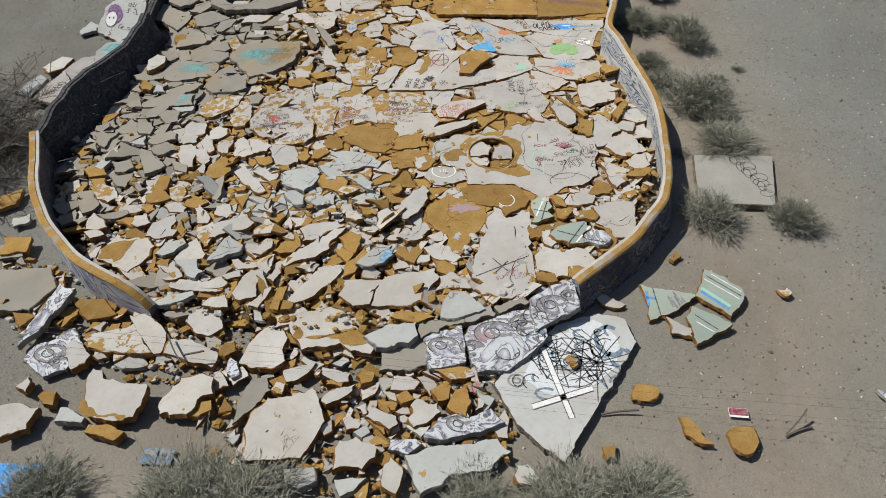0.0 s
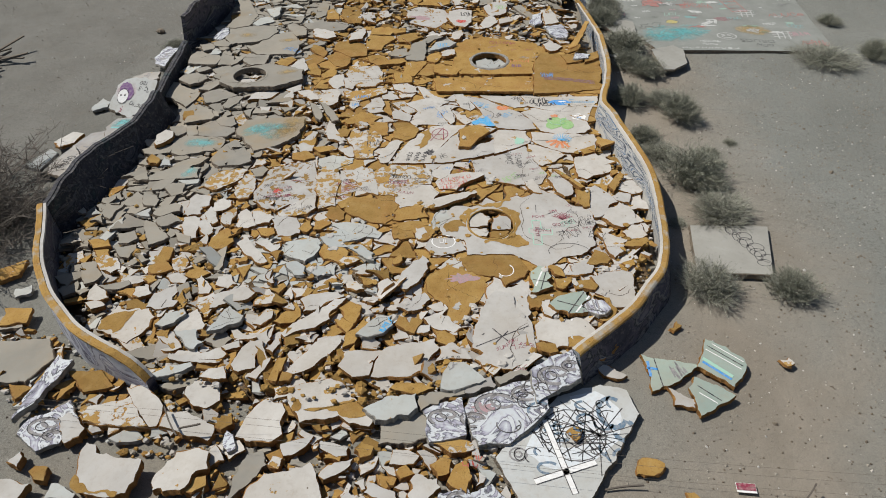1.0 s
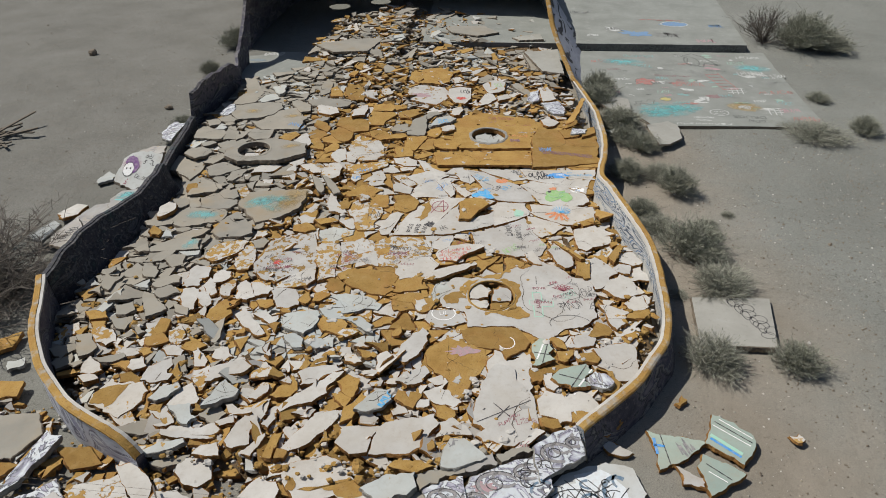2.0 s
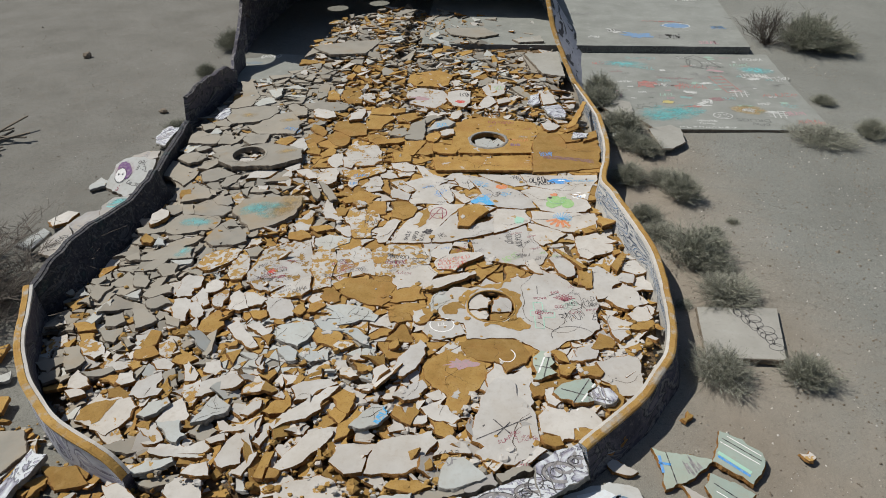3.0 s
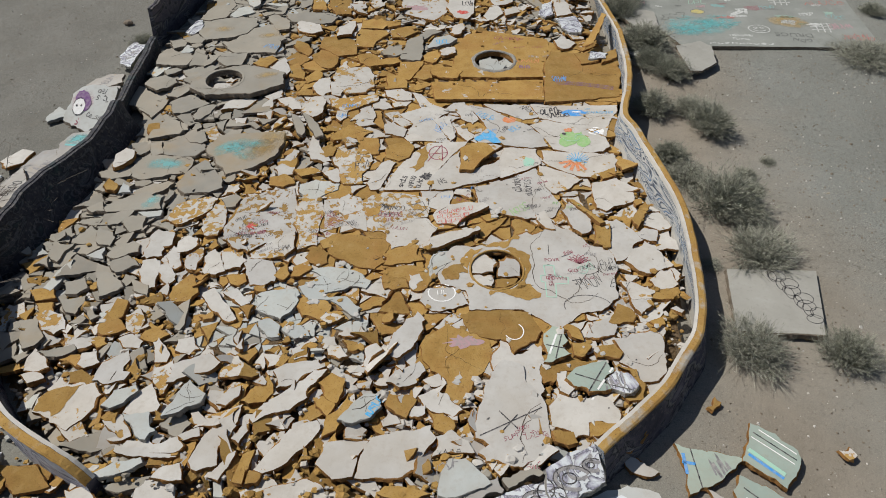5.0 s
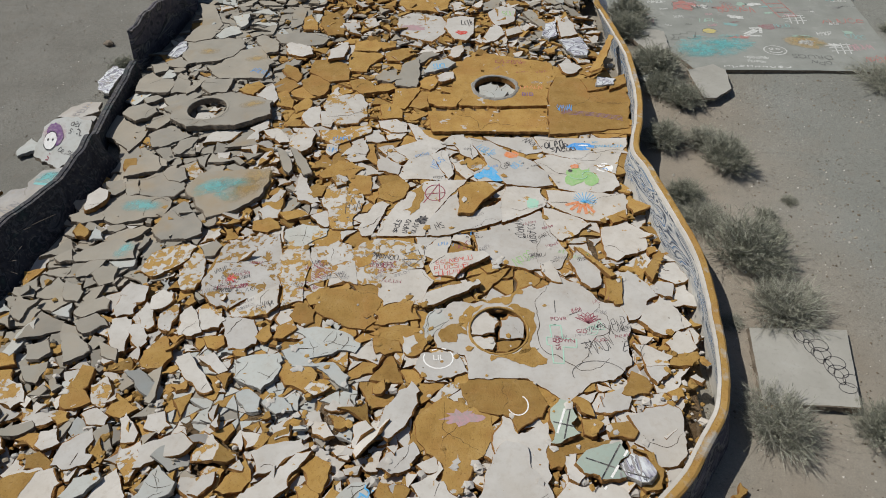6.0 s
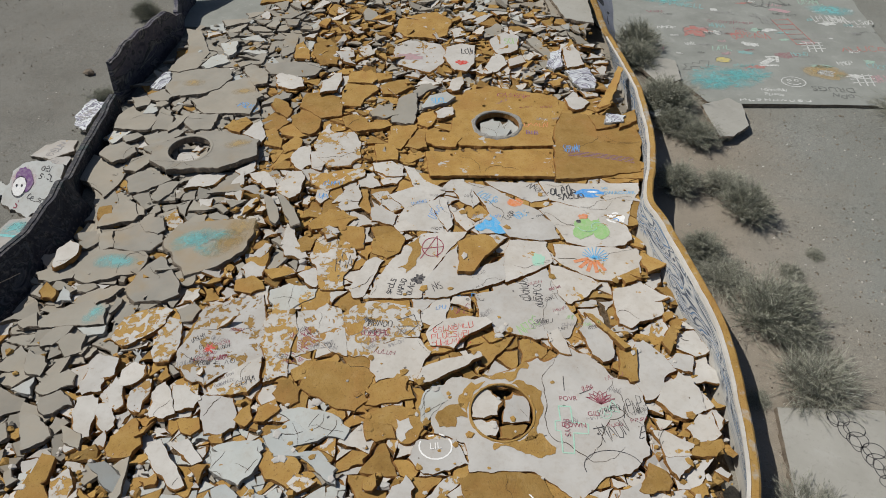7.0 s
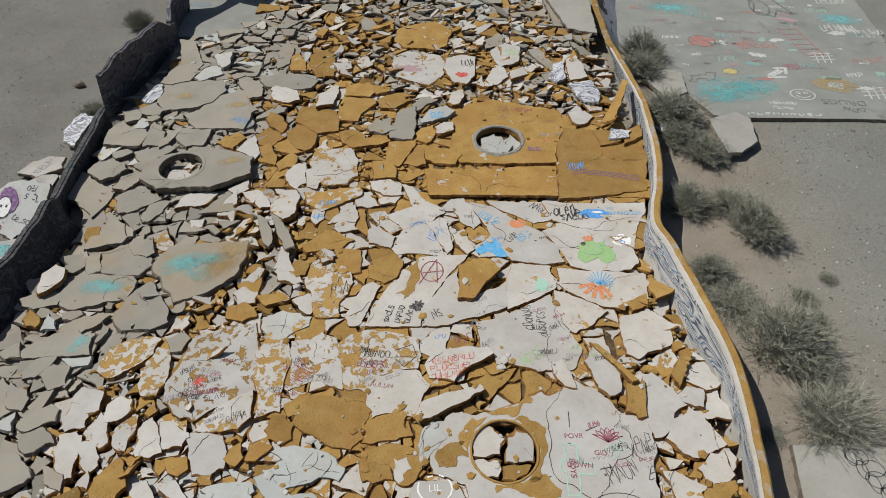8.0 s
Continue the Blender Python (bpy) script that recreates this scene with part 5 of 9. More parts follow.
piece("W", 0, -3.72, 8.08, -3.53, 8.49, -3.28, 8.65, -3.28, 8.35, -3.42, 8.04, -3.61, 7.94, -3.67, 7.81)
piece("W", 0, -3.28, 8.03, -3.14, 8.33, -3.05, 8.18, -3.15, 7.96)
piece("W", 0, -5.22, 9.84, -5.18, 9.93, -4.87, 9.59, -4.86, 9.45, -5.05, 9.43)
piece("W", 0, -4.78, 9.71, -4.80, 9.91, -4.57, 9.99, -4.39, 9.75, -4.52, 9.63)
piece("W", 0.04, -4.72, 10.98, -4.54, 11.16, -3.91, 10.44, -4.08, 10.38, -4.45, 10.66)
piece("O", 0, -4.61, 10.49, -4.43, 10.61, -4.38, 10.45, -4.51, 10.43)
piece("W", 0, -4.34, 11.10, -4.14, 11.21, -3.79, 10.86, -3.91, 10.80)
piece("W", 0, -4.14, 8.03, -3.85, 8.21, -3.79, 8.05, -4.03, 7.96)
piece("C", 0, -5.45, 8.23, -5.17, 8.35, -4.89, 7.99, -5.06, 7.91, -5.29, 7.97)
piece("C", 0, -6.14, 8.10, -5.90, 8.28, -5.57, 7.95, -5.81, 7.85)
piece("W", 0, -5.00, 7.72, -4.91, 7.90, -4.32, 7.89, -4.12, 8.01, -3.98, 7.86, -4.09, 7.75)
piece("P", 0, -3.61, 10.74, -3.69, 11.04, -3.47, 11.09, -2.97, 11.14, -2.88, 10.97, -2.96, 10.71, -3.11, 10.51, -3.37, 10.62)
piece("O", 0, -2.86, 10.84, -2.78, 11.15, -2.52, 11.09, -2.24, 10.87, -2.25, 10.64, -2.35, 10.51, -2.69, 10.64)
piece("D", 0, -2.39, 10.55, -2.27, 10.72, -1.94, 10.62, -2.19, 10.46)
piece("P", 0, -2.40, 11.10, -2.01, 11.12, -1.67, 10.84, -1.64, 10.61, -1.87, 10.76)
piece("P", 0, -3.37, 10.25, -3.47, 10.40, -3.30, 10.47, -3.08, 10.33, -3.05, 10.11, -3.23, 10.10)
piece("P", 0, -3.00, 10.27, -2.90, 10.49, -2.69, 10.35, -2.49, 10.13, -2.73, 10.07)
piece("W", 0, -2.72, 9.81, -2.46, 9.98, -2.44, 9.68, -2.63, 9.62)
piece("O", 0, -2.92, 9.47, -2.83, 9.78, -2.74, 9.65, -2.84, 9.44)
piece("W", 0.05, -2.75, 9.03, -2.92, 9.32, -2.75, 9.48, -2.21, 9.62, -2.06, 9.48, -2.33, 9.31, -2.47, 9.11, -2.63, 9.00, -2.78, 8.95)
piece("W", 0.04, -3.07, 8.38, -2.76, 8.79, -2.47, 9.11, -2.21, 9.40, -2.00, 9.42, -2.07, 9.28, -2.23, 9.06, -2.24, 8.81, -2.48, 8.57, -2.79, 8.48, -3.01, 8.31)
piece("O", 0, -3.31, 8.73, -3.10, 9.02, -2.86, 8.90, -2.94, 8.76, -3.19, 8.70)
piece("O", 0, -2.10, 9.14, -1.93, 9.34, -1.70, 9.25, -1.70, 9.01, -1.75, 8.78, -1.96, 8.90)
piece("O", 0, -2.13, 8.84, -1.89, 8.90, -1.78, 8.71, -1.86, 8.53, -2.05, 8.70)
piece("O", 0, -1.85, 8.15, -1.84, 8.50, -1.66, 8.65, -1.57, 8.89, -1.48, 8.78, -1.55, 8.50, -1.68, 8.27)
piece("O", 0, -1.72, 9.87, -1.85, 10.07, -1.62, 10.02, -1.51, 9.94, -1.64, 9.86)
piece("W", 0, -2.17, 9.94, -1.90, 9.93, -1.73, 9.71, -1.85, 9.66, -2.05, 9.75)
piece("C", 0, -2.35, 10.12, -2.03, 10.12, -1.97, 9.98, -2.19, 9.96)
piece("W", 0, -1.93, 10.21, -1.85, 10.36, -1.62, 10.22, -1.69, 10.17)
piece("W", 0.06, -1.02, 9.86, -0.96, 10.21, -0.76, 10.58, -0.58, 10.78, -0.43, 10.60, -0.44, 10.36, -0.64, 9.88, -0.85, 9.67, -0.95, 9.70)
piece("W", 0.03, -0.96, 9.19, -0.87, 9.43, -0.45, 9.66, -0.34, 9.48, -0.46, 9.23, -0.74, 9.11)
piece("W", 0, -1.15, 9.19, -1.06, 9.44, -0.94, 9.47, -0.97, 9.17, -1.12, 9.17)
piece("W", 0, -1.59, 9.38, -1.49, 9.52, -1.37, 9.49, -1.40, 9.40)
piece("W", 0, -1.46, 9.15, -1.23, 9.22, -1.26, 9.10, -1.42, 9.09)
piece("P", 0.06, -1.65, 8.40, -1.51, 8.60, -1.26, 8.93, -1.05, 8.94, -1.00, 8.72, -1.15, 8.49, -1.35, 8.39, -1.52, 8.37)
piece("O", 0.03, -0.91, 8.74, -0.89, 8.97, -0.52, 8.94, -0.43, 8.89, -0.57, 8.54, -0.73, 8.60)
piece("W", 0, -0.96, 8.47, -0.87, 8.63, -0.73, 8.56, -0.65, 8.45, -0.92, 8.38)
piece("W", 0, -0.55, 8.63, -0.51, 8.76, -0.29, 8.77, -0.29, 8.65, -0.50, 8.58)
piece("O", 0, -0.37, 9.71, -0.41, 10.14, -0.01, 10.52, 0.24, 10.41, 0.53, 10.31, 0.74, 10.20, 0.80, 9.88, 0.66, 9.55, 0.49, 9.33, 0.41, 9.04, 0.27, 8.86, 0.04, 9.02, 0.07, 9.31, -0.22, 9.51)
piece("W", 0, -0.34, 9.29, -0.09, 9.44, 0.01, 9.23, -0.21, 9.19)
piece("W", 0, -0.40, 8.96, -0.20, 9.07, 0.05, 9.02, 0.32, 8.74, 0.18, 8.60, -0.04, 8.68, -0.18, 8.72)
piece("O", 0, -0.20, 8.68, 0.00, 8.64, 0.16, 8.56, 0.21, 8.44, 0.07, 8.31, -0.09, 8.40)
piece("W", 0, -0.54, 11.09, -0.40, 11.38, 0.15, 11.42, 0.35, 11.03, 0.07, 10.94, -0.18, 10.86, -0.31, 10.87)
piece("O", 0, 0.24, 10.81, 0.39, 10.91, 1.13, 10.95, 1.48, 10.91, 1.68, 10.45, 1.57, 10.22, 1.20, 9.93, 1.13, 10.13, 0.97, 10.25, 0.58, 10.30, 0.41, 10.35)
piece("N", 0.07, 1.73, 10.34, 1.89, 10.53, 2.08, 10.48, 2.13, 10.21, 2.03, 10.09, 2.15, 9.91, 1.84, 9.74, 1.70, 9.73, 1.74, 10.05)
piece("O", 0.03, 2.11, 10.51, 2.16, 10.61, 2.38, 10.52, 2.43, 10.26, 2.23, 10.34)
piece("O", 0.04, 2.22, 10.19, 2.44, 10.20, 2.55, 10.12, 2.41, 9.91, 2.24, 9.94)
piece("O", 0.05, 2.62, 10.11, 2.95, 10.19, 3.07, 10.02, 3.00, 9.89, 2.64, 9.91)
piece("O", 0, 1.67, 9.66, 1.89, 9.71, 2.64, 9.86, 2.73, 9.81, 2.44, 9.70, 2.06, 9.63, 1.88, 9.58, 1.82, 9.37, 1.70, 9.35)
piece("N", 0.08, 2.06, 9.41, 2.28, 9.64, 2.75, 9.79, 2.87, 9.63, 2.72, 9.50, 2.65, 9.34, 2.77, 9.22, 2.41, 9.16, 2.16, 9.27)
piece("B", 0.08, 2.73, 9.45, 2.91, 9.61, 3.08, 9.56, 3.21, 9.27, 2.98, 9.14, 2.79, 9.25)
piece("O", 0.03, 2.96, 9.71, 3.25, 9.65, 3.34, 9.41, 3.29, 9.11, 3.06, 9.06, 2.89, 9.20, 3.06, 9.16, 3.26, 9.30, 3.15, 9.64)
piece("W", 0, 1.85, 9.60, 2.09, 9.64, 2.03, 9.41, 2.19, 9.27, 2.07, 9.13, 1.96, 9.20)
piece("W", 0, 1.76, 8.90, 1.94, 9.13, 2.23, 9.05, 2.55, 9.12, 2.72, 9.07, 2.87, 8.77, 2.81, 8.64, 2.58, 8.68, 2.34, 8.62, 2.31, 8.39, 2.12, 8.34, 2.07, 8.47, 1.78, 8.54)
piece("O", 0, 2.35, 8.55, 2.49, 8.63, 2.79, 8.61, 2.46, 8.40, 2.35, 8.38)
piece("O", 0, 1.77, 8.43, 1.88, 8.46, 2.09, 8.43, 2.14, 8.25, 1.99, 8.20, 1.80, 8.26)
piece("W", 0, 0.84, 9.56, 0.80, 9.86, 0.94, 10.21, 1.09, 10.10, 1.18, 9.88, 1.66, 10.13, 1.69, 9.82, 1.59, 9.60, 1.66, 9.21, 1.60, 9.01, 1.32, 9.34, 1.05, 9.43)
piece("W", 0, 2.48, 10.37, 2.67, 10.72, 2.96, 10.86, 3.06, 10.64, 2.98, 10.46, 2.70, 10.35)
piece("O", 0, 2.96, 10.76, 3.17, 11.18, 3.38, 11.06, 3.44, 10.91, 3.37, 10.79, 3.14, 10.74)
piece("W", 0, 3.13, 10.03, 3.00, 10.32, 3.29, 10.45, 3.69, 10.59, 3.84, 10.44, 3.81, 10.04, 3.77, 9.71, 3.59, 9.51, 3.28, 9.45, 3.27, 9.69, 3.02, 9.84)
piece("O", 0, 3.70, 10.79, 3.93, 10.91, 3.94, 10.75, 3.80, 10.64)
piece("W", 0, 3.46, 11.45, 3.78, 11.65, 3.79, 11.24, 3.57, 11.00, 3.51, 11.10)
piece("W", 0.02, -1.85, 7.64, -1.74, 8.04, -1.26, 8.21, -1.11, 8.14, -1.26, 7.83, -1.28, 7.48, -1.56, 7.41)
piece("W", 0.02, -1.24, 7.48, -1.19, 7.85, -1.04, 8.15, -0.16, 8.41, -0.07, 8.21, -0.29, 7.86, -0.21, 7.68, -0.60, 7.50)
piece("W", 0, -2.80, 7.54, -2.67, 7.80, -2.39, 8.23, -1.99, 8.40, -1.92, 8.26, -2.12, 7.93, -2.38, 7.64, -2.66, 7.50)
piece("W", 0, 0.51, 8.40, 0.69, 8.99, 0.81, 9.46, 1.01, 9.72, 1.30, 9.65, 1.40, 9.27, 1.67, 8.89, 1.70, 8.47, 1.67, 8.05, 1.27, 7.84, 0.73, 7.88, 0.62, 7.99, 0.78, 8.14, 0.56, 8.27)
piece("W", 0, -0.10, 7.89, -0.07, 8.22, 0.17, 8.36, 0.44, 8.18, 0.54, 8.00, 0.18, 7.98)
piece("P", 0.06, 0.04, 7.26, 0.07, 7.63, 0.16, 7.82, 0.40, 7.84, 0.79, 7.49, 0.42, 7.31, 0.14, 7.23)
piece("O", 0.02, -0.36, 7.66, -0.17, 7.84, -0.11, 7.67, -0.25, 7.54)
piece("O", 0, -0.86, 7.26, -0.77, 7.37, -0.39, 7.36, -0.10, 7.30, -0.37, 7.17)
piece("W", 0, -6.53, 6.46, -6.40, 6.57, -6.20, 6.46, -5.97, 6.26, -5.99, 6.11, -6.16, 5.98, -6.37, 6.23)
piece("C", 0, -6.24, 6.60, -6.15, 6.70, -5.88, 6.78, -5.52, 6.92, -5.38, 7.08, -5.28, 6.77, -4.93, 6.38, -5.79, 6.35, -6.07, 6.44)
piece("W", 0, -5.59, 7.13, -5.32, 7.19, -4.83, 6.80, -4.79, 6.40, -4.89, 6.38, -5.22, 6.71)
piece("W", 0, -4.71, 6.38, -4.69, 6.66, -4.37, 6.70, -3.82, 6.47, -3.83, 6.19, -4.27, 6.26)
piece("W", 0, -4.52, 7.06, -4.52, 7.36, -4.18, 7.38, -3.94, 7.21, -3.87, 6.97, -4.05, 6.80, -4.29, 6.84)
piece("O", 0, -3.77, 6.43, -3.73, 6.65, -3.54, 6.62, -3.50, 6.50, -3.65, 6.38)
piece("W", 0, -5.04, 7.81, -4.53, 7.80, -4.17, 7.84, -4.04, 7.69, -4.54, 7.66, -4.89, 7.68)
piece("P", 0, -5.24, 7.34, -4.97, 7.53, -4.57, 7.62, -4.52, 7.55, -4.81, 7.38, -5.07, 7.30)
piece("G", 0, -5.04, 7.22, -4.71, 7.38, -4.41, 7.43, -4.51, 7.26, -4.83, 7.13)
piece("W", 0, -4.30, 7.33, -4.17, 7.51, -3.95, 7.57, -3.82, 7.30, -4.10, 7.29)
piece("W", 0.03, -3.80, 7.59, -3.72, 7.98, -3.60, 8.33, -3.37, 8.50, -3.27, 8.25, -3.33, 8.03, -3.37, 7.57, -3.58, 7.49, -3.72, 7.48)
piece("W", 0, -3.44, 7.38, -3.24, 7.76, -3.15, 7.83, -3.16, 7.72, -3.29, 7.33)
piece("O", 0, -3.06, 7.33, -3.01, 7.77, -2.86, 7.85, -2.88, 7.54, -2.92, 7.31)
piece("O", 0, -2.85, 7.30, -2.85, 7.51, -2.67, 7.47, -2.69, 7.33)
piece("W", 0.08, -2.64, 7.10, -2.57, 7.27, -1.93, 7.50, -1.75, 7.39, -1.33, 6.92, -1.13, 6.76, -1.15, 6.54, -1.48, 6.58, -1.69, 6.73, -1.92, 6.63, -2.25, 6.60, -2.34, 6.54, -2.52, 6.80)
piece("W", 0.04, -3.36, 6.26, -3.29, 6.65, -3.15, 6.90, -2.98, 7.03, -2.73, 6.93, -2.64, 6.77, -2.58, 6.30, -2.77, 6.14, -3.16, 6.18)
piece("B", 0, -3.54, 6.16, -3.55, 6.37, -3.42, 6.28, -3.30, 6.03, -3.40, 5.97)
piece("W", 0.04, -5.71, 5.27, -5.71, 5.47, -5.82, 5.82, -5.77, 5.98, -5.61, 5.94, -5.54, 5.80, -5.35, 5.79, -5.02, 5.70, -4.70, 5.67, -4.69, 5.32, -4.75, 5.14, -5.05, 5.07, -5.45, 5.15)
piece("O", 0, -5.43, 4.86, -5.42, 4.98, -5.12, 5.00, -4.83, 4.90, -4.93, 4.76)
piece("P", 0, -5.99, 5.02, -6.00, 5.25, -5.77, 5.21, -5.56, 5.11, -5.57, 5.03)
piece("W", 0.04, -4.36, 5.24, -4.42, 5.53, -4.32, 5.74, -4.24, 5.91, -3.88, 5.98, -3.68, 5.89, -3.59, 5.59, -3.82, 5.49, -3.92, 5.23, -4.19, 5.22)
piece("O", 0, -3.87, 5.24, -3.80, 5.46, -3.62, 5.51, -3.57, 5.36, -3.74, 5.22)
piece("W", 0, -6.93, 5.59, -6.81, 5.78, -6.74, 5.70, -6.72, 5.51)
piece("O", 0, -6.48, 5.45, -6.43, 5.54, -6.22, 5.53, -6.16, 5.30, -6.32, 5.32)
piece("W", 0.04, -6.95, 5.18, -6.61, 5.25, -6.34, 5.22, -6.39, 5.00, -6.36, 4.85, -6.67, 4.66)
piece("G", 0, -3.15, 5.13, -3.17, 5.52, -3.06, 5.94, -2.84, 6.01, -2.71, 5.77, -2.82, 5.57, -3.03, 5.31)
piece("C", 0, -2.69, 5.77, -2.63, 5.91, -2.49, 5.88, -2.50, 5.70, -2.63, 5.73)
piece("W", 0.06, -2.82, 4.51, -2.92, 5.00, -2.88, 5.29, -2.67, 5.56, -2.27, 5.63, -2.00, 5.80, -1.86, 5.56, -1.71, 5.24, -1.87, 4.81, -1.96, 4.62, -2.63, 4.54)
piece("W", 0, -2.57, 6.16, -2.06, 6.33, -2.15, 6.14, -2.35, 5.97, -2.47, 5.95)
piece("W", 0, -1.94, 6.14, -1.91, 6.23, -1.45, 6.15, -1.45, 6.01, -1.59, 5.95)
piece("W", 0, -1.84, 5.61, -1.74, 5.81, -1.33, 5.95, -1.36, 5.84, -1.63, 5.63, -1.74, 5.57)
piece("O", 0, -1.80, 5.93, -1.69, 6.07, -1.53, 6.04, -1.55, 5.90)
piece("O", 0, -1.31, 6.12, -1.24, 6.26, -1.03, 6.18, -1.06, 6.03, -1.22, 5.97)
piece("W", 0, -0.72, 5.88, -0.70, 6.13, -0.48, 6.14, -0.26, 6.05, -0.34, 5.91, -0.64, 5.89)
piece("W", 0, -1.04, 5.50, -0.95, 5.53, -0.59, 5.40, -0.55, 5.28, -0.66, 5.19, -0.94, 5.31, -1.06, 5.38)
piece("W", 0.03, -0.39, 5.37, -0.36, 5.60, -0.25, 5.71, 0.05, 5.63, 0.11, 5.49, -0.09, 5.30, -0.28, 5.23)
piece("W", 0, -1.41, 5.28, -1.31, 5.36, -1.13, 5.24, -1.16, 5.17, -1.33, 5.14)
piece("P", 0, -1.21, 5.09, -1.03, 5.21, -0.97, 5.11, -1.08, 5.01)
piece("W", 0.04, -1.44, 4.46, -1.45, 4.72, -1.39, 4.90, -1.15, 4.96, -0.85, 4.85, -0.83, 4.68, -1.00, 4.50, -1.34, 4.52)
piece("W", 0, -0.66, 4.26, -0.66, 4.59, -0.59, 4.73, -0.39, 4.58, -0.41, 4.36, -0.46, 4.16)
piece("B", 0, -0.64, 4.84, -0.62, 4.99, -0.24, 5.03, -0.15, 4.97, -0.35, 4.78)
piece("P", 0, -0.37, 4.75, -0.01, 4.90, 0.68, 4.99, 1.03, 5.10, 1.23, 4.92, 1.03, 4.77, 0.94, 4.63, 0.35, 4.51, 0.20, 4.33, -0.09, 4.18, -0.21, 4.37)
piece("B", 0.04, -0.09, 5.04, 0.11, 5.38, 0.31, 5.43, 0.48, 5.59, 0.58, 5.41, 0.93, 5.61, 1.14, 5.40, 0.76, 5.20, 0.24, 5.03)
piece("O", 0.05, 0.23, 5.59, 0.35, 5.90, 0.51, 6.00, 0.60, 5.71, 0.52, 5.42, 0.40, 5.47)
piece("O", 0, -0.07, 5.91, 0.14, 6.07, 0.26, 6.02, 0.23, 5.78, 0.07, 5.72)
piece("W", 0, 0.68, 5.59, 0.72, 5.82, 0.82, 5.74, 0.78, 5.65)
piece("O", 0, -0.61, 5.78, -0.46, 5.87, -0.32, 5.74, -0.52, 5.64)
piece("P", 0, -1.99, 4.19, -2.13, 4.26, -2.17, 4.42, -1.73, 4.49, -1.66, 4.29, -1.88, 4.17)
piece("P", 0, -1.38, 4.31, -1.11, 4.35, -0.92, 4.36, -1.08, 4.17, -1.26, 4.08)
piece("C", 0, -0.05, 6.30, 0.26, 6.40, 0.55, 6.36, 0.63, 6.24, 0.27, 6.15)
piece("G", 0, -0.95, 6.25, -0.98, 6.74, -0.36, 6.89, -0.17, 6.75, -0.14, 6.41, -0.49, 6.27)
piece("W", 0, 1.29, 4.54, 1.34, 4.62, 1.47, 4.55, 1.51, 4.40, 1.32, 4.42)
slab("G", 0.76, 2.29, 28.25, 3.64, 28.30, 3.56, 26.47, 2.54, 26.24)
slab("G", 1.06, -6.74, 28.47, -5.43, 29.55, -3.94, 30.01, -4.38, 27.81, -5.79, 27.47)
slab("Q", 0.92, 1.9, 30.6, 3.2, 31.2, 3.3, 30.2, 2.2, 30.1)
slab("G", 0.14, -8.54, 8.99, -8.79, 8.89, -9.05, 8.72, -8.83, 8.43, -8.36, 8.53, thick=0.1, group="fallen front panels")
# the ochre strip south of the round opening
piece("O", 0.02, -0.91, 19.05, -0.27, 19.02, 1.05, 19.20, 2.17, 19.32, 2.14, 18.06, 1.10, 18.03, 0.41, 18.02, -0.72, 17.96)
piece("O", 0.02, 2.20, 19.32, 2.24, 19.88, 2.51, 20.76, 3.12, 20.74, 3.31, 19.99, 4.35, 20.41, 4.36, 19.71, 4.15, 18.47, 2.16, 18.00)
piece("O", 0.05, 3.14, 20.69, 3.85, 20.67, 3.79, 20.24, 3.28, 20.04)
piece("O", 0.04, 3.87, 20.63, 4.38, 21.0, 4.34, 20.49, 3.87, 20.11)
piece("W", 0.03, -0.48, 13.52, -0.36, 13.80, 0.14, 13.89, 0.60, 13.88, 0.71, 13.76, 0.22, 13.45, 0.04, 13.18, -0.38, 13.26)


def ring_of(name, x, y, z, r, width, high, mat, parent, label="", tilt=0.03, rng=random.Random(31)):
    """A rough round rim: a flat-topped ring with an uneven outer edge."""
    m, v, f = 44, [], []
    for k in range(m):
        a = 2 * math.pi * k / m
        w = width * rng.uniform(0.75, 1.3)
        for q, h in ((r - 0.01, -high), (r, high), (r + w * 0.6, high * rng.uniform(0.7, 1.1)), (r + w, -high)):
            v.append((q * math.cos(a), q * math.sin(a), h + tilt * q * math.sin(a)))
    for k in range(m):
        for j in range(3):
            l = (k + 1) % m
            f.append((k * 4 + j, l * 4 + j, l * 4 + j + 1, k * 4 + j + 1))
    p = parent.location if parent else Vector((0, 0, 0))
    return part(name, mesh_of(name, v, f, [mat]), parent, label, at=Vector((x, y, z)) - p)


# three fallen skylight openings
hub = slab("W", level(0.85, 12.0), -0.34, 12.09, 0.03, 12.60, 0.54, 12.65, 1.20, 12.91, 1.52, 13.13, 1.83, 13.14, 2.11, 13.38, 2.35, 13.23, 2.54, 13.05, 2.81, 12.74, 3.16, 12.69, 3.27, 12.46, 3.28, 12.10, 3.17, 11.59, 3.19, 11.33, 2.83, 11.00, 2.46, 10.93, 2.06, 10.51, 1.73, 10.74, 1.38, 10.96, 0.38, 10.90, 0.29, 11.39, -0.20, 11.53, lean=(0, 0.03), thick=0.14, hole=(0.895, 11.97, 0.52),
           label="white foam sheet with a round skylight opening and broken pieces inside")
ring_of("rim", 0.895, 11.97, 0.404, 0.52, 0.04, 0.01, M["O"], hub, "worn tan foam rim")
slab("W", 0.39, 0.39, 12.03, 0.48, 12.32, 0.71, 12.40, 0.86, 12.25, 0.88, 12.09, 0.82, 11.91, 0.59, 11.84, 0.40, 11.86, lean=(0.02, -0.02), thick=0.06)
slab("C", 0.375, 0.93, 12.22, 1.07, 12.41, 1.25, 12.32, 1.36, 12.09, 1.34, 11.84, 1.05, 11.78, 0.91, 11.79, 0.92, 12.01, lean=(-0.06, 0), thick=0.06)
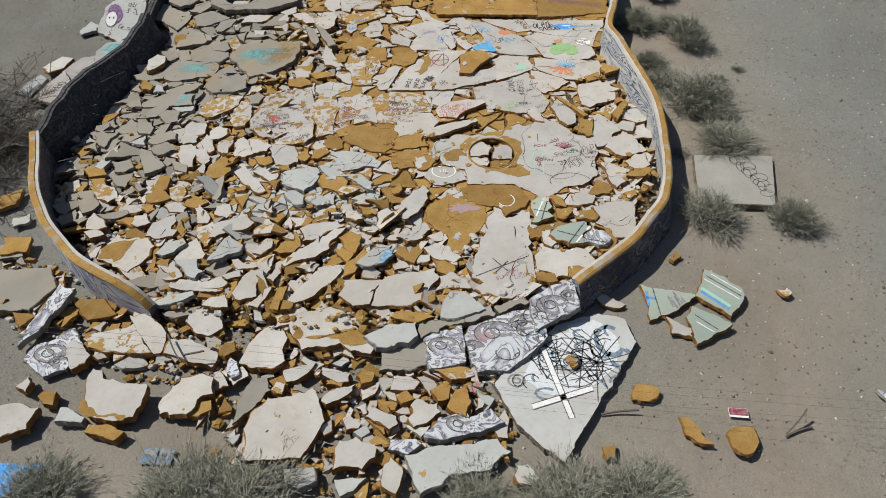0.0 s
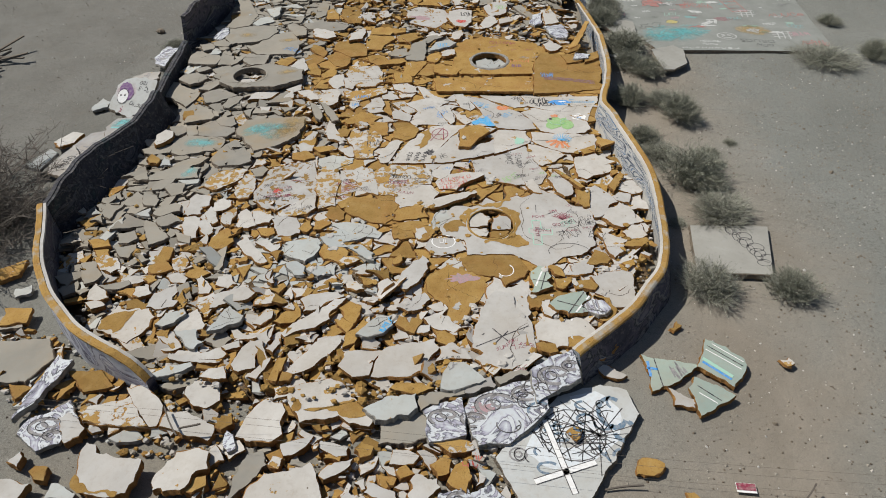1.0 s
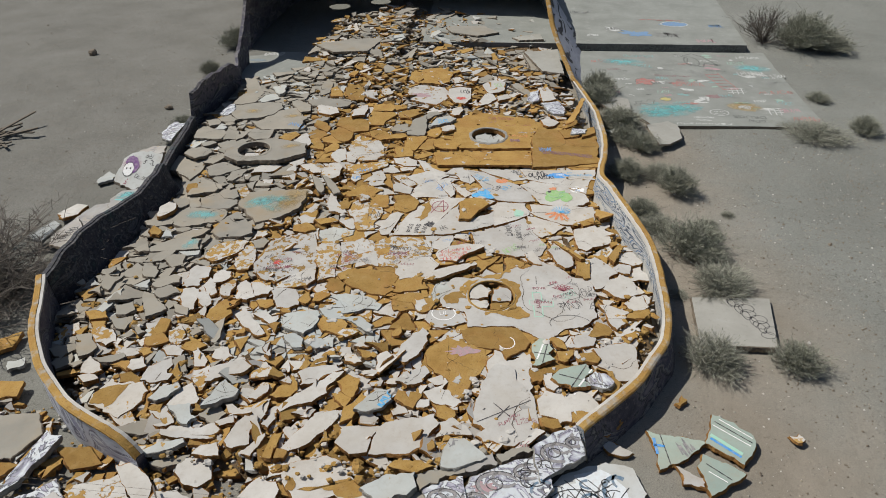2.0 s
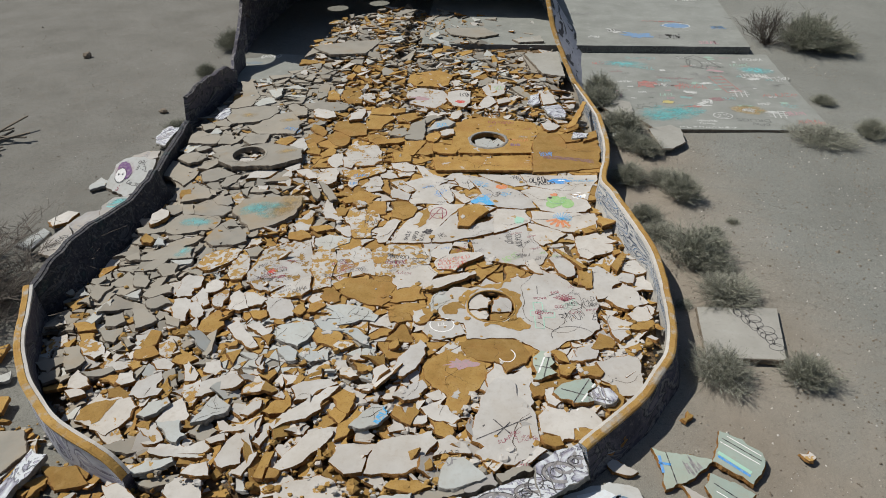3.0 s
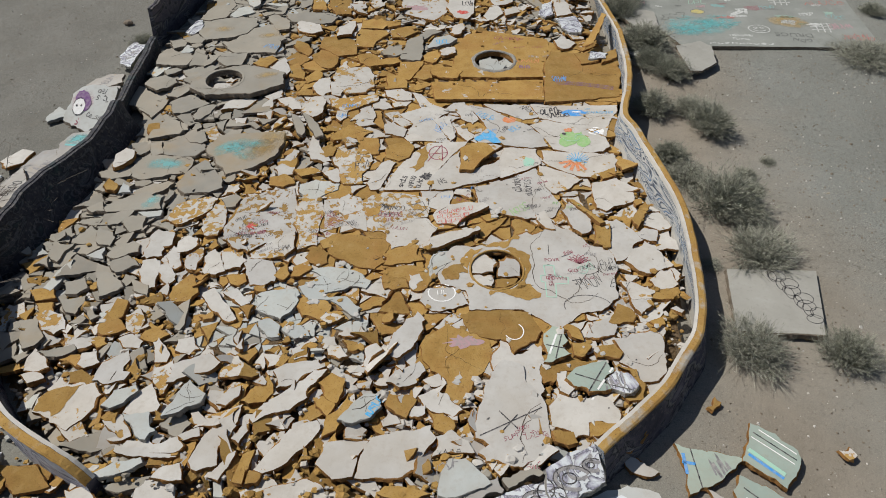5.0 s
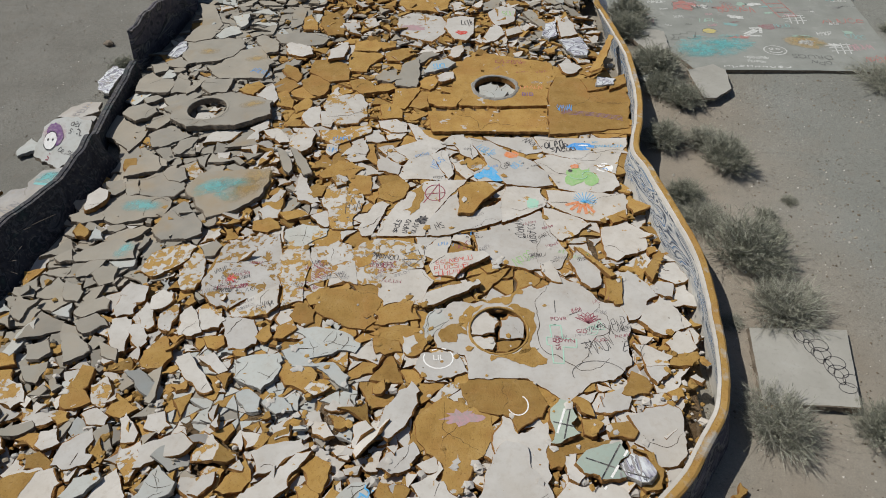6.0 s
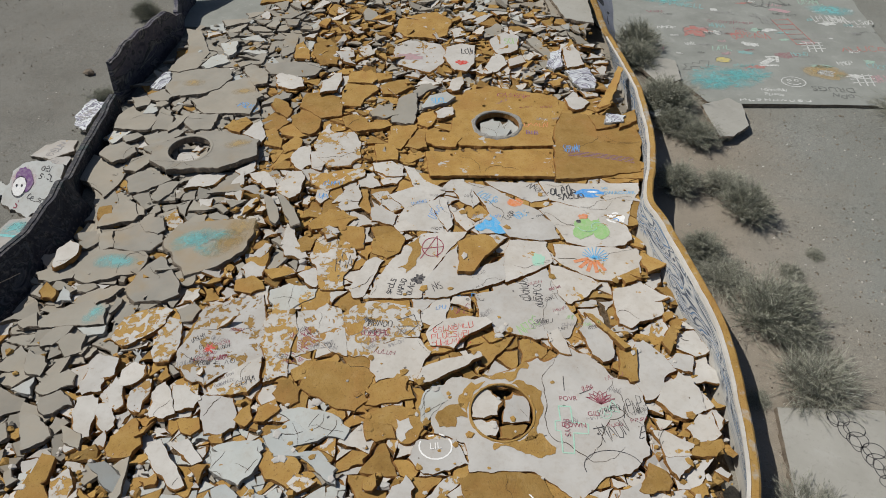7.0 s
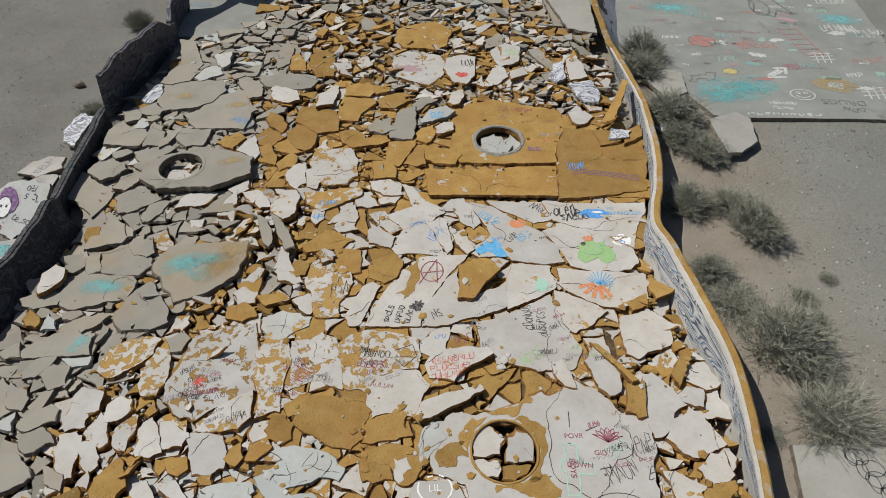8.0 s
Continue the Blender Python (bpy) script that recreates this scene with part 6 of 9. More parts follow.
slab("W", 0.385, 0.42, 11.79, 0.75, 11.85, 0.83, 11.75, 0.79, 11.53, 0.64, 11.53, 0.46, 11.66, lean=(0, 0.03), thick=0.06)
slab("O", 0.37, 0.88, 11.72, 1.31, 11.77, 1.23, 11.61, 1.04, 11.49, 0.83, 11.50, lean=(0, 0), thick=0.06)

hub = slab("O", 0.65, -0.38, 21.21, 0.19, 22.12, 1.09, 21.94, 2.40, 21.59, 2.49, 20.83, 2.22, 19.94, 2.18, 19.36, 1.05, 19.27, -0.08, 19.26, -0.37, 19.65, -0.33, 20.34, lean=(0, 0.02), thick=0.14, hole=(0.82, 20.2, 0.56),
           label="large ochre foam panel with a round skylight opening")
ring_of("rim", 0.82, 20.2, 0.652, 0.56, 0.11, 0.016, M["pale edge"], hub, "pale chipped rim", 0.02)
slab("P", 0.55, 0.36, 19.90, 0.80, 19.72, 0.98, 19.98, 0.90, 20.5, 0.72, 20.62, 0.39, 20.40, lean=(0.02, 0), thick=0.06)
slab("P", 0.53, 1.02, 19.72, 1.32, 19.88, 1.39, 20.28, 1.10, 20.60, 0.95, 20.35, lean=(-0.05, 0.03), thick=0.06)
slab("P", 0.56, 0.62, 19.86, 1.04, 19.80, 1.16, 20.06, 0.78, 20.14, lean=(0.1, 0.08), thick=0.05)

hub = slab("G", 0.74, -7.47, 18.49, -7.15, 19.02, -6.19, 19.44, -5.00, 19.11, -4.89, 18.49, -5.67, 17.94, -6.86, 17.80, -7.35, 18.12, lean=(-0.01, 0.03), thick=0.16, hole=(-6.58, 18.64, 0.5),
           label="grey foam panel with a round skylight opening and an ochre stain")
ring_of("rim", -6.58, 18.64, 0.742, 0.5, 0.07, 0.008, M["G"], hub, "worn grey rim")
slab("W", 0.53, -7.02, 18.42, -6.75, 18.24, -6.36, 18.22, -6.28, 18.60, -6.55, 18.80, -6.9, 18.74, lean=(0.04, 0.06), thick=0.06)
slab("W", 0.60, -6.62, 18.78, -6.40, 18.72, -6.30, 18.88, -6.52, 19.0, lean=(0.12, 0), thick=0.05)
slab("G", 0.56, -6.36, 18.54, -6.16, 18.59, -6.26, 18.97, -6.45, 18.92, lean=(0.1, 0), thick=0.06)

# where the coating has worn away, and paint on the grey slabs
patch("b", -1.17, 15.12, -0.99, 15.27, -0.94, 15.57, -1.07, 15.78, -0.79, 16.07, -0.73, 15.73, -0.81, 15.28, -1.00, 14.98)
patch("b", -2.00, 13.51, -1.82, 13.70, -1.63, 13.77, -1.65, 13.52, -1.83, 13.40)
patch("w", -0.84, 12.03, -0.50, 12.14, -0.46, 11.90, -0.78, 11.93)
patch("w", -0.83, 11.75, -0.63, 11.78, -0.54, 11.60, -0.64, 11.41, -0.79, 11.42)
patch("s", 0.35, 16.42, 0.67, 16.80, 1.04, 16.24, 0.78, 16.21, 0.64, 16.32, 0.44, 16.26)
patch("g", 2.41, 16.32, 2.47, 16.68, 2.67, 16.86, 2.82, 16.68, 3.01, 16.79, 3.12, 16.55, 3.15, 16.26, 2.93, 16.14, 2.84, 16.34, 2.71, 16.21, 2.53, 16.11)
patch("b", 0.43, 12.66, 0.58, 12.70, 0.86, 12.74, 1.19, 12.90, 1.33, 12.98, 1.34, 12.84, 1.14, 12.65, 1.01, 12.56, 0.69, 12.59)
patch("b", 0.17, 12.24, 0.37, 12.52, 0.62, 12.56, 0.44, 12.36, 0.34, 12.12, 0.30, 11.88, 0.18, 12.03)
patch("b", 1.06, 12.52, 1.27, 12.58, 1.56, 12.40, 1.56, 11.99, 1.44, 11.66, 1.47, 11.58, 1.24, 11.46, 1.40, 11.70, 1.46, 12.00, 1.36, 12.30)
patch("b", 0.76, 11.41, 1.04, 11.43, 1.23, 11.50, 1.54, 11.61, 1.63, 11.47, 1.74, 11.38, 1.64, 11.25, 1.13, 11.30, 0.76, 11.28)
patch("b", -0.20, 11.80, -0.16, 11.93, 0.03, 12.06, 0.27, 12.09, 0.33, 11.83, 0.14, 11.66, -0.12, 11.64)
patch("b", -6.68, 8.36, -6.72, 8.59, -6.53, 8.79, -6.07, 8.90, -6.20, 8.53, -6.33, 8.26)
patch("w", -0.42, 10.28, -0.34, 10.50, -0.01, 10.58, -0.10, 10.42, -0.23, 10.14, -0.41, 10.13)
patch("w", 0.17, 9.37, 0.25, 9.51, 0.31, 9.37, 0.26, 9.22, 0.18, 9.23)
patch("b", -2.33, 6.78, -2.00, 6.85, -1.76, 6.96, -1.37, 7.01, -1.21, 6.87, -1.23, 6.74, -1.74, 6.80)
patch("b", -2.62, 7.10, -2.45, 6.99, -2.40, 6.75, -2.54, 6.82)
patch("b", -5.74, 5.29, -5.72, 5.44, -5.58, 5.30, -5.19, 5.17, -4.87, 5.15, -4.88, 5.07, -5.46, 5.13)
for x, y, rx, ry, col, rot in ((-8.35, 7.65, 0.7, 0.45, 'ochre', 10), (-6.93, 15.01, 0.55, 0.24, 'turquoise', 5), (-5.5, 15.65, 0.6, 0.3, 'turquoise', 30), (-5.2, 15.5, 0.5, 0.3, 'turquoise', -30), (-4.95, 15.8, 0.42, 0.2, 'turquoise', 0), (-6.75, 13.63, 0.3, 0.22, 'turquoise', 70),
                               (-7.58, 21.84, 0.38, 0.24, 'ochre', 0), (-4.65, 15.85, 0.7, 0.4, 'ochre', 60), (-4.8, 15.55, 0.6, 0.35, 'ochre', 40), (-5.47, 18.9, 0.4, 0.2, 'ochre', 20), (-6.05, 21.45, 0.4, 0.2, 'ochre', 10)):
    spray(x, y, rx, ry, col, rot)


# the front wall, fallen outwards: painted plaster faces up
slab("F", 0.15, 0.98, 6.12, 1.72, 7.08, 2.09, 7.4, 2.87, 7.7, 3.32, 7.6, 3.48, 7.11, 2.56, 5.63, 2.05, 4.79, 1.47, 5.27, lean=(0, 0), thick=0.16,
              label="fallen white wall face covered in black spray lines", group="fallen front panels")
slab("O", 0.24, 2.16, 6.62, 2.28, 6.72, 2.44, 6.66, 2.38, 6.5, 2.26, 6.48, lean=(0, 0), thick=0.05, label="small ochre foam offcut lying on the fallen wall", group="stray panels")
slab("B", 0.27, 0.42, 6.86, 0.52, 7.18, 1.74, 7.69, 1.9, 7.03, 1.21, 6.34, 0.7, 6.3, lean=(0.02, 0.1), thick=0.16, group="fallen front panels")
slab("B", 0.27, -0.28, 6.9, 0.4, 7.16, 0.5, 6.45, -0.12, 6.3, lean=(0.02, 0.1), thick=0.16, group="fallen front panels")
slab("B", 0.47, 1.6, 7.72, 2.35, 8.12, 2.48, 7.57, 1.69, 7.1, lean=(0.03, 0.22), thick=0.16, group="fallen front panels")
slab("P", 0.36, -1.3, 6.82, -0.95, 7.05, -0.4, 7.15, -0.35, 6.88, -1.05, 6.62, lean=(0.02, 0.1), thick=0.2, rough=0.035, group="fallen front panels", label="broken pale edge of the fallen front wall")
slab("G", 0.34, -0.38, 7.16, 0.25, 7.33, 0.45, 7.2, -0.3, 6.86, lean=(0.05, 0.06), thick=0.2, rough=0.035, group="fallen front panels", label="broken grey edge of the fallen front wall")
slab("K", 0.37, 0.3, 7.36, 0.9, 7.62, 1.0, 7.42, 0.5, 7.22, lean=(-0.02, 0.12), thick=0.2, rough=0.035, group="fallen front panels", label="broken dirty edge of the fallen front wall")
slab("G", 0.36, 0.95, 7.62, 1.5, 7.86, 1.62, 7.72, 1.06, 7.46, lean=(0.03, 0.1), thick=0.2, rough=0.035, group="fallen front panels", label="broken grey edge of the fallen front wall")
slab("G", 0.2, -8.91, 7.92, -8.56, 8.09, -7.61, 8.21, -7.26, 7.73, -7.52, 7.17, -8.04, 7.15, -8.49, 7.19, lean=(0, 0.02), thick=0.14,
     label="grey foam panel with an ochre stain outside the wall", group="fallen front panels")
slab("B", 0.26, -7.33, 6.8, -7.15, 7.75, -6.8, 7.63, -7.12, 6.66, -7.32, 6.38, lean=(0.05, 0.08), thick=0.14, group="fallen front panels")
slab("B", 0.15, -7.11, 6.13, -7.06, 6.42, -6.5, 6.85, -6.2, 6.5, -6.3, 6.0, -6.62, 5.84, lean=(0, 0.03), thick=0.1, group="fallen front panels")
slab("O", 0.16, -6.9, 7.5, -6.3, 7.55, -5.9, 7.2, -6.4, 7.05, lean=(0, 0.05), thick=0.1, group="fallen front panels")
slab("O", 0.2, -8.95, 8.95, -8.4, 9.0, -8.3, 8.6, -8.8, 8.5, lean=(0, 0.05), thick=0.12, group="fallen front panels")
slab("O", 0.14, -9.9, 10.1, -9.35, 10.5, -9.3, 10.0, -9.65, 9.8, lean=(0, 0.05), thick=0.12, group="fallen front panels")
slab("P", 0.12, -9.15, 9.6, -8.85, 9.75, -8.75, 9.5, -9.0, 9.35, lean=(0, 0), thick=0.08, group="fallen front panels")

# painted pieces thrown out on the sand
[slab("N", 0.13, 3.72, 8.47, 4.2, 8.35, 4.76, 8.23, 4.33, 7.87, 3.79, 7.62, lean=(0.02, 0.02), thick=0.12, group="mint green panels", rim=0.04),
        slab("N", 0.16, 4.99, 8.87, 5.35, 8.7, 5.62, 8.42, 5.54, 8.1, 5.27, 7.78, 4.7, 8.2, lean=(0, 0.05), thick=0.13, group="mint green panels", rim=0.04),
        slab("N", 0.16, 4.59, 7.95, 4.95, 7.8, 5.24, 7.57, 4.53, 7.13, 4.43, 7.7, lean=(0.02, 0.06), thick=0.12, group="mint green panels", rim=0.04)]
slab("C", 0.11, 4.08, 7.72, 4.56, 7.46, 4.5, 7.28, 4.12, 7.34, thick=0.1, group="stray panels")
slab("W", 0.1, 2.86, 8.23, 3.1, 8.2, 3.4, 7.97, 3.32, 7.9, 2.98, 7.95, thick=0.09, group="stray panels")
slab("W", 0.1, 6.3, 8.5, 6.5, 8.58, 6.56, 8.42, 6.4, 8.33, thick=0.09, group="stray panels", label="small white chunk of coated foam on the sand")
slab("O", 0.09, 3.26, 6.12, 3.48, 6.3, 3.73, 6.2, 3.66, 6.02, 3.52, 5.96, 3.25, 5.98, thick=0.09, group="stray panels")
slab("O", 0.09, 3.96, 5.72, 4.08, 5.72, 4.25, 5.51, 4.39, 5.25, 4.15, 5.27, 3.99, 5.4, thick=0.09, group="stray panels")
slab("O", 0.12, 4.64, 5.43, 4.79, 5.58, 5.1, 5.6, 5.03, 5.21, 4.8, 5.08, 4.66, 5.2, lean=(0, -0.1), thick=0.09, group="stray panels")
slab("O", 0.08, 5.35, 10.75, 5.75, 10.85, 5.7, 10.95, 5.4, 10.95, thick=0.07, group="stray panels")
slab("O", 0.09, 4.42, 9.2, 4.6, 9.42, 4.68, 9.3, 4.5, 9.12, thick=0.08, group="stray panels")
slab("O", 0.1, 2.66, 5.12, 2.86, 5.18, 2.85, 4.92, 2.7, 4.9, thick=0.1, group="stray panels")
slab("P", 0.09, 1.33, 4.75, 1.5, 4.78, 1.66, 4.55, 1.45, 4.45, thick=0.08, group="stray panels")
slab("B", 0.1, 7.3, 6.4, 7.55, 6.3, 7.6, 6.1, 7.4, 6.15, thick=0.08, group="stray panels")

# roof pieces hanging outwards over the west wall
slab("F", 0.87, -9.76, 17.35, -9.25, 17.39, -8.86, 17.31, -8.78, 16.91, -8.95, 16.73, -9.19, 16.32, -9.43, 16.21, -9.88, 16.39, -10.13, 16.53, -10.03, 16.93, -10.02, 17.17, lean=(0.05, 0.6), thick=0.12,
     label="pale plastered panel with a painted oval leaning over the wall", group="west wall panels", name="plaster_fragment")
slab("K", 0.57, -9.7, 16.05, -9.06, 16.14, -8.93, 15.48, -8.91, 14.96, -9.19, 14.53, -9.37, 14.41, -9.63, 15.09, -9.84, 15.63, lean=(0.1, 0.05), thick=0.12,
     label="dirty plastered panel with turquoise bands over the wall", group="west wall panels", name="plaster_fragment")
slab("K", 0.46, -10.8, 18.74, -10.57, 19.09, -10.14, 19.23, -9.63, 19.1, -9.51, 18.67, -10.1, 18.47, lean=(0.2, 0.1), thick=0.1, group="west wall panels", name="plaster_fragment")
slab("B", 0.5, -10.44, 20.44, -10.25, 21.18, -9.67, 20.87, -9.75, 20.45, -9.76, 19.7, -10.24, 20.02, lean=(0.2, 0.1), thick=0.1, group="west wall panels", name="plaster_fragment")
slab("K", 0.5, -10.3, 18.3, -9.95, 18.4, -9.4, 18.3, -9.3, 17.6, -9.9, 17.55, -10.35, 17.9, lean=(0.25, 0.1), thick=0.1, group="west wall panels", name="plaster_fragment")
slab("P", 0.3, -11.1, 17.23, -10.93, 17.7, -10.68, 17.54, -10.61, 17.25, -10.97, 17.01, lean=(0, 0.1), thick=0.1, group="west wall panels", name="plaster_fragment")
slab("K", 0.45, -10.5, 14.9, -10.2, 15.5, -9.75, 15.55, -9.45, 15.0, -9.4, 14.3, -9.9, 14.2, lean=(0.15, 0.05), thick=0.1, group="west wall panels", name="plaster_fragment")
slab("K", 0.5, -10.7, 14.1, -10.3, 14.75, -9.75, 14.05, -9.45, 13.3, -9.9, 13.2, -10.4, 13.5, lean=(0.3, 0.05), thick=0.1, group="west wall panels", name="plaster_fragment")
slab("W", 0.36, -11.2, 15.2, -10.8, 15.6, -10.4, 15.45, -10.5, 15.05, -10.9, 14.9, lean=(0.15, 0.1), thick=0.1, group="west wall panels", name="plaster_fragment")
slab("P", 0.4, -11.3, 13.9, -10.9, 14.6, -10.6, 14.4, -10.75, 13.7, lean=(0.1, 0.1), thick=0.1, group="west wall panels", name="plaster_fragment")
# a flap of ochre foam propped against the east wall
slab("O", 1.05, 3.36, 20.80, 3.65, 20.71, 4.17, 22.25, 4.07, 22.48, lean=(0.5, -0.05), thick=0.06, label="ochre foam flap propped against the east wall")
slab("B", 0.75, 3.51, 20.24, 4.00, 20.33, 4.09, 20.62, 3.60, 20.71, thick=0.08)
# concrete pieces east of the wall
slab("Q", 0.15, 5.55, 12.47, 7.33, 12.5, 6.93, 10.8, 5.33, 10.84, lean=(0, 0), thick=0.16, rough=0.004, name="concrete_slab", group="loose concrete slabs",
                 label="thin grey concrete slab with a looping black tag")
slab("Q", 0.48, 6.26, 21.60, 7.08, 22.01, 7.37, 21.73, 7.30, 20.76, 6.77, 20.24, 6.43, 20.19, lean=(-0.05, 0.05), thick=0.08, name="concrete_slab", rough=0.008, group="loose concrete slabs",
     label="broken tilted piece of concrete floor on the sand")
slab("Q", 0.49, 4.87, 23.95, 5.39, 24.50, 6.07, 24.09, 6.04, 23.03, 5.42, 22.75, lean=(0.02, 0.03), thick=0.14, name="concrete_slab", rough=0.008, group="loose concrete slabs",
     label="broken tilted piece of concrete floor on the sand")
slab("P", 0.39, 4.76, 21.46, 5.34, 21.64, 5.54, 21.36, 5.05, 21.18, lean=(0, 0), thick=0.1, group="stray panels")
# slabs at the raised floor's edge
slab("Q", 0.94, 2.34, 28.30, 3.81, 28.75, 3.79, 25.60, 2.93, 25.87, lean=(0, 0), thick=0.12)
slab("G", 0.93, -1.2, 32.2, 0.6, 32.4, 1.3, 31.3, 0.3, 30.7, -0.9, 31.2, lean=(0, 0), thick=0.08)

# ---------------------------------------------------------------- the bed of smaller rubble


def bed_level(x, y):
    """The height of the rubble's surface."""
    z = 0.32 + 0.03 * max(0.0, y - 11) + 0.04 * noise.noise((x * 0.5, y * 0.5, 4))
    west = -9.1 if y > 11.5 else -9.1 + (11.5 - y) * 0.75
    if x < west + 1.3:
        z -= 0.14 * min(1.0, west + 1.3 - x)
    if x < -7.7 and 13 < y < 17.6:
        z -= 0.1 * min(1.0, -7.7 - x)
    if y > 22:
        z += min(0.12, 0.02 * (y - 22))
    if y > 25 and x > -3:
        z -= (z - 0.72) * min(1.0, (y - 25) / 3) if z > 0.72 else 0.0
    if y > 29.9 and x > -2.3:
        z = 0.84
    if not inside(x, y, YARD):
        z = 0.14 + 0.05 * noise.noise((x, y, 2))
    return z


def mixture(x, y):
    """Which rubble lies at a point: spacing, gap, tilt, drop, and the shares of white, chipped, ochre, grey and pale pieces."""
    if not inside(x, y, YARD):
        return 0.3, 0.05, 0.16, 0.0, (0.34, 0.12, 0.38, 0.1, 0.06)
    if y > 26.3:
        return 0.52, 0.05, 0.12, 0, (0.1, 0.08, 0.2, 0.48, 0.14)
    left = -4.9 if y > 15 else -4.9 - (15 - y) * 0.55
    if y > 17.95:
        if x < left:
            return 0.55, 0.028, 0.07, 0, (0.04, 0, 0.06, 0.86, 0.04)
        if y > 21.5:
            return (0.46, 0.05, 0.15, 0, (0.22, 0.1, 0.46, 0.17, 0.05)) if x < 1.2 else (0.44, 0.05, 0.15, 0, (0.36, 0.08, 0.28, 0.2, 0.08))
        if x > -0.9:
            return 0.8, 0.01, 0.01, 0, (0, 0.03, 0.97, 0, 0)
        return 0.42, 0.035, 0.08, 0, (0.06, 0.05, 0.7, 0.17, 0.02)
    if y > 14.6 and -5.2 < x < -2.9:
        return 0.42, 0.05, 0.2, 0, (0.34, 0.14, 0.32, 0.15, 0.05)
    if x < left:
        return 0.5, 0.03, 0.09, 0, (0.03, 0.01, 0.06, 0.86, 0.04)
    if y > 12.8 and x > -3.0:
        if x > 2.9 and y < 16.2:
            return 0.45, 0.035, 0.1, 0, (0.55, 0.15, 0.3, 0, 0)
        return 0.5, 0.02, 0.03, -0.03, (0.3, 0.2, 0.5, 0, 0)
    if x > -0.6 and y > 9.3:
        if x > 2.7:
            return 0.42, 0.04, 0.12, 0, (0.6, 0.08, 0.32, 0, 0)
        return 0.5, 0.02, 0.03, -0.03, (0.3, 0.2, 0.5, 0, 0)
    if -2.9 < x and 10.9 < y:
        return 0.42, 0.015, 0.04, -0.02, (0.06, 0.2, 0.66, 0, 0.08)
    if -4.6 < x < -1.4 and 9.6 < y < 11.7:
        return 0.24, 0.002, 0.05, 0, (0.14, 0.1, 0.22, 0.06, 0.48)
    if x < -4.0 and y < 13.2:
        return 0.4, 0.045, 0.18, 0, (0.26, 0.12, 0.24, 0.32, 0.06)
    if y < 10:
        return 0.44, 0.05, 0.2, 0, (0.46, 0.18, 0.32, 0.02, 0.02)
    return 0.4, 0.03, 0.1, 0, (0.4, 0.32, 0.22, 0.06, 0)


def split(poly, mx, my, dx, dy):
    """Cuts a convex outline along the line through (mx, my) in the direction (dx, dy)."""
    halves = ([], [])
    for a, c in zip(poly, poly[1:] + poly[:1]):
        da, dc = (a[0] - mx) * dy - (a[1] - my) * dx, (c[0] - mx) * dy - (c[1] - my) * dx
        halves[0 if da <= 0 else 1].append(a)
        if da * dc < 0:
            t = da / (da - dc)
            p = (a[0] + (c[0] - a[0]) * t, a[1] + (c[1] - a[1]) * t)
            halves[0].append(p)
            halves[1].append(p)
    return [h for h in halves if len(h) > 2]


def shatter(rng):
    """Shards: the area is broken again and again along straight cracks until the pieces have their local size."""
    todo = []
    for i in range(4):
        for j in range(9):
            x, y = -9.6 + 3.6 * i, 3.4 + 3.7 * j
            todo.append([(x, y), (x + 3.6, y), (x + 3.6, y + 3.7), (x, y + 3.7)])
    done = []
    while todo:
        poly = todo.pop()
        a = abs(area_of(poly))
        cx, cy = sum(p[0] for p in poly) / len(poly), sum(p[1] for p in poly) / len(poly)
        size = mixture(cx, cy)[0] if inside(cx, cy, YARD) or inside(cx, cy, APRON) else 0.6
        if a < size * size * rng.choice((0.35, 0.6, 0.9, 1.3, 1.9)):
            done.append((cx, cy, poly))
            continue
        far = max(((p, q) for p in poly for q in poly), key=lambda e: (e[0][0] - e[1][0]) ** 2 + (e[0][1] - e[1][1]) ** 2)
        ang = math.atan2(far[1][1] - far[0][1], far[1][0] - far[0][0]) + math.pi / 2 + rng.gauss(0, 0.3)
        s = rng.uniform(-0.22, 0.22)
        mx, my = cx + s * (far[1][0] - far[0][0]), cy + s * (far[1][1] - far[0][1])
        todo += split(poly, mx, my, math.cos(ang), math.sin(ang))
    return [d for d in done if inside(d[0], d[1], YARD) or inside(d[0], d[1], APRON)]


def bed():
    """Bed of dust and crumbs under the rubble."""
    step = 0.35
    verts, faces, idx = [], [], {}
    for j in range(int((37 - 3.5) / step)):
        for i in range(int(14.4 / step)):
            x, y = -9.4 + i * step, 3.5 + j * step
            if not (inside(x + step / 2, y + step / 2, YARD) or inside(x + step / 2, y + step / 2, APRON)):
                continue
            quad = []
            for a, b in ((0, 0), (1, 0), (1, 1), (0, 1)):
                k = (i + a, j + b)
                if k not in idx:
                    px, py = -9.4 + k[0] * step, 3.5 + k[1] * step
                    idx[k] = len(verts)
                    z = bed_level(px, py) - (0.17 if mixture(px, py)[2] > 0.05 else 0.035) + 0.05 * noise.noise((px * 3, py * 3, 5)) if inside(px, py, YARD) else -0.07 + 0.06 * noise.noise((px * 2, py * 2, 5))
                    for hx, hy in ((0.85, 11.98), (0.82, 20.2), (-6.58, 18.64)):
                        z -= 0.2 * max(0.0, min(1.0, 2.4 - 2.4 * math.hypot(px - hx, py - hy)))
                    verts.append((px, py, z))
                quad.append(idx[k])
            faces.append(quad)
    ob = part("rubble_bed", mesh_of("rubble_bed", verts, faces, [M["soil"]], smooth=True))
    return tagged(ob, "bed of crumbled ochre foam and dust full of broken pieces", "rubble", kind="stuff")


BED = bed()
KINDS = "WCOGP"


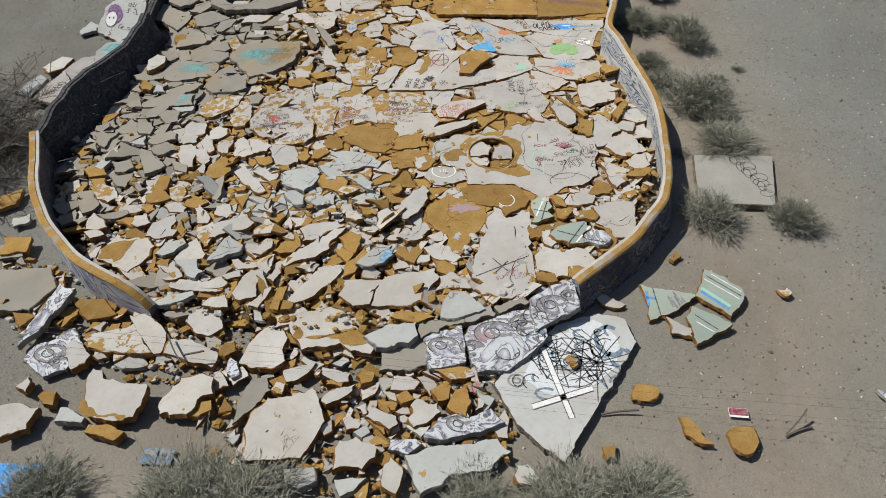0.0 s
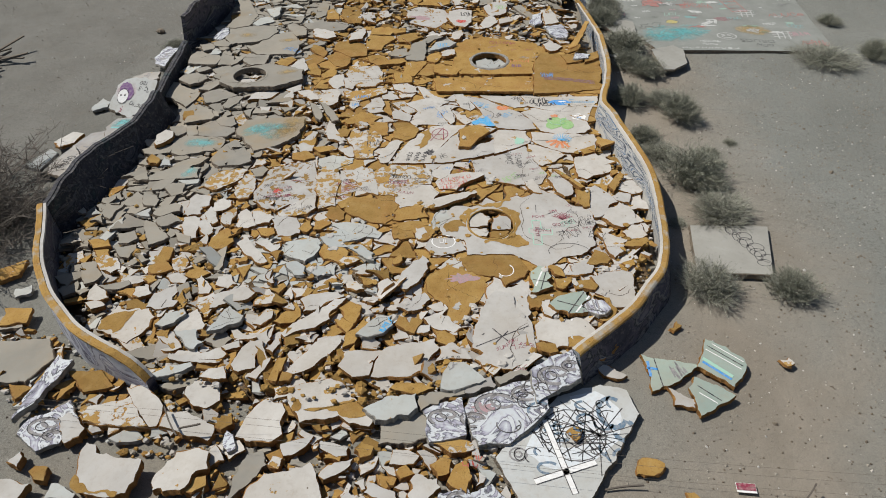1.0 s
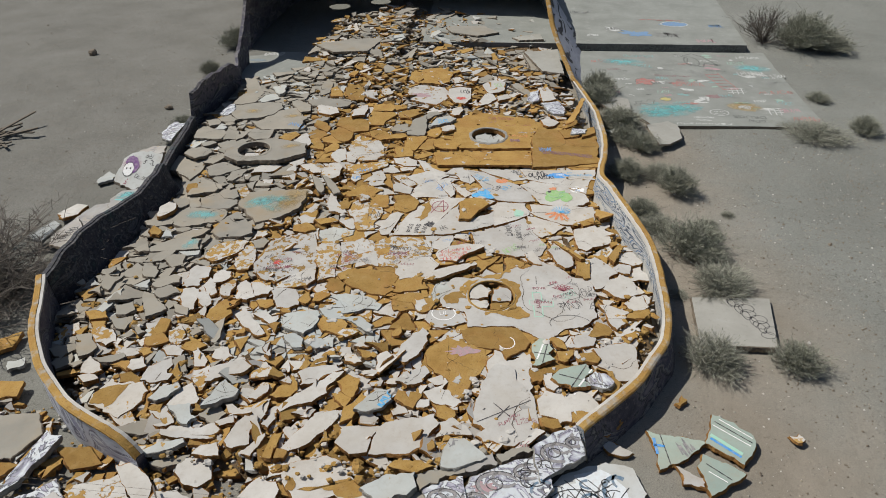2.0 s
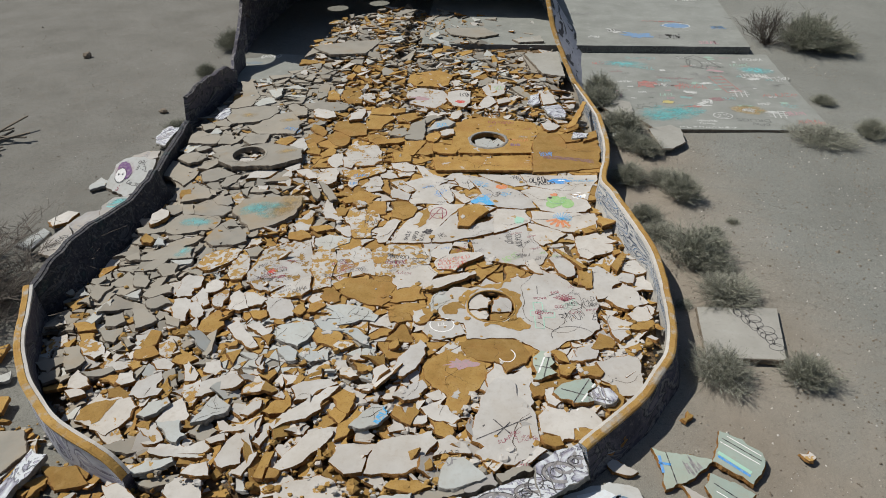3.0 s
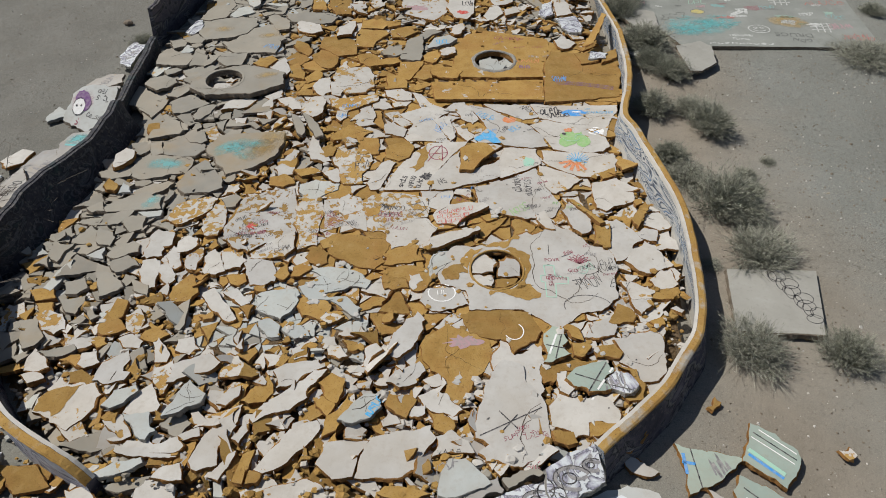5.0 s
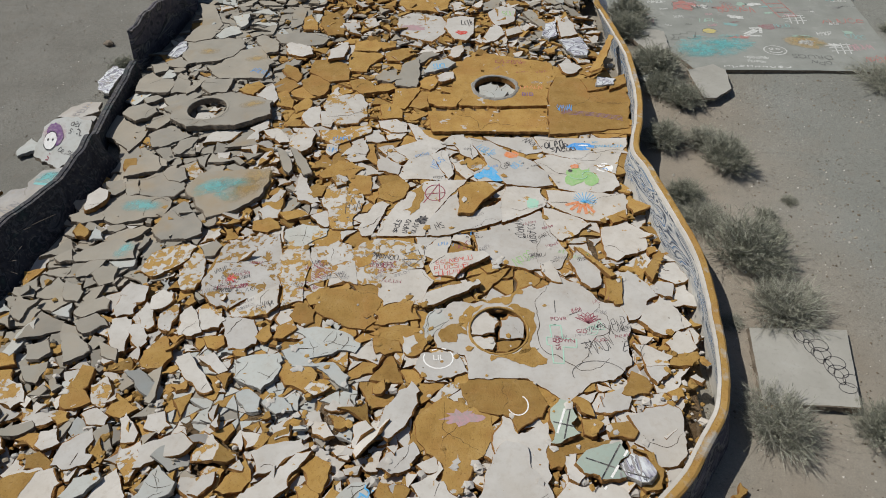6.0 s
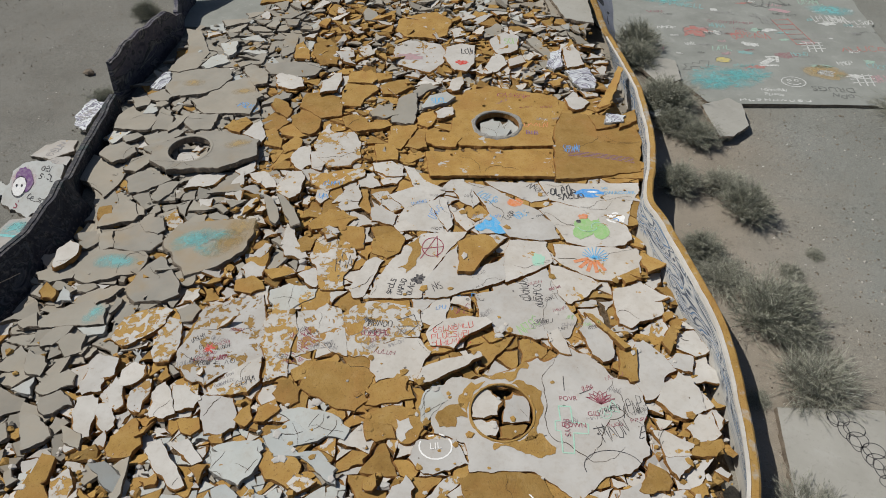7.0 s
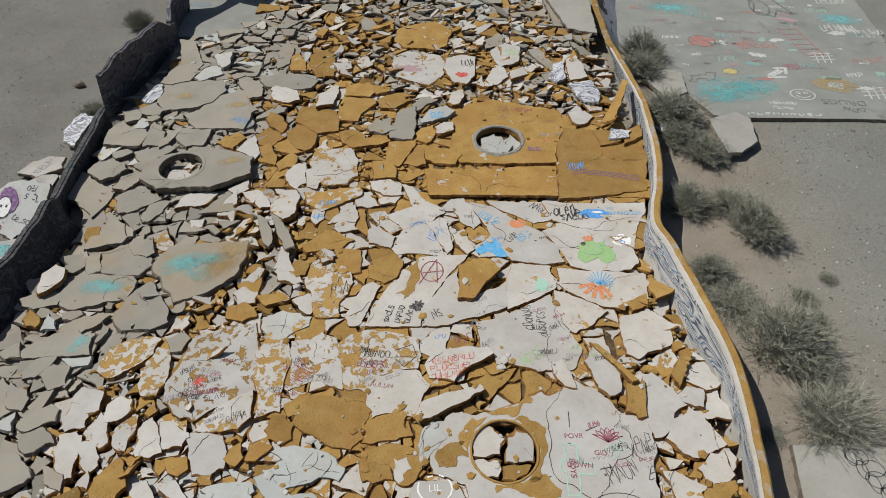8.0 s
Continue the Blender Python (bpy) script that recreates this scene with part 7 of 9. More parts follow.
def rubble():
    rng = random.Random(21)
    big = [(poly, rise) for poly, rise, _ in SLABS]
    boxes = [(min(p[0] for p in b[0]), max(p[0] for p in b[0]), min(p[1] for p in b[0]), max(p[1] for p in b[0])) for b in big]
    rest = []
    layers = [(e, 0) for e in shatter(rng)] + [(e, 1) for e in shatter(rng) if rng.random() < 0.3]
    for (cx, cy, poly), layer in layers:
        if area_of(poly) < 0:
            poly = poly[::-1]
        if area_of(poly) < 0.004:
            continue
        over = [b for b, bx in zip(big, boxes) if bx[0] < cx + 0.6 and cx - 0.6 < bx[1] and bx[2] < cy + 0.6 and cy - 0.6 < bx[3]
                and (inside(cx, cy, b[0]) or any(inside(*p, b[0]) for p in poly))]
        if any(all(inside(*p, b[0]) for p in poly) for b in over):
            continue
        sp, gap, tilt, drop, share = mixture(cx, cy)
        if layer and tilt < 0.05:
            continue
        tilt *= 1 + 0.7 * layer
        if not inside(cx, cy, YARD) and rng.random() < 0.55:
            continue
        if cy > 29.4 and cx > -2.4 and rng.random() < (0.55 if cx < 0.8 else 0.85):
            continue
        r = min(math.hypot(p[0] - cx, p[1] - cy) for p in poly)
        k = (1 - min(0.45, gap * rng.uniform(0.2, 1.3) / max(0.06, r))) * rng.uniform(0.92, 1.12 if tilt > 0.05 else 1.0) * (1 - 0.12 * layer)
        turn = rng.gauss(0, tilt * 1.2)
        ct, st = k * math.cos(turn), k * math.sin(turn)
        pts = [np.array(((p[0] - cx) * ct - (p[1] - cy) * st, (p[0] - cx) * st + (p[1] - cy) * ct)) for p in poly]
        outer = [(p[0] + cx, p[1] + cy) for p in pts]
        pts = jagged(pts, 0.085, min(0.024, sp * 0.055), rng)
        if len(pts) < 3:
            continue
        kind = rng.choices(KINDS, share)[0]
        z = bed_level(cx, cy) + drop + rng.uniform(-0.06, 0.05) * min(1, tilt * 12) + 0.07 * layer
        if tilt < 0.05:
            z = bed_level(cx, cy) + 0.02 + rng.uniform(-0.012, 0.008)
            tilt *= 0.3
        for b in over:
            z = min(z, b[1](cx, cy) - (0.012 if tilt < 0.05 else rng.uniform(0.03, 0.09)))
        sx, sy = rng.gauss(0, tilt), rng.gauss(0, tilt)
        thick = rng.uniform(0.06, 0.11)
        v, f, s = plate(pts, lambda x, y: sx * x + sy * y, thick, rng, 0.05 if kind in "WC" else 0.015)
        score = abs(cx) * 0.6 + abs(cy - 11.5)
        rest.append((score, kind, (cx, cy, z), v, f, s, outer, sx, sy))
    rest.sort(key=lambda e: e[0])
    for i, (score, kind, at, v, f, s, outer, sx, sy) in enumerate(rest):
        ob = part("shard", mesh_of("shard", v, f, [M[kind], M[EDGE[kind]]], s), BED, at=at) if i < 300 else BED
        remember(outer, lambda x, y, at=at, sx=sx, sy=sy: at[2] + sx * (x - at[0]) + sy * (y - at[1]), ob)
    for kind in KINDS:
        av, af, asl = [], [], []
        for score, k, at, v, f, s, outer, sx, sy in rest[300:]:
            if k == kind:
                o = len(av)
                av += [(p[0] + at[0], p[1] + at[1], p[2] + at[2]) for p in v]
                af += [tuple(i + o for i in q) for q in f]
                asl += s
        tagged(part("rubble", mesh_of("rubble", av, af, [M[kind + " small"], M[EDGE[kind]]], asl), BED), kind="stuff")
    return len(rest)


def chunk(rng, r):
    """A small angular lump."""
    v = []
    for z, k in ((-0.4, 0.8), (0.15, 1.0), (0.5, 0.6)):
        n0 = rng.uniform(0, 1)
        for i in range(5):
            a = 2 * math.pi * (i + n0) / 5
            q = k * rng.uniform(0.6, 1.15)
            v.append((r * q * math.cos(a), r * q * math.sin(a) * 0.8, r * z * rng.uniform(0.7, 1.2)))
    f = [(4, 3, 2, 1, 0), (10, 11, 12, 13, 14)] + [(o + i, o + (i + 1) % 5, o + 5 + (i + 1) % 5, o + 5 + i) for o in (0, 5) for i in range(5)]
    return v, f


def crumbs():
    rng = random.Random(5)
    for mat, share in (("O small", 0.42), ("W small", 0.26), ("G small", 0.24), ("P small", 0.08)):
        av, af = [], []
        for _ in range(int(19000 * share)):
            x, y = rng.uniform(-9.2, 4.6), rng.uniform(4, 34) if rng.random() < 0.75 else rng.uniform(4, 11)
            if not (inside(x, y, YARD) or inside(x, y, APRON)):
                continue
            if any(math.hypot(x - hx, y - hy) < 0.6 for hx, hy in ((0.85, 11.98), (0.82, 20.2), (-6.58, 18.64))):
                continue
            if (x < -7.9 and 13.2 < y < 17.4) or (y > 29.4 and x > 0):
                continue
            sp, gap, tilt, drop, sh = mixture(x, y)
            weight = dict(O=sh[2] + 0.15, W=sh[0] + sh[1], G=sh[3], P=sh[4])[mat[0]]
            if rng.random() > weight * (2.2 if tilt > 0.05 else 0.08):
                continue
            v, f = chunk(rng, rng.uniform(0.018, 0.06) if rng.random() < 0.8 or tilt < 0.05 else rng.uniform(0.06, 0.13))
            z = bed_level(x, y) - rng.uniform(0.0, 0.08) if tilt > 0.05 else bed_level(x, y) + 0.04
            if not inside(x, y, YARD):
                z = 0.03
            o = len(av)
            av += [(p[0] + x, p[1] + y, p[2] + z) for p in v]
            af += [tuple(i + o for i in q) for q in f]
        tagged(part("crumbs", mesh_of("crumbs", av, af, [M[mat]]), BED), kind="stuff")


def chips():
    """Small flakes lying on the large sheets, most of them along the cracks."""
    rng = random.Random(61)
    flat = [p for p, rise, ob in SLABS if 9 < p[0][1] < 18.5 and -3.2 < p[0][0] < 4.2]
    for mat, count in (("O small", 150), ("W small", 90)):
        av, af = [], []
        for _ in range(count):
            poly = rng.choice(flat)
            k = rng.randrange(len(poly))
            a, c = poly[k], poly[(k + 1) % len(poly)]
            t, r = rng.random(), rng.choice((0.03, 0.05, 0.07, 0.1))
            x, y = a[0] + (c[0] - a[0]) * t + rng.gauss(0, 0.09), a[1] + (c[1] - a[1]) * t + rng.gauss(0, 0.09)
            ob, z = on_top(x, y)
            v, f = chunk(rng, r)
            turn, o = rng.uniform(0, 6.3), len(av)
            av += [(x + p[0] * math.cos(turn) - p[1] * math.sin(turn), y + p[0] * math.sin(turn) + p[1] * math.cos(turn), (z if ob else bed_level(x, y)) + 0.25 * p[2] + 0.006) for p in v]
            af += [tuple(i + o for i in q) for q in f]
        tagged(part("crumbs", mesh_of("crumbs", av, af, [M[mat]]), BED), kind="stuff")


rubble()
crumbs()
chips()

# ---------------------------------------------------------------- spray paint and writing


def ribbon(name, lines, width, mat, fixed=None, rng=None, label="", lift=0.004):
    """Painted lines: flat ribbons that lie on whatever slab is under them. fixed: (height, parent) for a flat floor."""
    if len(lines) > 1:
        for line in lines:
            ribbon(name, [line], width, mat, fixed, rng, label, lift)
        return
    groups = {}
    for line in lines:
        pts = [np.array(p, float) for p in line]
        fine = []
        for a, b in zip(pts, pts[1:]):
            n = max(1, int(np.hypot(*(b - a)) / 0.06))
            fine += [a + (b - a) * k / n for k in range(n)]
        fine.append(pts[-1])
        prev = None
        for i, p in enumerate(fine):
            d = fine[min(i + 1, len(fine) - 1)] - fine[max(i - 1, 0)]
            ln = np.hypot(*d)
            if ln < 1e-6:
                prev = None
                continue
            w = width * (rng.uniform(0.8, 1.2) if rng else 1) / 2
            nrm = np.array((-d[1], d[0])) / ln * w
            ob, z = (fixed[1], fixed[0](*p)) if fixed else on_top(*p)
            if ob is None:
                prev = None
                continue
            g = groups.setdefault(ob, ([], []))
            row = [(p[0] + nrm[0], p[1] + nrm[1]), (p[0] - nrm[0], p[1] - nrm[1])]
            hs = [fixed[0](*q) if fixed else rise_on(ob, z, p, q) for q in row]
            k = len(g[0])
            g[0].extend([(q[0], q[1], h + lift) for q, h in zip(row, hs)])
            if prev is not None and prev[0] is ob and abs(prev[2] - z) < 0.04:
                g[1].append((prev[1], prev[1] + 1, k + 1, k))
            prev = (ob, k, z)
    lay(name, groups, mat, label)


def rise_on(ob, z, p, q):
    """Height at q on the piece that has height z at p."""
    o, h = on_top(*q)
    return h if o is ob and abs(h - z) < 0.05 else z


def lay(name, groups, mat, label=""):
    for ob, (v, f) in groups.items():
        if not f:
            continue
        base = ob.matrix_basis.translation + (ob.parent.matrix_basis.translation if ob.parent else Vector((0, 0, 0)))
        for faces in runs(v, f):
            used = sorted({i for q in faces for i in q})
            number = {i: k for k, i in enumerate(used)}
            part(name, mesh_of(name, [Vector(v[i]) - base for i in used], [tuple(number[i] for i in q) for q in faces], [mat]), ob, label)


def runs(v, f):
    """Faces sorted into unbroken runs that touch one another."""
    root = {}

    def top_of(a):
        while root.setdefault(a, a) != a:
            a = root[a]
        return a

    key = lambda i: (round(v[i][0], 4), round(v[i][1], 4))
    for q in f:
        for i in q[1:]:
            root[top_of(key(i))] = top_of(key(q[0]))
    out = {}
    for q in f:
        out.setdefault(top_of(key(q[0])), []).append(q)
    return out.values()


def blob(x, y, rx, ry, col, rot=0.0, fixed=None, rng=random.Random(8), rough=0.15, faded=False, lift=0.003):
    """A sprayed patch or black hole disc with an uneven edge, made of rings so that it follows the slabs."""
    m, rings = 22, 4
    c, s = math.cos(radians(rot)), math.sin(radians(rot))
    ks = [1 + rng.gauss(0, rough) for _ in range(m)]
    groups = {}
    at = lambda i, k: (x + c * (q := rx * k * ks[i % m] * math.cos(2 * math.pi * i / m)) - s * (w := ry * k * ks[i % m] * math.sin(2 * math.pi * i / m)), y + s * q + c * w)
    for i in range(m):
        for r in range(rings):
            quad = [at(i, r / rings), at(i, (r + 1) / rings), at(i + 1, (r + 1) / rings), at(i + 1, r / rings)]
            mid = (sum(p[0] for p in quad) / 4, sum(p[1] for p in quad) / 4)
            ob, z = (fixed[1], fixed[0](*mid)) if fixed else on_top(*mid)
            if ob is None:
                continue
            hits = [(ob, fixed[0](*p)) if fixed else on_top(*p) for p in quad]
            if any(h[0] is not ob for h in hits):
                continue
            g = groups.setdefault(ob, ([], []))
            k = len(g[0])
            g[0].extend([(p[0], p[1], h[1] + lift) for p, h in zip(quad, hits)])
            g[1].append((k, k + 1, k + 2, k + 3) if r else (k, k + 1, k + 2))
    lay("paint_patch", groups, (FADED if fixed or faded else PAINT)[col])


SIGNS = (((0, 0), (0, 1), (0.8, 0.9), (0.7, 0.5), (0, 0.5)), ((0.9, 0.8), (0.5, 1), (0.05, 0.7), (0.1, 0.2), (0.5, 0), (0.9, 0.2)), ((0, 0), (0.45, 1), (0.9, 0)), ((0, 1), (0.1, 0.1), (0.5, 0), (0.85, 0.2), (0.9, 1)),
         ((0.9, 0.9), (0.3, 1), (0.1, 0.7), (0.8, 0.4), (0.7, 0.05), (0.05, 0.1)), ((0, 0), (0.05, 1), (0.8, 0.05), (0.85, 1)), ((0.1, 0.5), (0.85, 0.55), (0.6, 1), (0.1, 0.8), (0.1, 0.15), (0.6, 0), (0.9, 0.2)),
         ((0.5, 0), (0.1, 0.3), (0.15, 0.85), (0.55, 1), (0.9, 0.7), (0.85, 0.2), (0.5, 0)), ((0, 0), (0.1, 1), (0.5, 0.4), (0.9, 1), (0.95, 0)), ((0.1, 1), (0.15, 0), (0.9, 0.05)))


def glyphs(x, y, w, h, n, rot, rng):
    """Strokes of n hand-sprayed signs that spell nothing, in a box w by h."""
    c, s = math.cos(radians(rot)), math.sin(radians(rot))
    lines = []
    for i in range(n):
        x0, cw = -w / 2 + w * i / n, w / n * 0.92
        k, dy = rng.uniform(0.75, 1.15), rng.uniform(-0.12, 0.12)
        line = [(x0 + cw * (a + rng.gauss(0, 0.07) + 0.15 * b), h * ((b + rng.gauss(0, 0.06)) * k + dy - 0.5)) for a, b in rng.choice(SIGNS)]
        lines.append([(x + c * a - s * b, y + s * a + c * b) for a, b in line])
    return lines


def tag(x, y, w, h, n, col, rot=0.0, width=0.022, fixed=None, seed=0):
    rng = random.Random(seed * 77 + int(x * 100) + int(y * 10))
    for stroke in glyphs(x, y, w, h, n, rot, rng):
        ribbon("sprayed_letter", [stroke], width, (FADED if fixed else PAINT)[col], fixed, rng)


def arc(x, y, rx, ry, a0=0, a1=360, n=18):
    return [(x + rx * math.cos(radians(a0 + (a1 - a0) * k / n)), y + ry * math.sin(radians(a0 + (a1 - a0) * k / n))) for k in range(n + 1)]


def words(text, x, y, size, col, rot=0.0, fixed=None):
    """Readable writing, laid flat on the slab under it."""
    cu = bpy.data.curves.new("writing", "FONT")
    cu.body, cu.size, cu.align_x, cu.align_y = text, size, "CENTER", "CENTER"
    tmp = new("writing", cu)
    me = bpy.data.meshes.new_from_object(tmp.evaluated_get(bpy.context.evaluated_depsgraph_get()))
    bpy.data.objects.remove(tmp)
    me.materials.clear()
    me.materials.append((FADED if fixed else PAINT)[col])
    ob, z = (fixed[1], fixed[0](x, y)) if fixed else on_top(x, y)
    if ob is None:
        return
    base = ob.matrix_basis.translation + (ob.parent.matrix_basis.translation if ob.parent else Vector((0, 0, 0)))
    t = part("writing", me, ob)
    t.matrix_basis = Matrix.Translation(Vector((x, y, z + 0.006)) - base) @ pose(0, 0, 0, 0, 0, rot)


def scribbles(x, y, w, h, count, cols, seed):
    """Many small marker notes that nobody can read."""
    rng = random.Random(seed)
    for _ in range(count):
        tag(x + rng.uniform(-w, w) / 2, y + rng.uniform(-h, h) / 2, rng.uniform(0.18, 0.4), rng.uniform(0.06, 0.11), rng.randint(4, 7), rng.choice(cols), rng.uniform(-15, 35), 0.009, seed=rng.randint(0, 999))


def graffiti_on_sheet():
    # the painted row below the ochre strip
    blob(1.21, 17.22, 0.17, 0.15, "orange", rough=0.06)
    blob(2.55, 16.66, 0.05, 0.05, "black", rough=0.05, lift=0.012)
    ribbon("sprayed_line", [arc(2.72, 16.5, 0.2, 0.14, 190, 360), arc(2.95, 16.5, 0.14, 0.14, 0, 200)], 0.014, PAINT["mint"], lift=0.012)
    blob(2.66, 16.82, 0.1, 0.08, "orange", lift=0.011)
    blob(2.87, 17.62, 0.33, 0.15, "blue", rough=0.06)
    blob(2.95, 17.66, 0.12, 0.03, "white", rough=0.1, lift=0.006)
    blob(1.64, 15.47, 0.14, 0.16, "mint")
    blob(3.36, 16.81, 0.2, 0.18, "white", rough=0.05)
    ribbon("sprayed_line", [arc(3.36, 16.74, 0.05, 0.05)], 0.02, PAINT["blue"])
    for k in range(5):
        a = radians(200 + 25 * k)
        ribbon("sprayed_ray", [[(2.75 + 0.1 * math.cos(a), 15.6 + 0.1 * math.sin(a)), (2.75 + 0.42 * math.cos(a), 15.6 + 0.42 * math.sin(a))]], 0.075, PAINT["orange"])
    for k in range(12):
        a = radians(-40 + 20 * k)
        ribbon("sprayed_ray", [[(2.77, 15.55), (2.8 + 0.26 * math.cos(a), 15.66 + 0.24 * math.sin(a))]], 0.018, PAINT["sky"])
    tag(2.3, 17.66, 0.6, 0.3, 5, "black", 4, 0.035)
    tag(2.45, 17.5, 0.6, 0.2, 5, "black", 4, 0.03)
    words("SWAGGER", 3.55, 17.65, 0.15, "sky", 3)
    words("MY", 3.24, 17.79, 0.11, "sky", 3)
    tag(0.61, 17.36, 0.5, 0.22, 6, "sky", -40, 0.018)
    tag(1.33, 16.83, 0.35, 0.2, 4, "sky", 50, 0.018)
    tag(1.08, 16.78, 0.3, 0.15, 4, "black", 50, 0.016)
    tag(-0.54, 16.83, 0.4, 0.25, 4, "blue", 60, 0.016)
    tag(1.72, 17.69, 0.5, 0.18, 5, "black", -30, 0.016)
    # ring and stroke, hearts, names turned into strokes
    ribbon("sprayed_ring", [arc(-0.51, 15.74, 0.22, 0.27), [(-0.74, 15.39), (-0.44, 16.07), (-0.39, 15.44)], [(-0.71, 15.68), (-0.29, 15.76)]], 0.022, PAINT["maroon"])
    blob(-0.73, 14.83, 0.13, 0.13, "black")
    for dx in (0.0, 0.2, 0.38):
        tag(-1.25 + dx, 14.62, 0.42, 0.12, 5, "black", 80, 0.02, seed=int(dx * 10))
    tag(-0.35, 14.67, 0.2, 0.2, 2, "black", 30, 0.016)
    tag(1.34, 14.67, 0.6, 0.16, 7, "black", 95, 0.014)
    tag(1.59, 14.52, 0.6, 0.16, 7, "black", 95, 0.014)
    tag(-1.39, 13.70, 0.55, 0.15, 6, "black", 0, 0.016)
    tag(-1.41, 13.50, 0.55, 0.17, 6, "maroon", 0, 0.018)
    ribbon("sprayed_line", [[(-1.04, 13.79), (-0.74, 13.94), (-0.64, 13.70), (-0.84, 13.45), (-1.04, 13.65), (-0.74, 13.67)]], 0.014, PAINT["black"])
    for k in range(3):
        tag(0.00, 13.65 - 0.16 * k, 0.75, 0.13, 8, "red", 10, 0.013, seed=k)
    tag(0.15, 14.13, 0.3, 0.2, 3, "maroon", 0, 0.014)
    tag(1.39, 13.79, 0.45, 0.25, 4, "green", 30, 0.018)
    # outlined cross and the words round it
    cross = [(1.82, 12.13), (2.02, 12.13), (2.03, 11.84), (2.28, 11.82), (2.27, 11.65), (2.03, 11.65), (2.02, 11.30), (1.84, 11.30), (1.83, 11.67), (1.75, 11.69), (1.75, 11.85), (1.84, 11.86), (1.82, 12.13)]
    ribbon("sprayed_cross", [cross], 0.022, PAINT["mint"])
    words("BOYS", 1.93, 11.74, 0.13, "maroon", -88)
    words("DOWN", 2.05, 11.79, 0.12, "maroon", 0)
    words("POVR", 1.99, 12.28, 0.12, "maroon", 4)
    words("GID", 2.39, 12.01, 0.12, "maroon", 0)
    ribbon("sprayed_ray", [[(1.94, 12.43), (1.94, 12.72)], [(2.19, 12.38), (2.39, 12.48)], [(2.35, 11.74), (2.54, 11.79)], [(1.60, 11.59), (1.40, 11.49)]], 0.014, PAINT["black"])
    for k in range(7):
        a = radians(20 + 23 * k)
        px, py = 2.53 + 0.16 * math.cos(a), 12.26 + 0.13 * math.sin(a)
        ribbon("sprayed_petal", [[(2.53, 12.2), (px - 0.05, py), (2.53 + 0.26 * math.cos(a), 12.24 + 0.22 * math.sin(a)), (px + 0.05, py), (2.53, 12.2)]], 0.016, PAINT["maroon"])
    ribbon("sprayed_ring", [arc(2.58, 12.04, 0.1, 0.1), [(2.58, 12.1), (2.56, 12.0), (2.64, 12.02)], [(2.64, 12.1), (2.72, 12.3), (2.82, 12.06), (2.66, 12.1)]], 0.013, PAINT["mint"])
    tag(2.69, 11.74, 0.5, 0.3, 4, "black", 25, 0.013)
    tag(3.09, 12.18, 0.5, 0.3, 5, "black", 10, 0.012)
    tag(3.29, 11.69, 0.4, 0.3, 4, "black", -20, 0.012)
    ribbon("sprayed_line", [arc(2.60, 11.10, 0.45, 0.28, 200, 20)], 0.012, PAINT["black"])
    ribbon("sprayed_line", [arc(-0.16, 11.30, 0.26, 0.22)], 0.025, PAINT["white"])
    words("LIL", -0.16, 11.30, 0.16, "white", 8)
    # large cross mark, face mark and blue letters of the front slabs
    ribbon("sprayed_line", [[(0.92, 8.75), (1.22, 8.45)], [(0.98, 8.4), (1.22, 8.7)]], 0.02, PAINT["black"])
    ribbon("crack_line", [[(0.62, 8.3), (1.62, 8.85)]], 0.018, PAINT["black"])
    ribbon("sprayed_line", [arc(1.2, 10.42, 0.17, 0.2, -150, 60)], 0.02, PAINT["white"])
    tag(-1.12, 8.68, 0.5, 0.12, 5, "sky", 70, 0.03)
    tag(0.1, 7.95, 0.5, 0.12, 5, "black", 8, 0.016)
    tag(0.1, 7.75, 0.45, 0.18, 4, "grey", 5, 0.02)
    tag(1.45, 7.85, 0.25, 0.15, 3, "maroon", 0, 0.014)
    blob(0.28, 10.15, 0.3, 0.12, "pink", 10, rough=0.3, faded=True)
    blob(-4.33, 12.97, 0.09, 0.09, "red", rough=0.3)
    tag(-2.68, 13.16, 0.7, 0.35, 6, "maroon", 60, 0.013)
    tag(-2.27, 15.20, 0.35, 0.4, 3, "black", 10, 0.014)
    tag(-3.14, 17.21, 0.5, 0.15, 5, "blue", 0, 0.016)
    tag(-2.94, 17.69, 0.45, 0.15, 5, "blue", 5, 0.016)
    scribbles(-4.15, 13.0, 1.0, 0.9, 16, ("black", "black", "grey", "maroon"), 3)
    scribbles(-2.6, 13.1, 0.8, 0.8, 10, ("maroon", "black", "grey"), 4)
    scribbles(-3.6, 12.2, 0.9, 0.5, 6, ("grey", "black"), 5)
    scribbles(0.9, 14.4, 2.2, 1.4, 14, ("black", "maroon", "blue", "grey"), 6)
    scribbles(2.7, 12.3, 1.6, 1.0, 12, ("black", "grey", "maroon"), 7)
    scribbles(-1.2, 13.4, 1.2, 0.8, 10, ("black", "maroon", "grey"), 8)
    scribbles(0.4, 16.9, 3.0, 1.2, 9, ("blue", "grey", "black"), 9)
    scribbles(2.4, 13.9, 1.6, 1.2, 9, ("black", "green", "grey"), 10)
    scribbles(1.2, 8.3, 0.8, 0.6, 4, ("maroon", "grey"), 11)
    scribbles(1.6, 20.9, 1.6, 0.9, 6, ("purple", "maroon", "grey"), 12)
    # grey slabs
    for x, y, w, h, n, c in ((-10.1, 18.85, 0.5, 0.25, 4, "grey"), (-9.9, 18.05, 0.5, 0.3, 4, "grey"), (-10.05, 20.4, 0.4, 0.4, 4, "grey"), (-9.9, 14.8, 0.5, 0.4, 4, "grey"), (-10.1, 13.9, 0.5, 0.3, 4, "black")):
        tag(x, y, w, h, n, c, 70, 0.03)
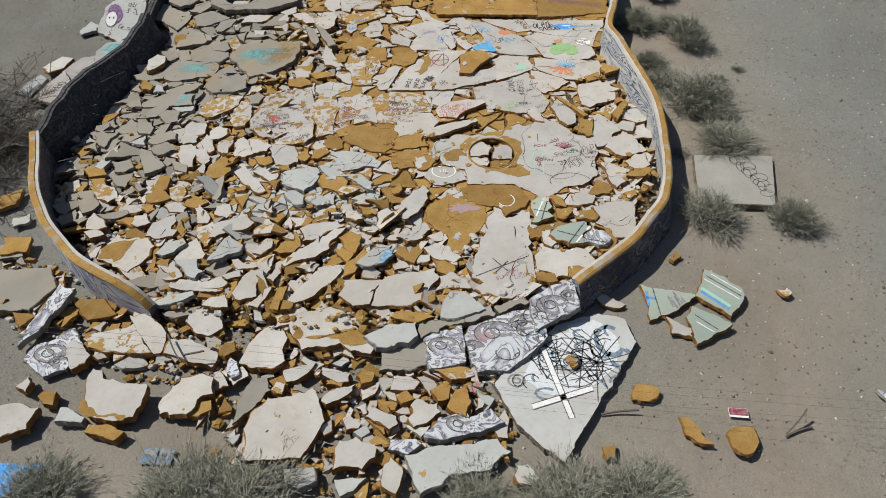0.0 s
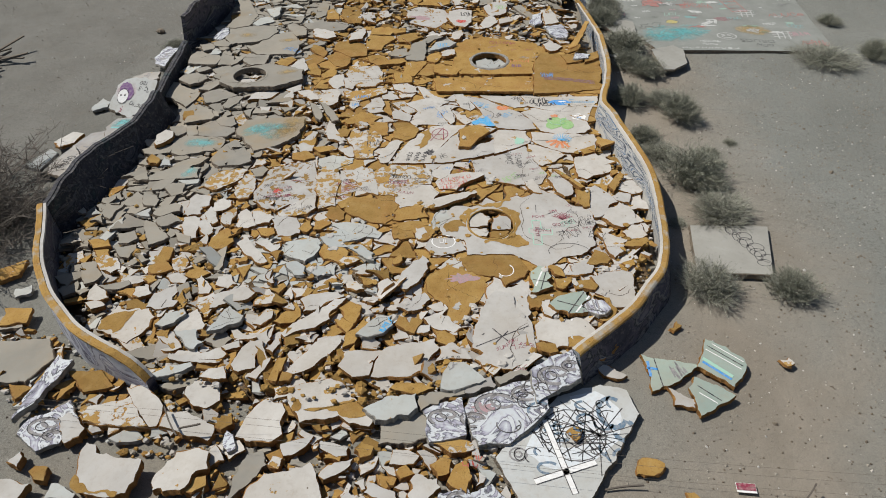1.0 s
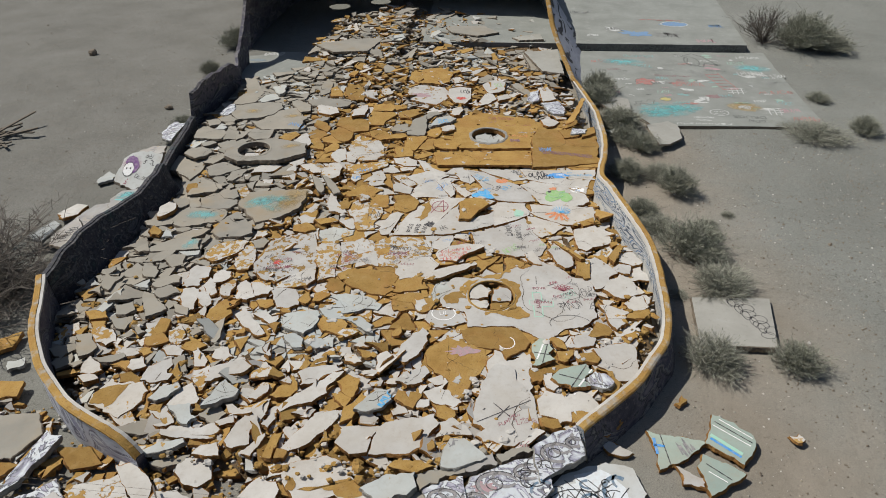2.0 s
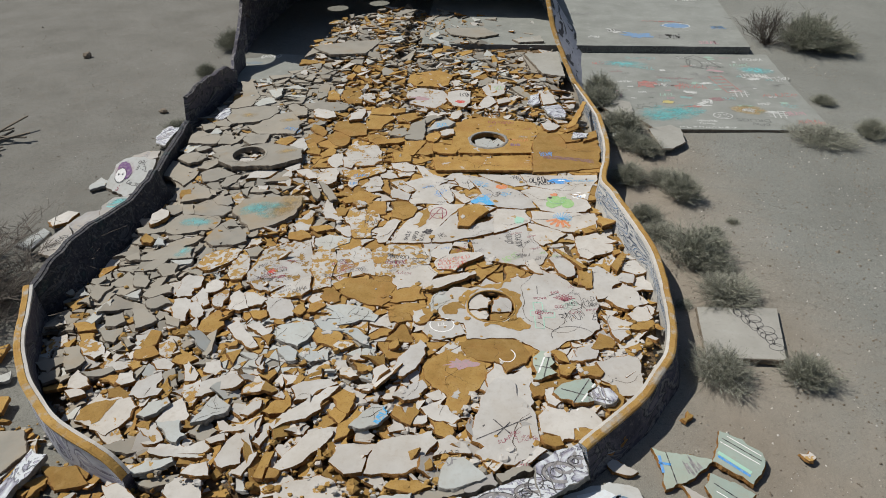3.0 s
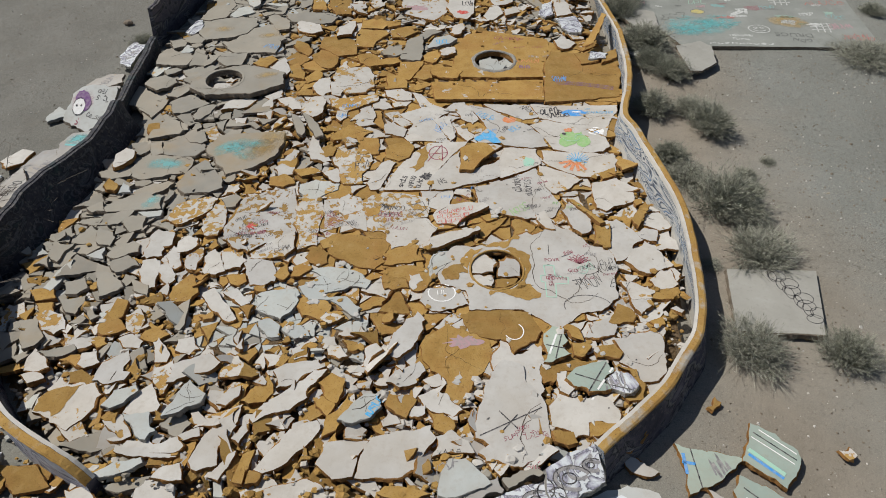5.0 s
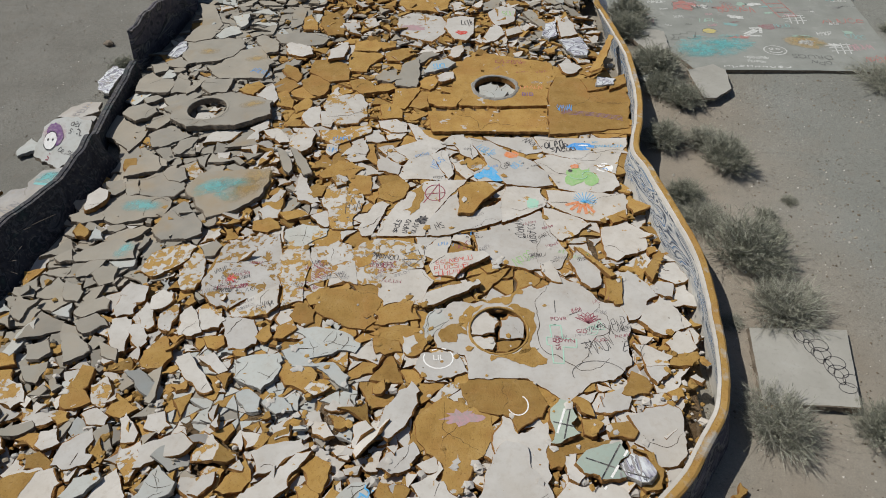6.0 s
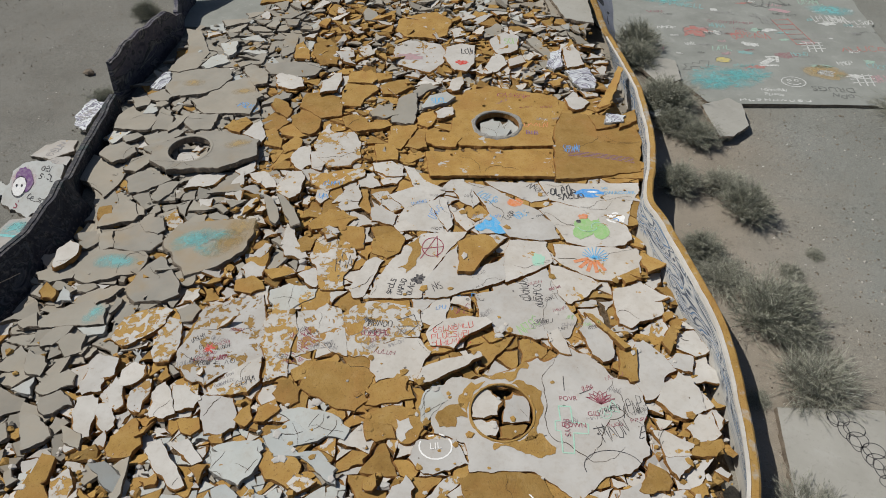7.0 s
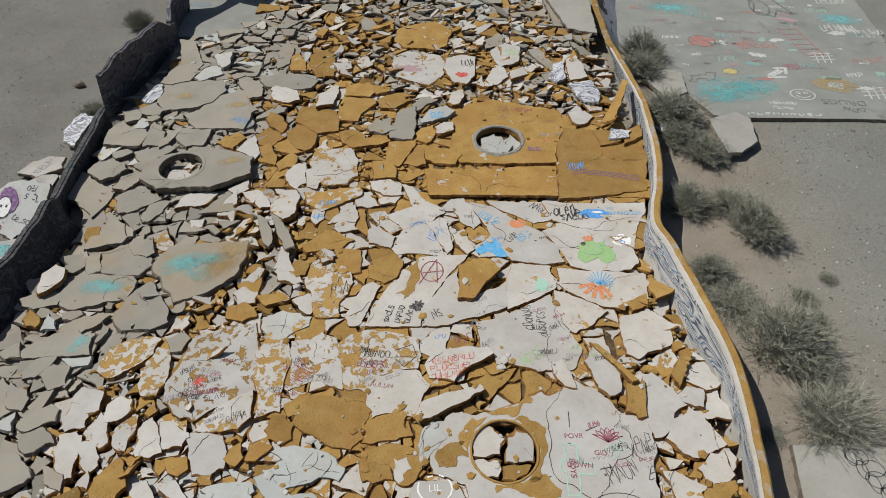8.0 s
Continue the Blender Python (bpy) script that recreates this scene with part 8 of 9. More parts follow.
    tag(-5.71, 20.71, 0.6, 0.2, 6, "blue", -20, 0.022)
    # far pieces
    tag(1.25, 24.50, 0.45, 0.4, 4, "green", 10, 0.03)
    tag(-0.04, 23.86, 0.4, 0.35, 4, "black", 10, 0.03)
    blob(-0.19, 23.17, 0.17, 0.13, "red")
    tag(-0.73, 21.15, 0.4, 0.25, 4, "sky", 10, 0.025)
    blob(-1.78, 23.54, 0.45, 0.16, "pink", 5, rough=0.35, faded=True)
    tag(1.26, 21.60, 0.9, 0.2, 6, "maroon", -3, 0.018)
    words("BIB", 1.68, 19.87, 0.24, "purple", 0)
    tag(1.80, 20.24, 0.6, 0.18, 5, "orange", 0, 0.018)
    tag(2.60, 19.21, 0.4, 0.3, 6, "blue", 0, 0.016)
    for k in range(4):
        ribbon("sprayed_line", [[(2.5, 19.1 - 0.06 * k), (3.3, 19.05 - 0.05 * k), (4.05, 18.95 - 0.06 * k)]], 0.014, PAINT["purple"])


graffiti_on_sheet()


def graffiti_on_fallen_wall():
    rng = random.Random(17)
    f = lambda x, y: (x, y)
    # white ground sprayed over the upper part
    blob(2.35, 6.75, 0.95, 0.62, "wash", 40, rough=0.05)
    ribbon("sprayed_wheel", [arc(2.28, 6.62, 0.55, 0.5), arc(2.28, 6.62, 0.12, 0.1)], 0.02, PAINT["black"], rng=rng)
    lines = []
    for k in range(9):
        a = 2 * math.pi * k / 9
        b = a + 2.5
        lines.append([(2.28 + 0.58 * math.cos(a), 6.62 + 0.52 * math.sin(a)), (2.28 + 0.58 * math.cos(b), 6.62 + 0.52 * math.sin(b))])
    ribbon("sprayed_wheel", lines, 0.02, PAINT["black"], rng=rng)
    lines = []
    for k in range(16):
        a = radians(12 + 22.5 * k + rng.gauss(0, 5))
        r = rng.uniform(0.5, 0.95)
        lines.append([(2.72, 6.62), (2.72 + r * math.cos(a), 6.62 + r * 0.8 * math.sin(a))])
    for k in range(22):
        x, y, a = rng.uniform(1.45, 3.0), rng.uniform(6.1, 7.3), rng.choice((0.6, 1.9, 2.4, 0.1)) + rng.gauss(0, 0.25)
        r = rng.uniform(0.3, 0.75)
        lines.append([(x, y), (x + r * math.cos(a), y + r * math.sin(a))])
    for line in lines:
        ribbon("sprayed_line", [line], 0.016, PAINT["black"], rng=rng)
    ribbon("sprayed_curl", [arc(3.0, 7.1, 0.24, 0.3, 60, 330), arc(3.15, 6.75, 0.18, 0.2, 200, 420)], 0.09, PAINT["slate"], rng=rng)
    lines = [arc(rng.uniform(1.2, 3.2), rng.uniform(5.95, 7.45), rng.uniform(0.06, 0.22), rng.uniform(0.05, 0.16), rng.uniform(0, 180), rng.uniform(200, 420)) for k in range(34)]
    for k, line in enumerate(lines):
        ribbon("sprayed_curl", [line], 0.02 if k < 20 else 0.045, PAINT["black" if k < 20 else "slate"], rng=rng)
    ribbon("sprayed_ring", [arc(1.35, 6.2, 0.14, 0.12), arc(1.35, 6.2, 0.06, 0.05), arc(2.85, 7.0, 0.2, 0.3, 100, 300)], 0.03, PAINT["grey"])
    for a, b in (((1.78, 7.0), (2.22, 5.55)), ((1.6, 5.72), (2.6, 6.12))):
        d = np.array(b) - np.array(a)
        nrm = np.array((-d[1], d[0])) / np.hypot(*d) * 0.05
        ribbon("painted_bar", [[a, b]], 0.085, PAINT["white"], lift=0.008)
        ribbon("painted_bar_edge", [[tuple(np.array(a) + nrm), tuple(np.array(b) + nrm)], [tuple(np.array(a) - nrm), tuple(np.array(b) - nrm)]], 0.014, PAINT["black"], lift=0.0095)
    # stripes on the mint pieces
    ribbon("stripe", [[(3.95, 8.38), (4.0, 7.74)], [(5.0, 8.7), (5.55, 8.25)], [(4.6, 7.75), (5.0, 7.4)]], 0.02, PAINT["black"])
    ribbon("stripe", [[(4.95, 8.62), (5.5, 8.18)], [(4.6, 7.6), (4.92, 7.35)], [(5.1, 8.75), (5.58, 8.35)]], 0.018, PAINT["white"])
    ribbon("stripe", [[(4.85, 8.4), (5.3, 8.0)]], 0.07, PAINT["mint"])
    ribbon("stripe", [[(4.83, 8.32), (5.26, 7.94)]], 0.05, PAINT["blue"])
    ribbon("stripe", [[(3.82, 8.3), (3.82, 7.95)], [(3.78, 8.15), (3.98, 8.12)]], 0.05, PAINT["blue"])
    tag(4.35, 8.1, 0.3, 0.35, 4, "grey", 20, 0.03)
    # letters on the painted pieces
    for x, y, r in ((1.0, 7.05, 0.34), (1.5, 7.3, 0.22), (0.6, 6.75, 0.2), (0.1, 6.75, 0.24), (2.0, 7.6, 0.26), (2.3, 7.8, 0.14), (-6.7, 6.3, 0.26), (-6.5, 6.15, 0.14), (0.45, 5.3, 0.2)):
        ribbon("sprayed_curl", [arc(x, y, r, r * 0.6, rng.uniform(0, 90), rng.uniform(220, 340)), arc(x + 0.3 * r, y + 0.1, r * 0.6, r * 0.4, 120, 330)], 0.05, PAINT["grey"], rng=rng)
        ribbon("sprayed_curl", [arc(x, y, r * 1.12, r * 0.7, rng.uniform(0, 60), rng.uniform(200, 320)), arc(x - 0.2 * r, y, r * 0.4, r * 0.3)], 0.018, PAINT["black"], rng=rng)
    # stripes on the mint pieces inside the wall
    ribbon("stripe", [[(2.3, 9.0), (2.75, 9.75)], [(2.2, 9.5), (3.1, 9.2)], [(1.9, 9.8), (2.05, 10.4)], [(1.75, 10.1), (2.2, 10.0)]], 0.022, PAINT["black"])
    ribbon("stripe", [[(2.45, 9.05), (2.85, 9.65)], [(1.8, 9.9), (1.95, 10.35)]], 0.035, PAINT["white"])
    tag(2.85, 9.4, 0.35, 0.28, 3, "grey", 10, 0.03)
    blob(0.75, 7.0, 0.16, 0.12, "pink", rough=0.3, faded=True)
    tag(0.65, 6.05, 0.45, 0.25, 5, "red", 10, 0.016)
    # loops on the small concrete slab
    ribbon("sprayed_loop", [arc(6.5 + 0.08 * k + 0.1 * (k % 2), 12.3 - 0.19 * k, 0.17, 0.14) for k in range(6)] + [arc(6.4 + 0.1 * k, 12.3 - 0.22 * k, 0.08, 0.16) for k in range(5)] + [arc(6.86, 11.2, 0.15, 0.11)], 0.016, PAINT["black"])
    tag(6.2, 12.55, 0.4, 0.15, 4, "black", 0, 0.016)
    # a painted oval in plain patches, and tags, on the leaning west slab
    spray(-9.7, 17.0, 0.36, 0.34, "pink")
    blob(-9.72, 17.06, 0.2, 0.17, "purple", -25, rough=0.06, lift=0.012)
    blob(-9.66, 16.93, 0.2, 0.2, "purple", -10, rough=0.06, lift=0.013)
    blob(-9.77, 16.84, 0.155, 0.2, "white", 8, rough=0.04, lift=0.018)
    ribbon("sprayed_line", [arc(-9.77, 16.84, 0.165, 0.21)], 0.014, PAINT["black"], lift=0.021)
    blob(-9.83, 16.86, 0.022, 0.03, "black", rough=0.1, lift=0.024)
    blob(-9.71, 16.86, 0.022, 0.03, "black", rough=0.1, lift=0.024)
    tag(-9.2, 17.22, 0.3, 0.12, 3, "black", 0, 0.022)
    tag(-9.18, 17.04, 0.36, 0.13, 4, "black", -8, 0.022)
    tag(-9.33, 16.6, 0.42, 0.1, 5, "black", -15, 0.018)
    tag(-9.8, 16.5, 0.4, 0.18, 4, "maroon", -8, 0.026)
    spray(-9.4, 15.8, 0.4, 0.28, "turquoise", 10)
    ribbon("stripe", [[(-9.66, 15.6), (-9.1, 15.5)]], 0.07, PAINT["turquoise"])
    tag(-9.35, 15.85, 0.4, 0.22, 4, "black", -10, 0.018)
    spray(-9.2, 15.0, 0.22, 0.3, "turquoise", 0)


graffiti_on_fallen_wall()


def fixing_holes():
    """Small drilled holes in the white panels, their inner dark laid on as flat black discs."""
    rng = random.Random(71)
    spots = [(-5.95, 5.75), (-5.3, 5.8), (-3.3, 5.05), (-2.55, 5.0), (-2.3, 6.35), (-3.5, 6.4), (-1.2, 8.2), (0.75, 8.6), (1.6, 8.2), (3.3, 9.9), (2.7, 8.9), (-0.6, 4.8)]
    spots += [(rng.uniform(-2.5, 3.3), rng.uniform(9.0, 18.0)) for _ in range(30)]
    for x, y in spots:
        # no hole is cut: the disc's black paints the shade inside it
        blob(x, y, rng.uniform(0.014, 0.032), rng.uniform(0.012, 0.022), "black", rng.uniform(0, 90), rough=0.2)


fixing_holes()


def hairline_cracks():
    """Thin branching cracks through the larger panels; the pale plaster is crazed all over."""
    rng = random.Random(29)
    mat = M["crack"]
    for poly, rise, ob in list(SLABS):
        xs, ys = [p[0] for p in poly], [p[1] for p in poly]
        wide, size = max(max(xs) - min(xs), max(ys) - min(ys)), abs(area_of(poly))
        if size < 0.2 or not 8.2 < ys[0] < 20 or ob.data.materials[0] not in (M["W"], M["C"], M["D"], M["O"], M["P"], M["G"]):
            continue
        count = 4 if ob.data.materials[0] is M["P"] else min(3, int(size * 1.2 + rng.random()))
        for _ in range(count):
            x, y = poly[rng.randrange(len(poly))]
            cx, cy = sum(xs) / len(xs), sum(ys) / len(ys)
            ang = math.atan2(cy - y, cx - x) + rng.gauss(0, 0.35)
            line = [(x, y)]
            for _ in range(int(wide * rng.uniform(0.35, 1.0) / 0.07)):
                ang += rng.gauss(0, 0.32)
                x, y = x + 0.07 * math.cos(ang), y + 0.07 * math.sin(ang)
                if not inside(x, y, poly):
                    break
                line.append((x, y))
            line = line[1:]
            if len(line) > 2:
                w = rng.choice((0.005, 0.006, 0.007, 0.01))
                v, f, org = [], [], ob.parent.location
                for i, p in enumerate(line):
                    q, r = line[max(0, i - 1)], line[min(len(line) - 1, i + 1)]
                    d = math.hypot(r[0] - q[0], r[1] - q[1])
                    k = w / 2 * (0.3 + math.sin(math.pi * (i + 0.5) / len(line))) * rng.uniform(0.6, 1.3) / d
                    for s in (1, -1):
                        a, b = p[0] - s * k * (r[1] - q[1]), p[1] + s * k * (r[0] - q[0])
                        v.append((a - org[0], b - org[1], rise(a, b) + 0.003 - org[2]))
                    if i:
                        f.append((2 * i - 2, 2 * i - 1, 2 * i + 1, 2 * i))
                part("crack", mesh_of("crack", v, f, [mat]), ob)


hairline_cracks()


def graffiti_on_floor():
    fx = (floor_rise, PAD)
    rng = random.Random(12)
    on_pad = lambda x, y: inside(x, y, PAD_EDGE)
    # a wide faded turquoise field of short strokes
    for x, y, rx, ry, c in ((7.3, 23.3, 1.25, 0.75, "turquoise"), (8.0, 23.6, 0.9, 0.5, "turquoise"), (6.9, 23.0, 0.7, 0.4, "turquoise"), (10.3, 23.75, 0.8, 0.45, "ochre"), (11.9, 27.9, 0.9, 0.5, "turquoise"),
                            (6.6, 28.6, 1.2, 0.4, "turquoise")):
        spray(x, y, rx, ry, c, rng.uniform(-10, 10), fx)
    for k in range(34):
        x, y = 7.4 + rng.gauss(0, 0.6), 23.35 + rng.gauss(0, 0.35)
        if on_pad(x - 0.35, y - 0.1) and on_pad(x + 0.3, y - 0.1):
            tag(x, y, rng.uniform(0.12, 0.4), rng.uniform(0.04, 0.08), 2, "turquoise", rng.uniform(-15, 15), rng.uniform(0.03, 0.06), fx, seed=k)
    blob(7.16, 26.24, 0.4, 0.36, "red", 10, fx)
    ribbon("sprayed_ring", [arc(7.16, 26.24, 0.41, 0.37), arc(7.1, 26.1, 0.3, 0.2, 0, 160)], 0.03, FADED["black"], fx)
    ribbon("sprayed_block", [[(6.25, 23.75), (6.5, 23.8), (6.52, 23.95), (6.78, 23.95), (6.8, 23.85), (7.0, 23.9), (7.12, 24.3), (6.85, 24.3), (6.82, 24.15), (6.62, 24.2), (6.6, 24.1), (6.35, 24.1), (6.4, 23.95), (6.25, 23.75)]], 0.035, FADED["black"], fx)
    ribbon("sprayed_arrow", [[(8.6, 24.2), (9.0, 24.55)], [(8.68, 24.15), (9.08, 24.5)], [(8.85, 24.62), (9.2, 24.65), (9.12, 24.3)], [(8.55, 24.1), (9.1, 24.12)]], 0.1, FADED["white"], fx)
    blob(9.55, 24.72, 0.3, 0.18, "maroon", 5, fx, rough=0.3)
    blob(7.57, 24.40, 0.22, 0.16, "yellow", 0, fx)
    ribbon("sprayed_ring", [arc(7.57, 24.40, 0.23, 0.17)], 0.025, FADED["black"], fx)
    for x, y in ((10.48, 25.29), (11.23, 23.35)):
        ribbon("sprayed_grid", [[(x - 0.35, y + d), (x + 0.35, y + d + 0.08)] for d in (-0.14, 0.06, 0.22)] + [[(x + d, y - 0.3), (x + d + 0.08, y + 0.35)] for d in (-0.2, 0.0, 0.18)], 0.04, FADED["white"], fx)
    words("DRUGS", 10.2, 22.85, 0.36, "black", 176, fx)
    tag(10.35, 22.5, 0.6, 0.22, 3, "black", 170, 0.04, fx)
    ribbon("sprayed_ladder", [[(9.75, 27.2), (10.05, 25.4)], [(10.3, 27.25), (10.6, 25.5)]] + [[(9.77 + 0.06 * k, 27.1 - 0.33 * k), (10.32 + 0.06 * k, 27.15 - 0.33 * k)] for k in range(6)], 0.035, FADED["red"], fx)
    ribbon("sprayed_ring", [arc(9.23, 23.20, 0.33, 0.27), arc(9.13, 23.28, 0.05, 0.05), arc(9.33, 23.28, 0.05, 0.05), arc(9.23, 23.2, 0.2, 0.15, 200, 340)], 0.035, FADED["white"], fx)
    ribbon("sprayed_loop", [[(9.05, 29.6), (9.53, 29.1), (9.34, 28.40), (9.92, 28.0), (10.11, 28.5), (10.59, 28.2), (10.21, 29.3), (9.82, 29.7), (9.34, 29.4)]], 0.06, FADED["black"], fx)
    ribbon("sprayed_loop", [arc(9.6, 28.7, 0.3, 0.6)], 0.06, FADED["black"], fx)
    blob(10.30, 23.77, 0.55, 0.4, "ochre", 0, fx, rough=0.12, faded=True)
    blob(10.33, 23.72, 0.26, 0.2, "white", 0, fx, lift=0.006)
    tag(7.09, 28.18, 1.5, 0.32, 8, "turquoise", -12, 0.05, fx)
    tag(8.77, 26.0, 1.2, 0.45, 7, "red", 4, 0.035, fx)
    tag(8.4, 26.9, 1.5, 0.2, 9, "maroon", -6, 0.03, fx)
    tag(6.29, 26.48, 0.6, 0.2, 4, "white", 0, 0.035, fx)
    for k in range(9):
        tag(7.55 + 0.22 * k, 22.2, 0.16, 0.1, 1, "white", rng.uniform(-20, 20), 0.04, fx, seed=k)
    for x, y, w, h, n, c in ((11.65, 27.25, 1.1, 0.5, 7, "white"), (12.51, 27.05, 0.9, 0.35, 6, "white"), (8.2, 27.6, 1.0, 0.2, 8, "grey"), (11.94, 25.22, 1.4, 0.3, 5, "red"),
                             (7.42, 29.3, 1.3, 0.25, 7, "turquoise"), (8.1, 24.1, 0.7, 0.16, 6, "turquoise"), (7.90, 26.67, 0.5, 0.3, 4, "turquoise"),
                             (11.46, 28.50, 0.8, 0.4, 5, "mint"), (12.13, 29.27, 1.0, 0.4, 6, "white"), (10.98, 25.99, 0.6, 0.4, 4, "grey"), (8.55, 22.75, 0.7, 0.14, 8, "white"), (8.5, 22.5, 0.5, 0.12, 6, "white"),
                             (11.94, 24.17, 0.6, 0.3, 4, "turquoise"), (11.84, 23.49, 0.7, 0.35, 5, "pink"), (12.13, 22.72, 0.9, 0.4, 6, "red"), (11.07, 24.36, 0.5, 0.25, 4, "white"), (9.53, 27.15, 0.5, 0.6, 4, "grey"),
                             (6.65, 28.78, 1.2, 0.25, 7, "grey"), (5.68, 28.59, 0.8, 0.3, 5, "red"), (9.92, 24.84, 0.5, 0.25, 4, "turquoise"), (7.70, 25.13, 0.6, 0.3, 3, "mint"), (5.68, 25.03, 0.5, 0.3, 3, "pink")):
        tag(x, y, w, h, n, c, rng.uniform(-8, 8), 0.033, fx)
    for k in range(40):
        tag(rng.uniform(5.6, 12.6), rng.uniform(24.3, 29.6), rng.uniform(0.2, 0.6), rng.uniform(0.08, 0.18), rng.randint(3, 7), rng.choice(("white", "grey", "maroon", "white", "black", "turquoise", "pink")), rng.uniform(-15, 15), 0.022, fx, seed=k)
    for k in range(26):
        blob(rng.uniform(7.6, 12.3), rng.uniform(22.6, 29.5), rng.uniform(0.08, 0.3), rng.uniform(0.05, 0.14), rng.choice(("white", "turquoise", "mint", "red", "white", "grey", "pink")), rng.uniform(-20, 20), fx, rng, 0.18)
    fx = (lambda x, y: 0.432, INNER_FLOOR)
    blob(-9.4, 28.3, 0.35, 0.2, "slate", 0, fx, rough=0.15)
    tag(-8.9, 29.2, 0.9, 0.4, 4, "white", 0, 0.07, fx)
    fx = (lambda x, y: 0.832, PAD_FAR)
    blob(9.88, 33.35, 0.6, 0.4, "blue", 0, fx)
    ribbon("sprayed_ring", [arc(9.88, 33.35, 0.64, 0.44)], 0.06, FADED["white"], fx)
    blob(7.65, 31.67, 0.55, 0.45, "blue", 0, fx, rough=0.3)
    blob(6.86, 32.29, 0.5, 0.25, "white", -20, fx, rough=0.3)
    for x, y, w, h, n, c in ((11.69, 38.80, 1.4, 0.8, 7, "white"), (9.15, 31.55, 1.1, 0.7, 8, "grey"), (11.79, 33.05, 0.7, 0.4, 5, "blue"), (10.66, 30.60, 0.9, 0.4, 5, "pink"), (5.66, 31.36, 0.5, 0.25, 4, "white"),
                             (5.38, 35.50, 1.4, 0.4, 7, "grey"), (10.09, 38.80, 1.0, 0.4, 4, "black"), (6.79, 32.49, 0.8, 0.4, 5, "grey"), (9.34, 34.09, 2.0, 0.1, 5, "red")):
        tag(x, y, w, h, n, c, rng.uniform(-8, 8), 0.07, fx)
    # dark tags along the raised edge
    lines = []
    for g in glyphs(8.0, 0.68, 8.0, 0.22, 34, 0, rng):
        lines.append(g)
    v, f = [], []
    for line in lines:
        for (ax, az), (bx, bz) in zip(line, line[1:]):
            d = np.array((bx - ax, bz - az))
            nn = np.array((-d[1], d[0])) / max(1e-6, np.hypot(*d)) * 0.025
            k = len(v)
            v += [(ax + nn[0], 29.965, az + nn[1]), (ax - nn[0], 29.965, az - nn[1]), (bx - nn[0], 29.965, bz - nn[1]), (bx + nn[0], 29.965, bz + nn[1])]
            f.append((k, k + 1, k + 2, k + 3))
    part("sprayed_tag", mesh_of("sprayed_tag", v, f, [FADED["black"]]), PAD_FAR, "black tags along the edge")


graffiti_on_floor()

# ---------------------------------------------------------------- desert shrubs


def tubes(lines, mat, name):
    """Thin three-sided stems through points with radii."""
    v, f = [], []
    for line in lines:
        base = len(v)
        for i, (p, r) in enumerate(line):
            a = Vector(line[min(i + 1, len(line) - 1)][0]) - Vector(line[max(i - 1, 0)][0])
            u = a.orthogonal().normalized()
            w = a.normalized().cross(u)
            for k in range(3):
                c = Vector(p) + r * (math.cos(k * 2.094) * u + math.sin(k * 2.094) * w)
                v.append(tuple(c))
        for i in range(len(line) - 1):
            for k in range(3):
                l = (k + 1) % 3
                f.append((base + i * 3 + k, base + i * 3 + l, base + i * 3 + 3 + l, base + i * 3 + 3 + k))
    return mesh_of(name, v, f, [mat])


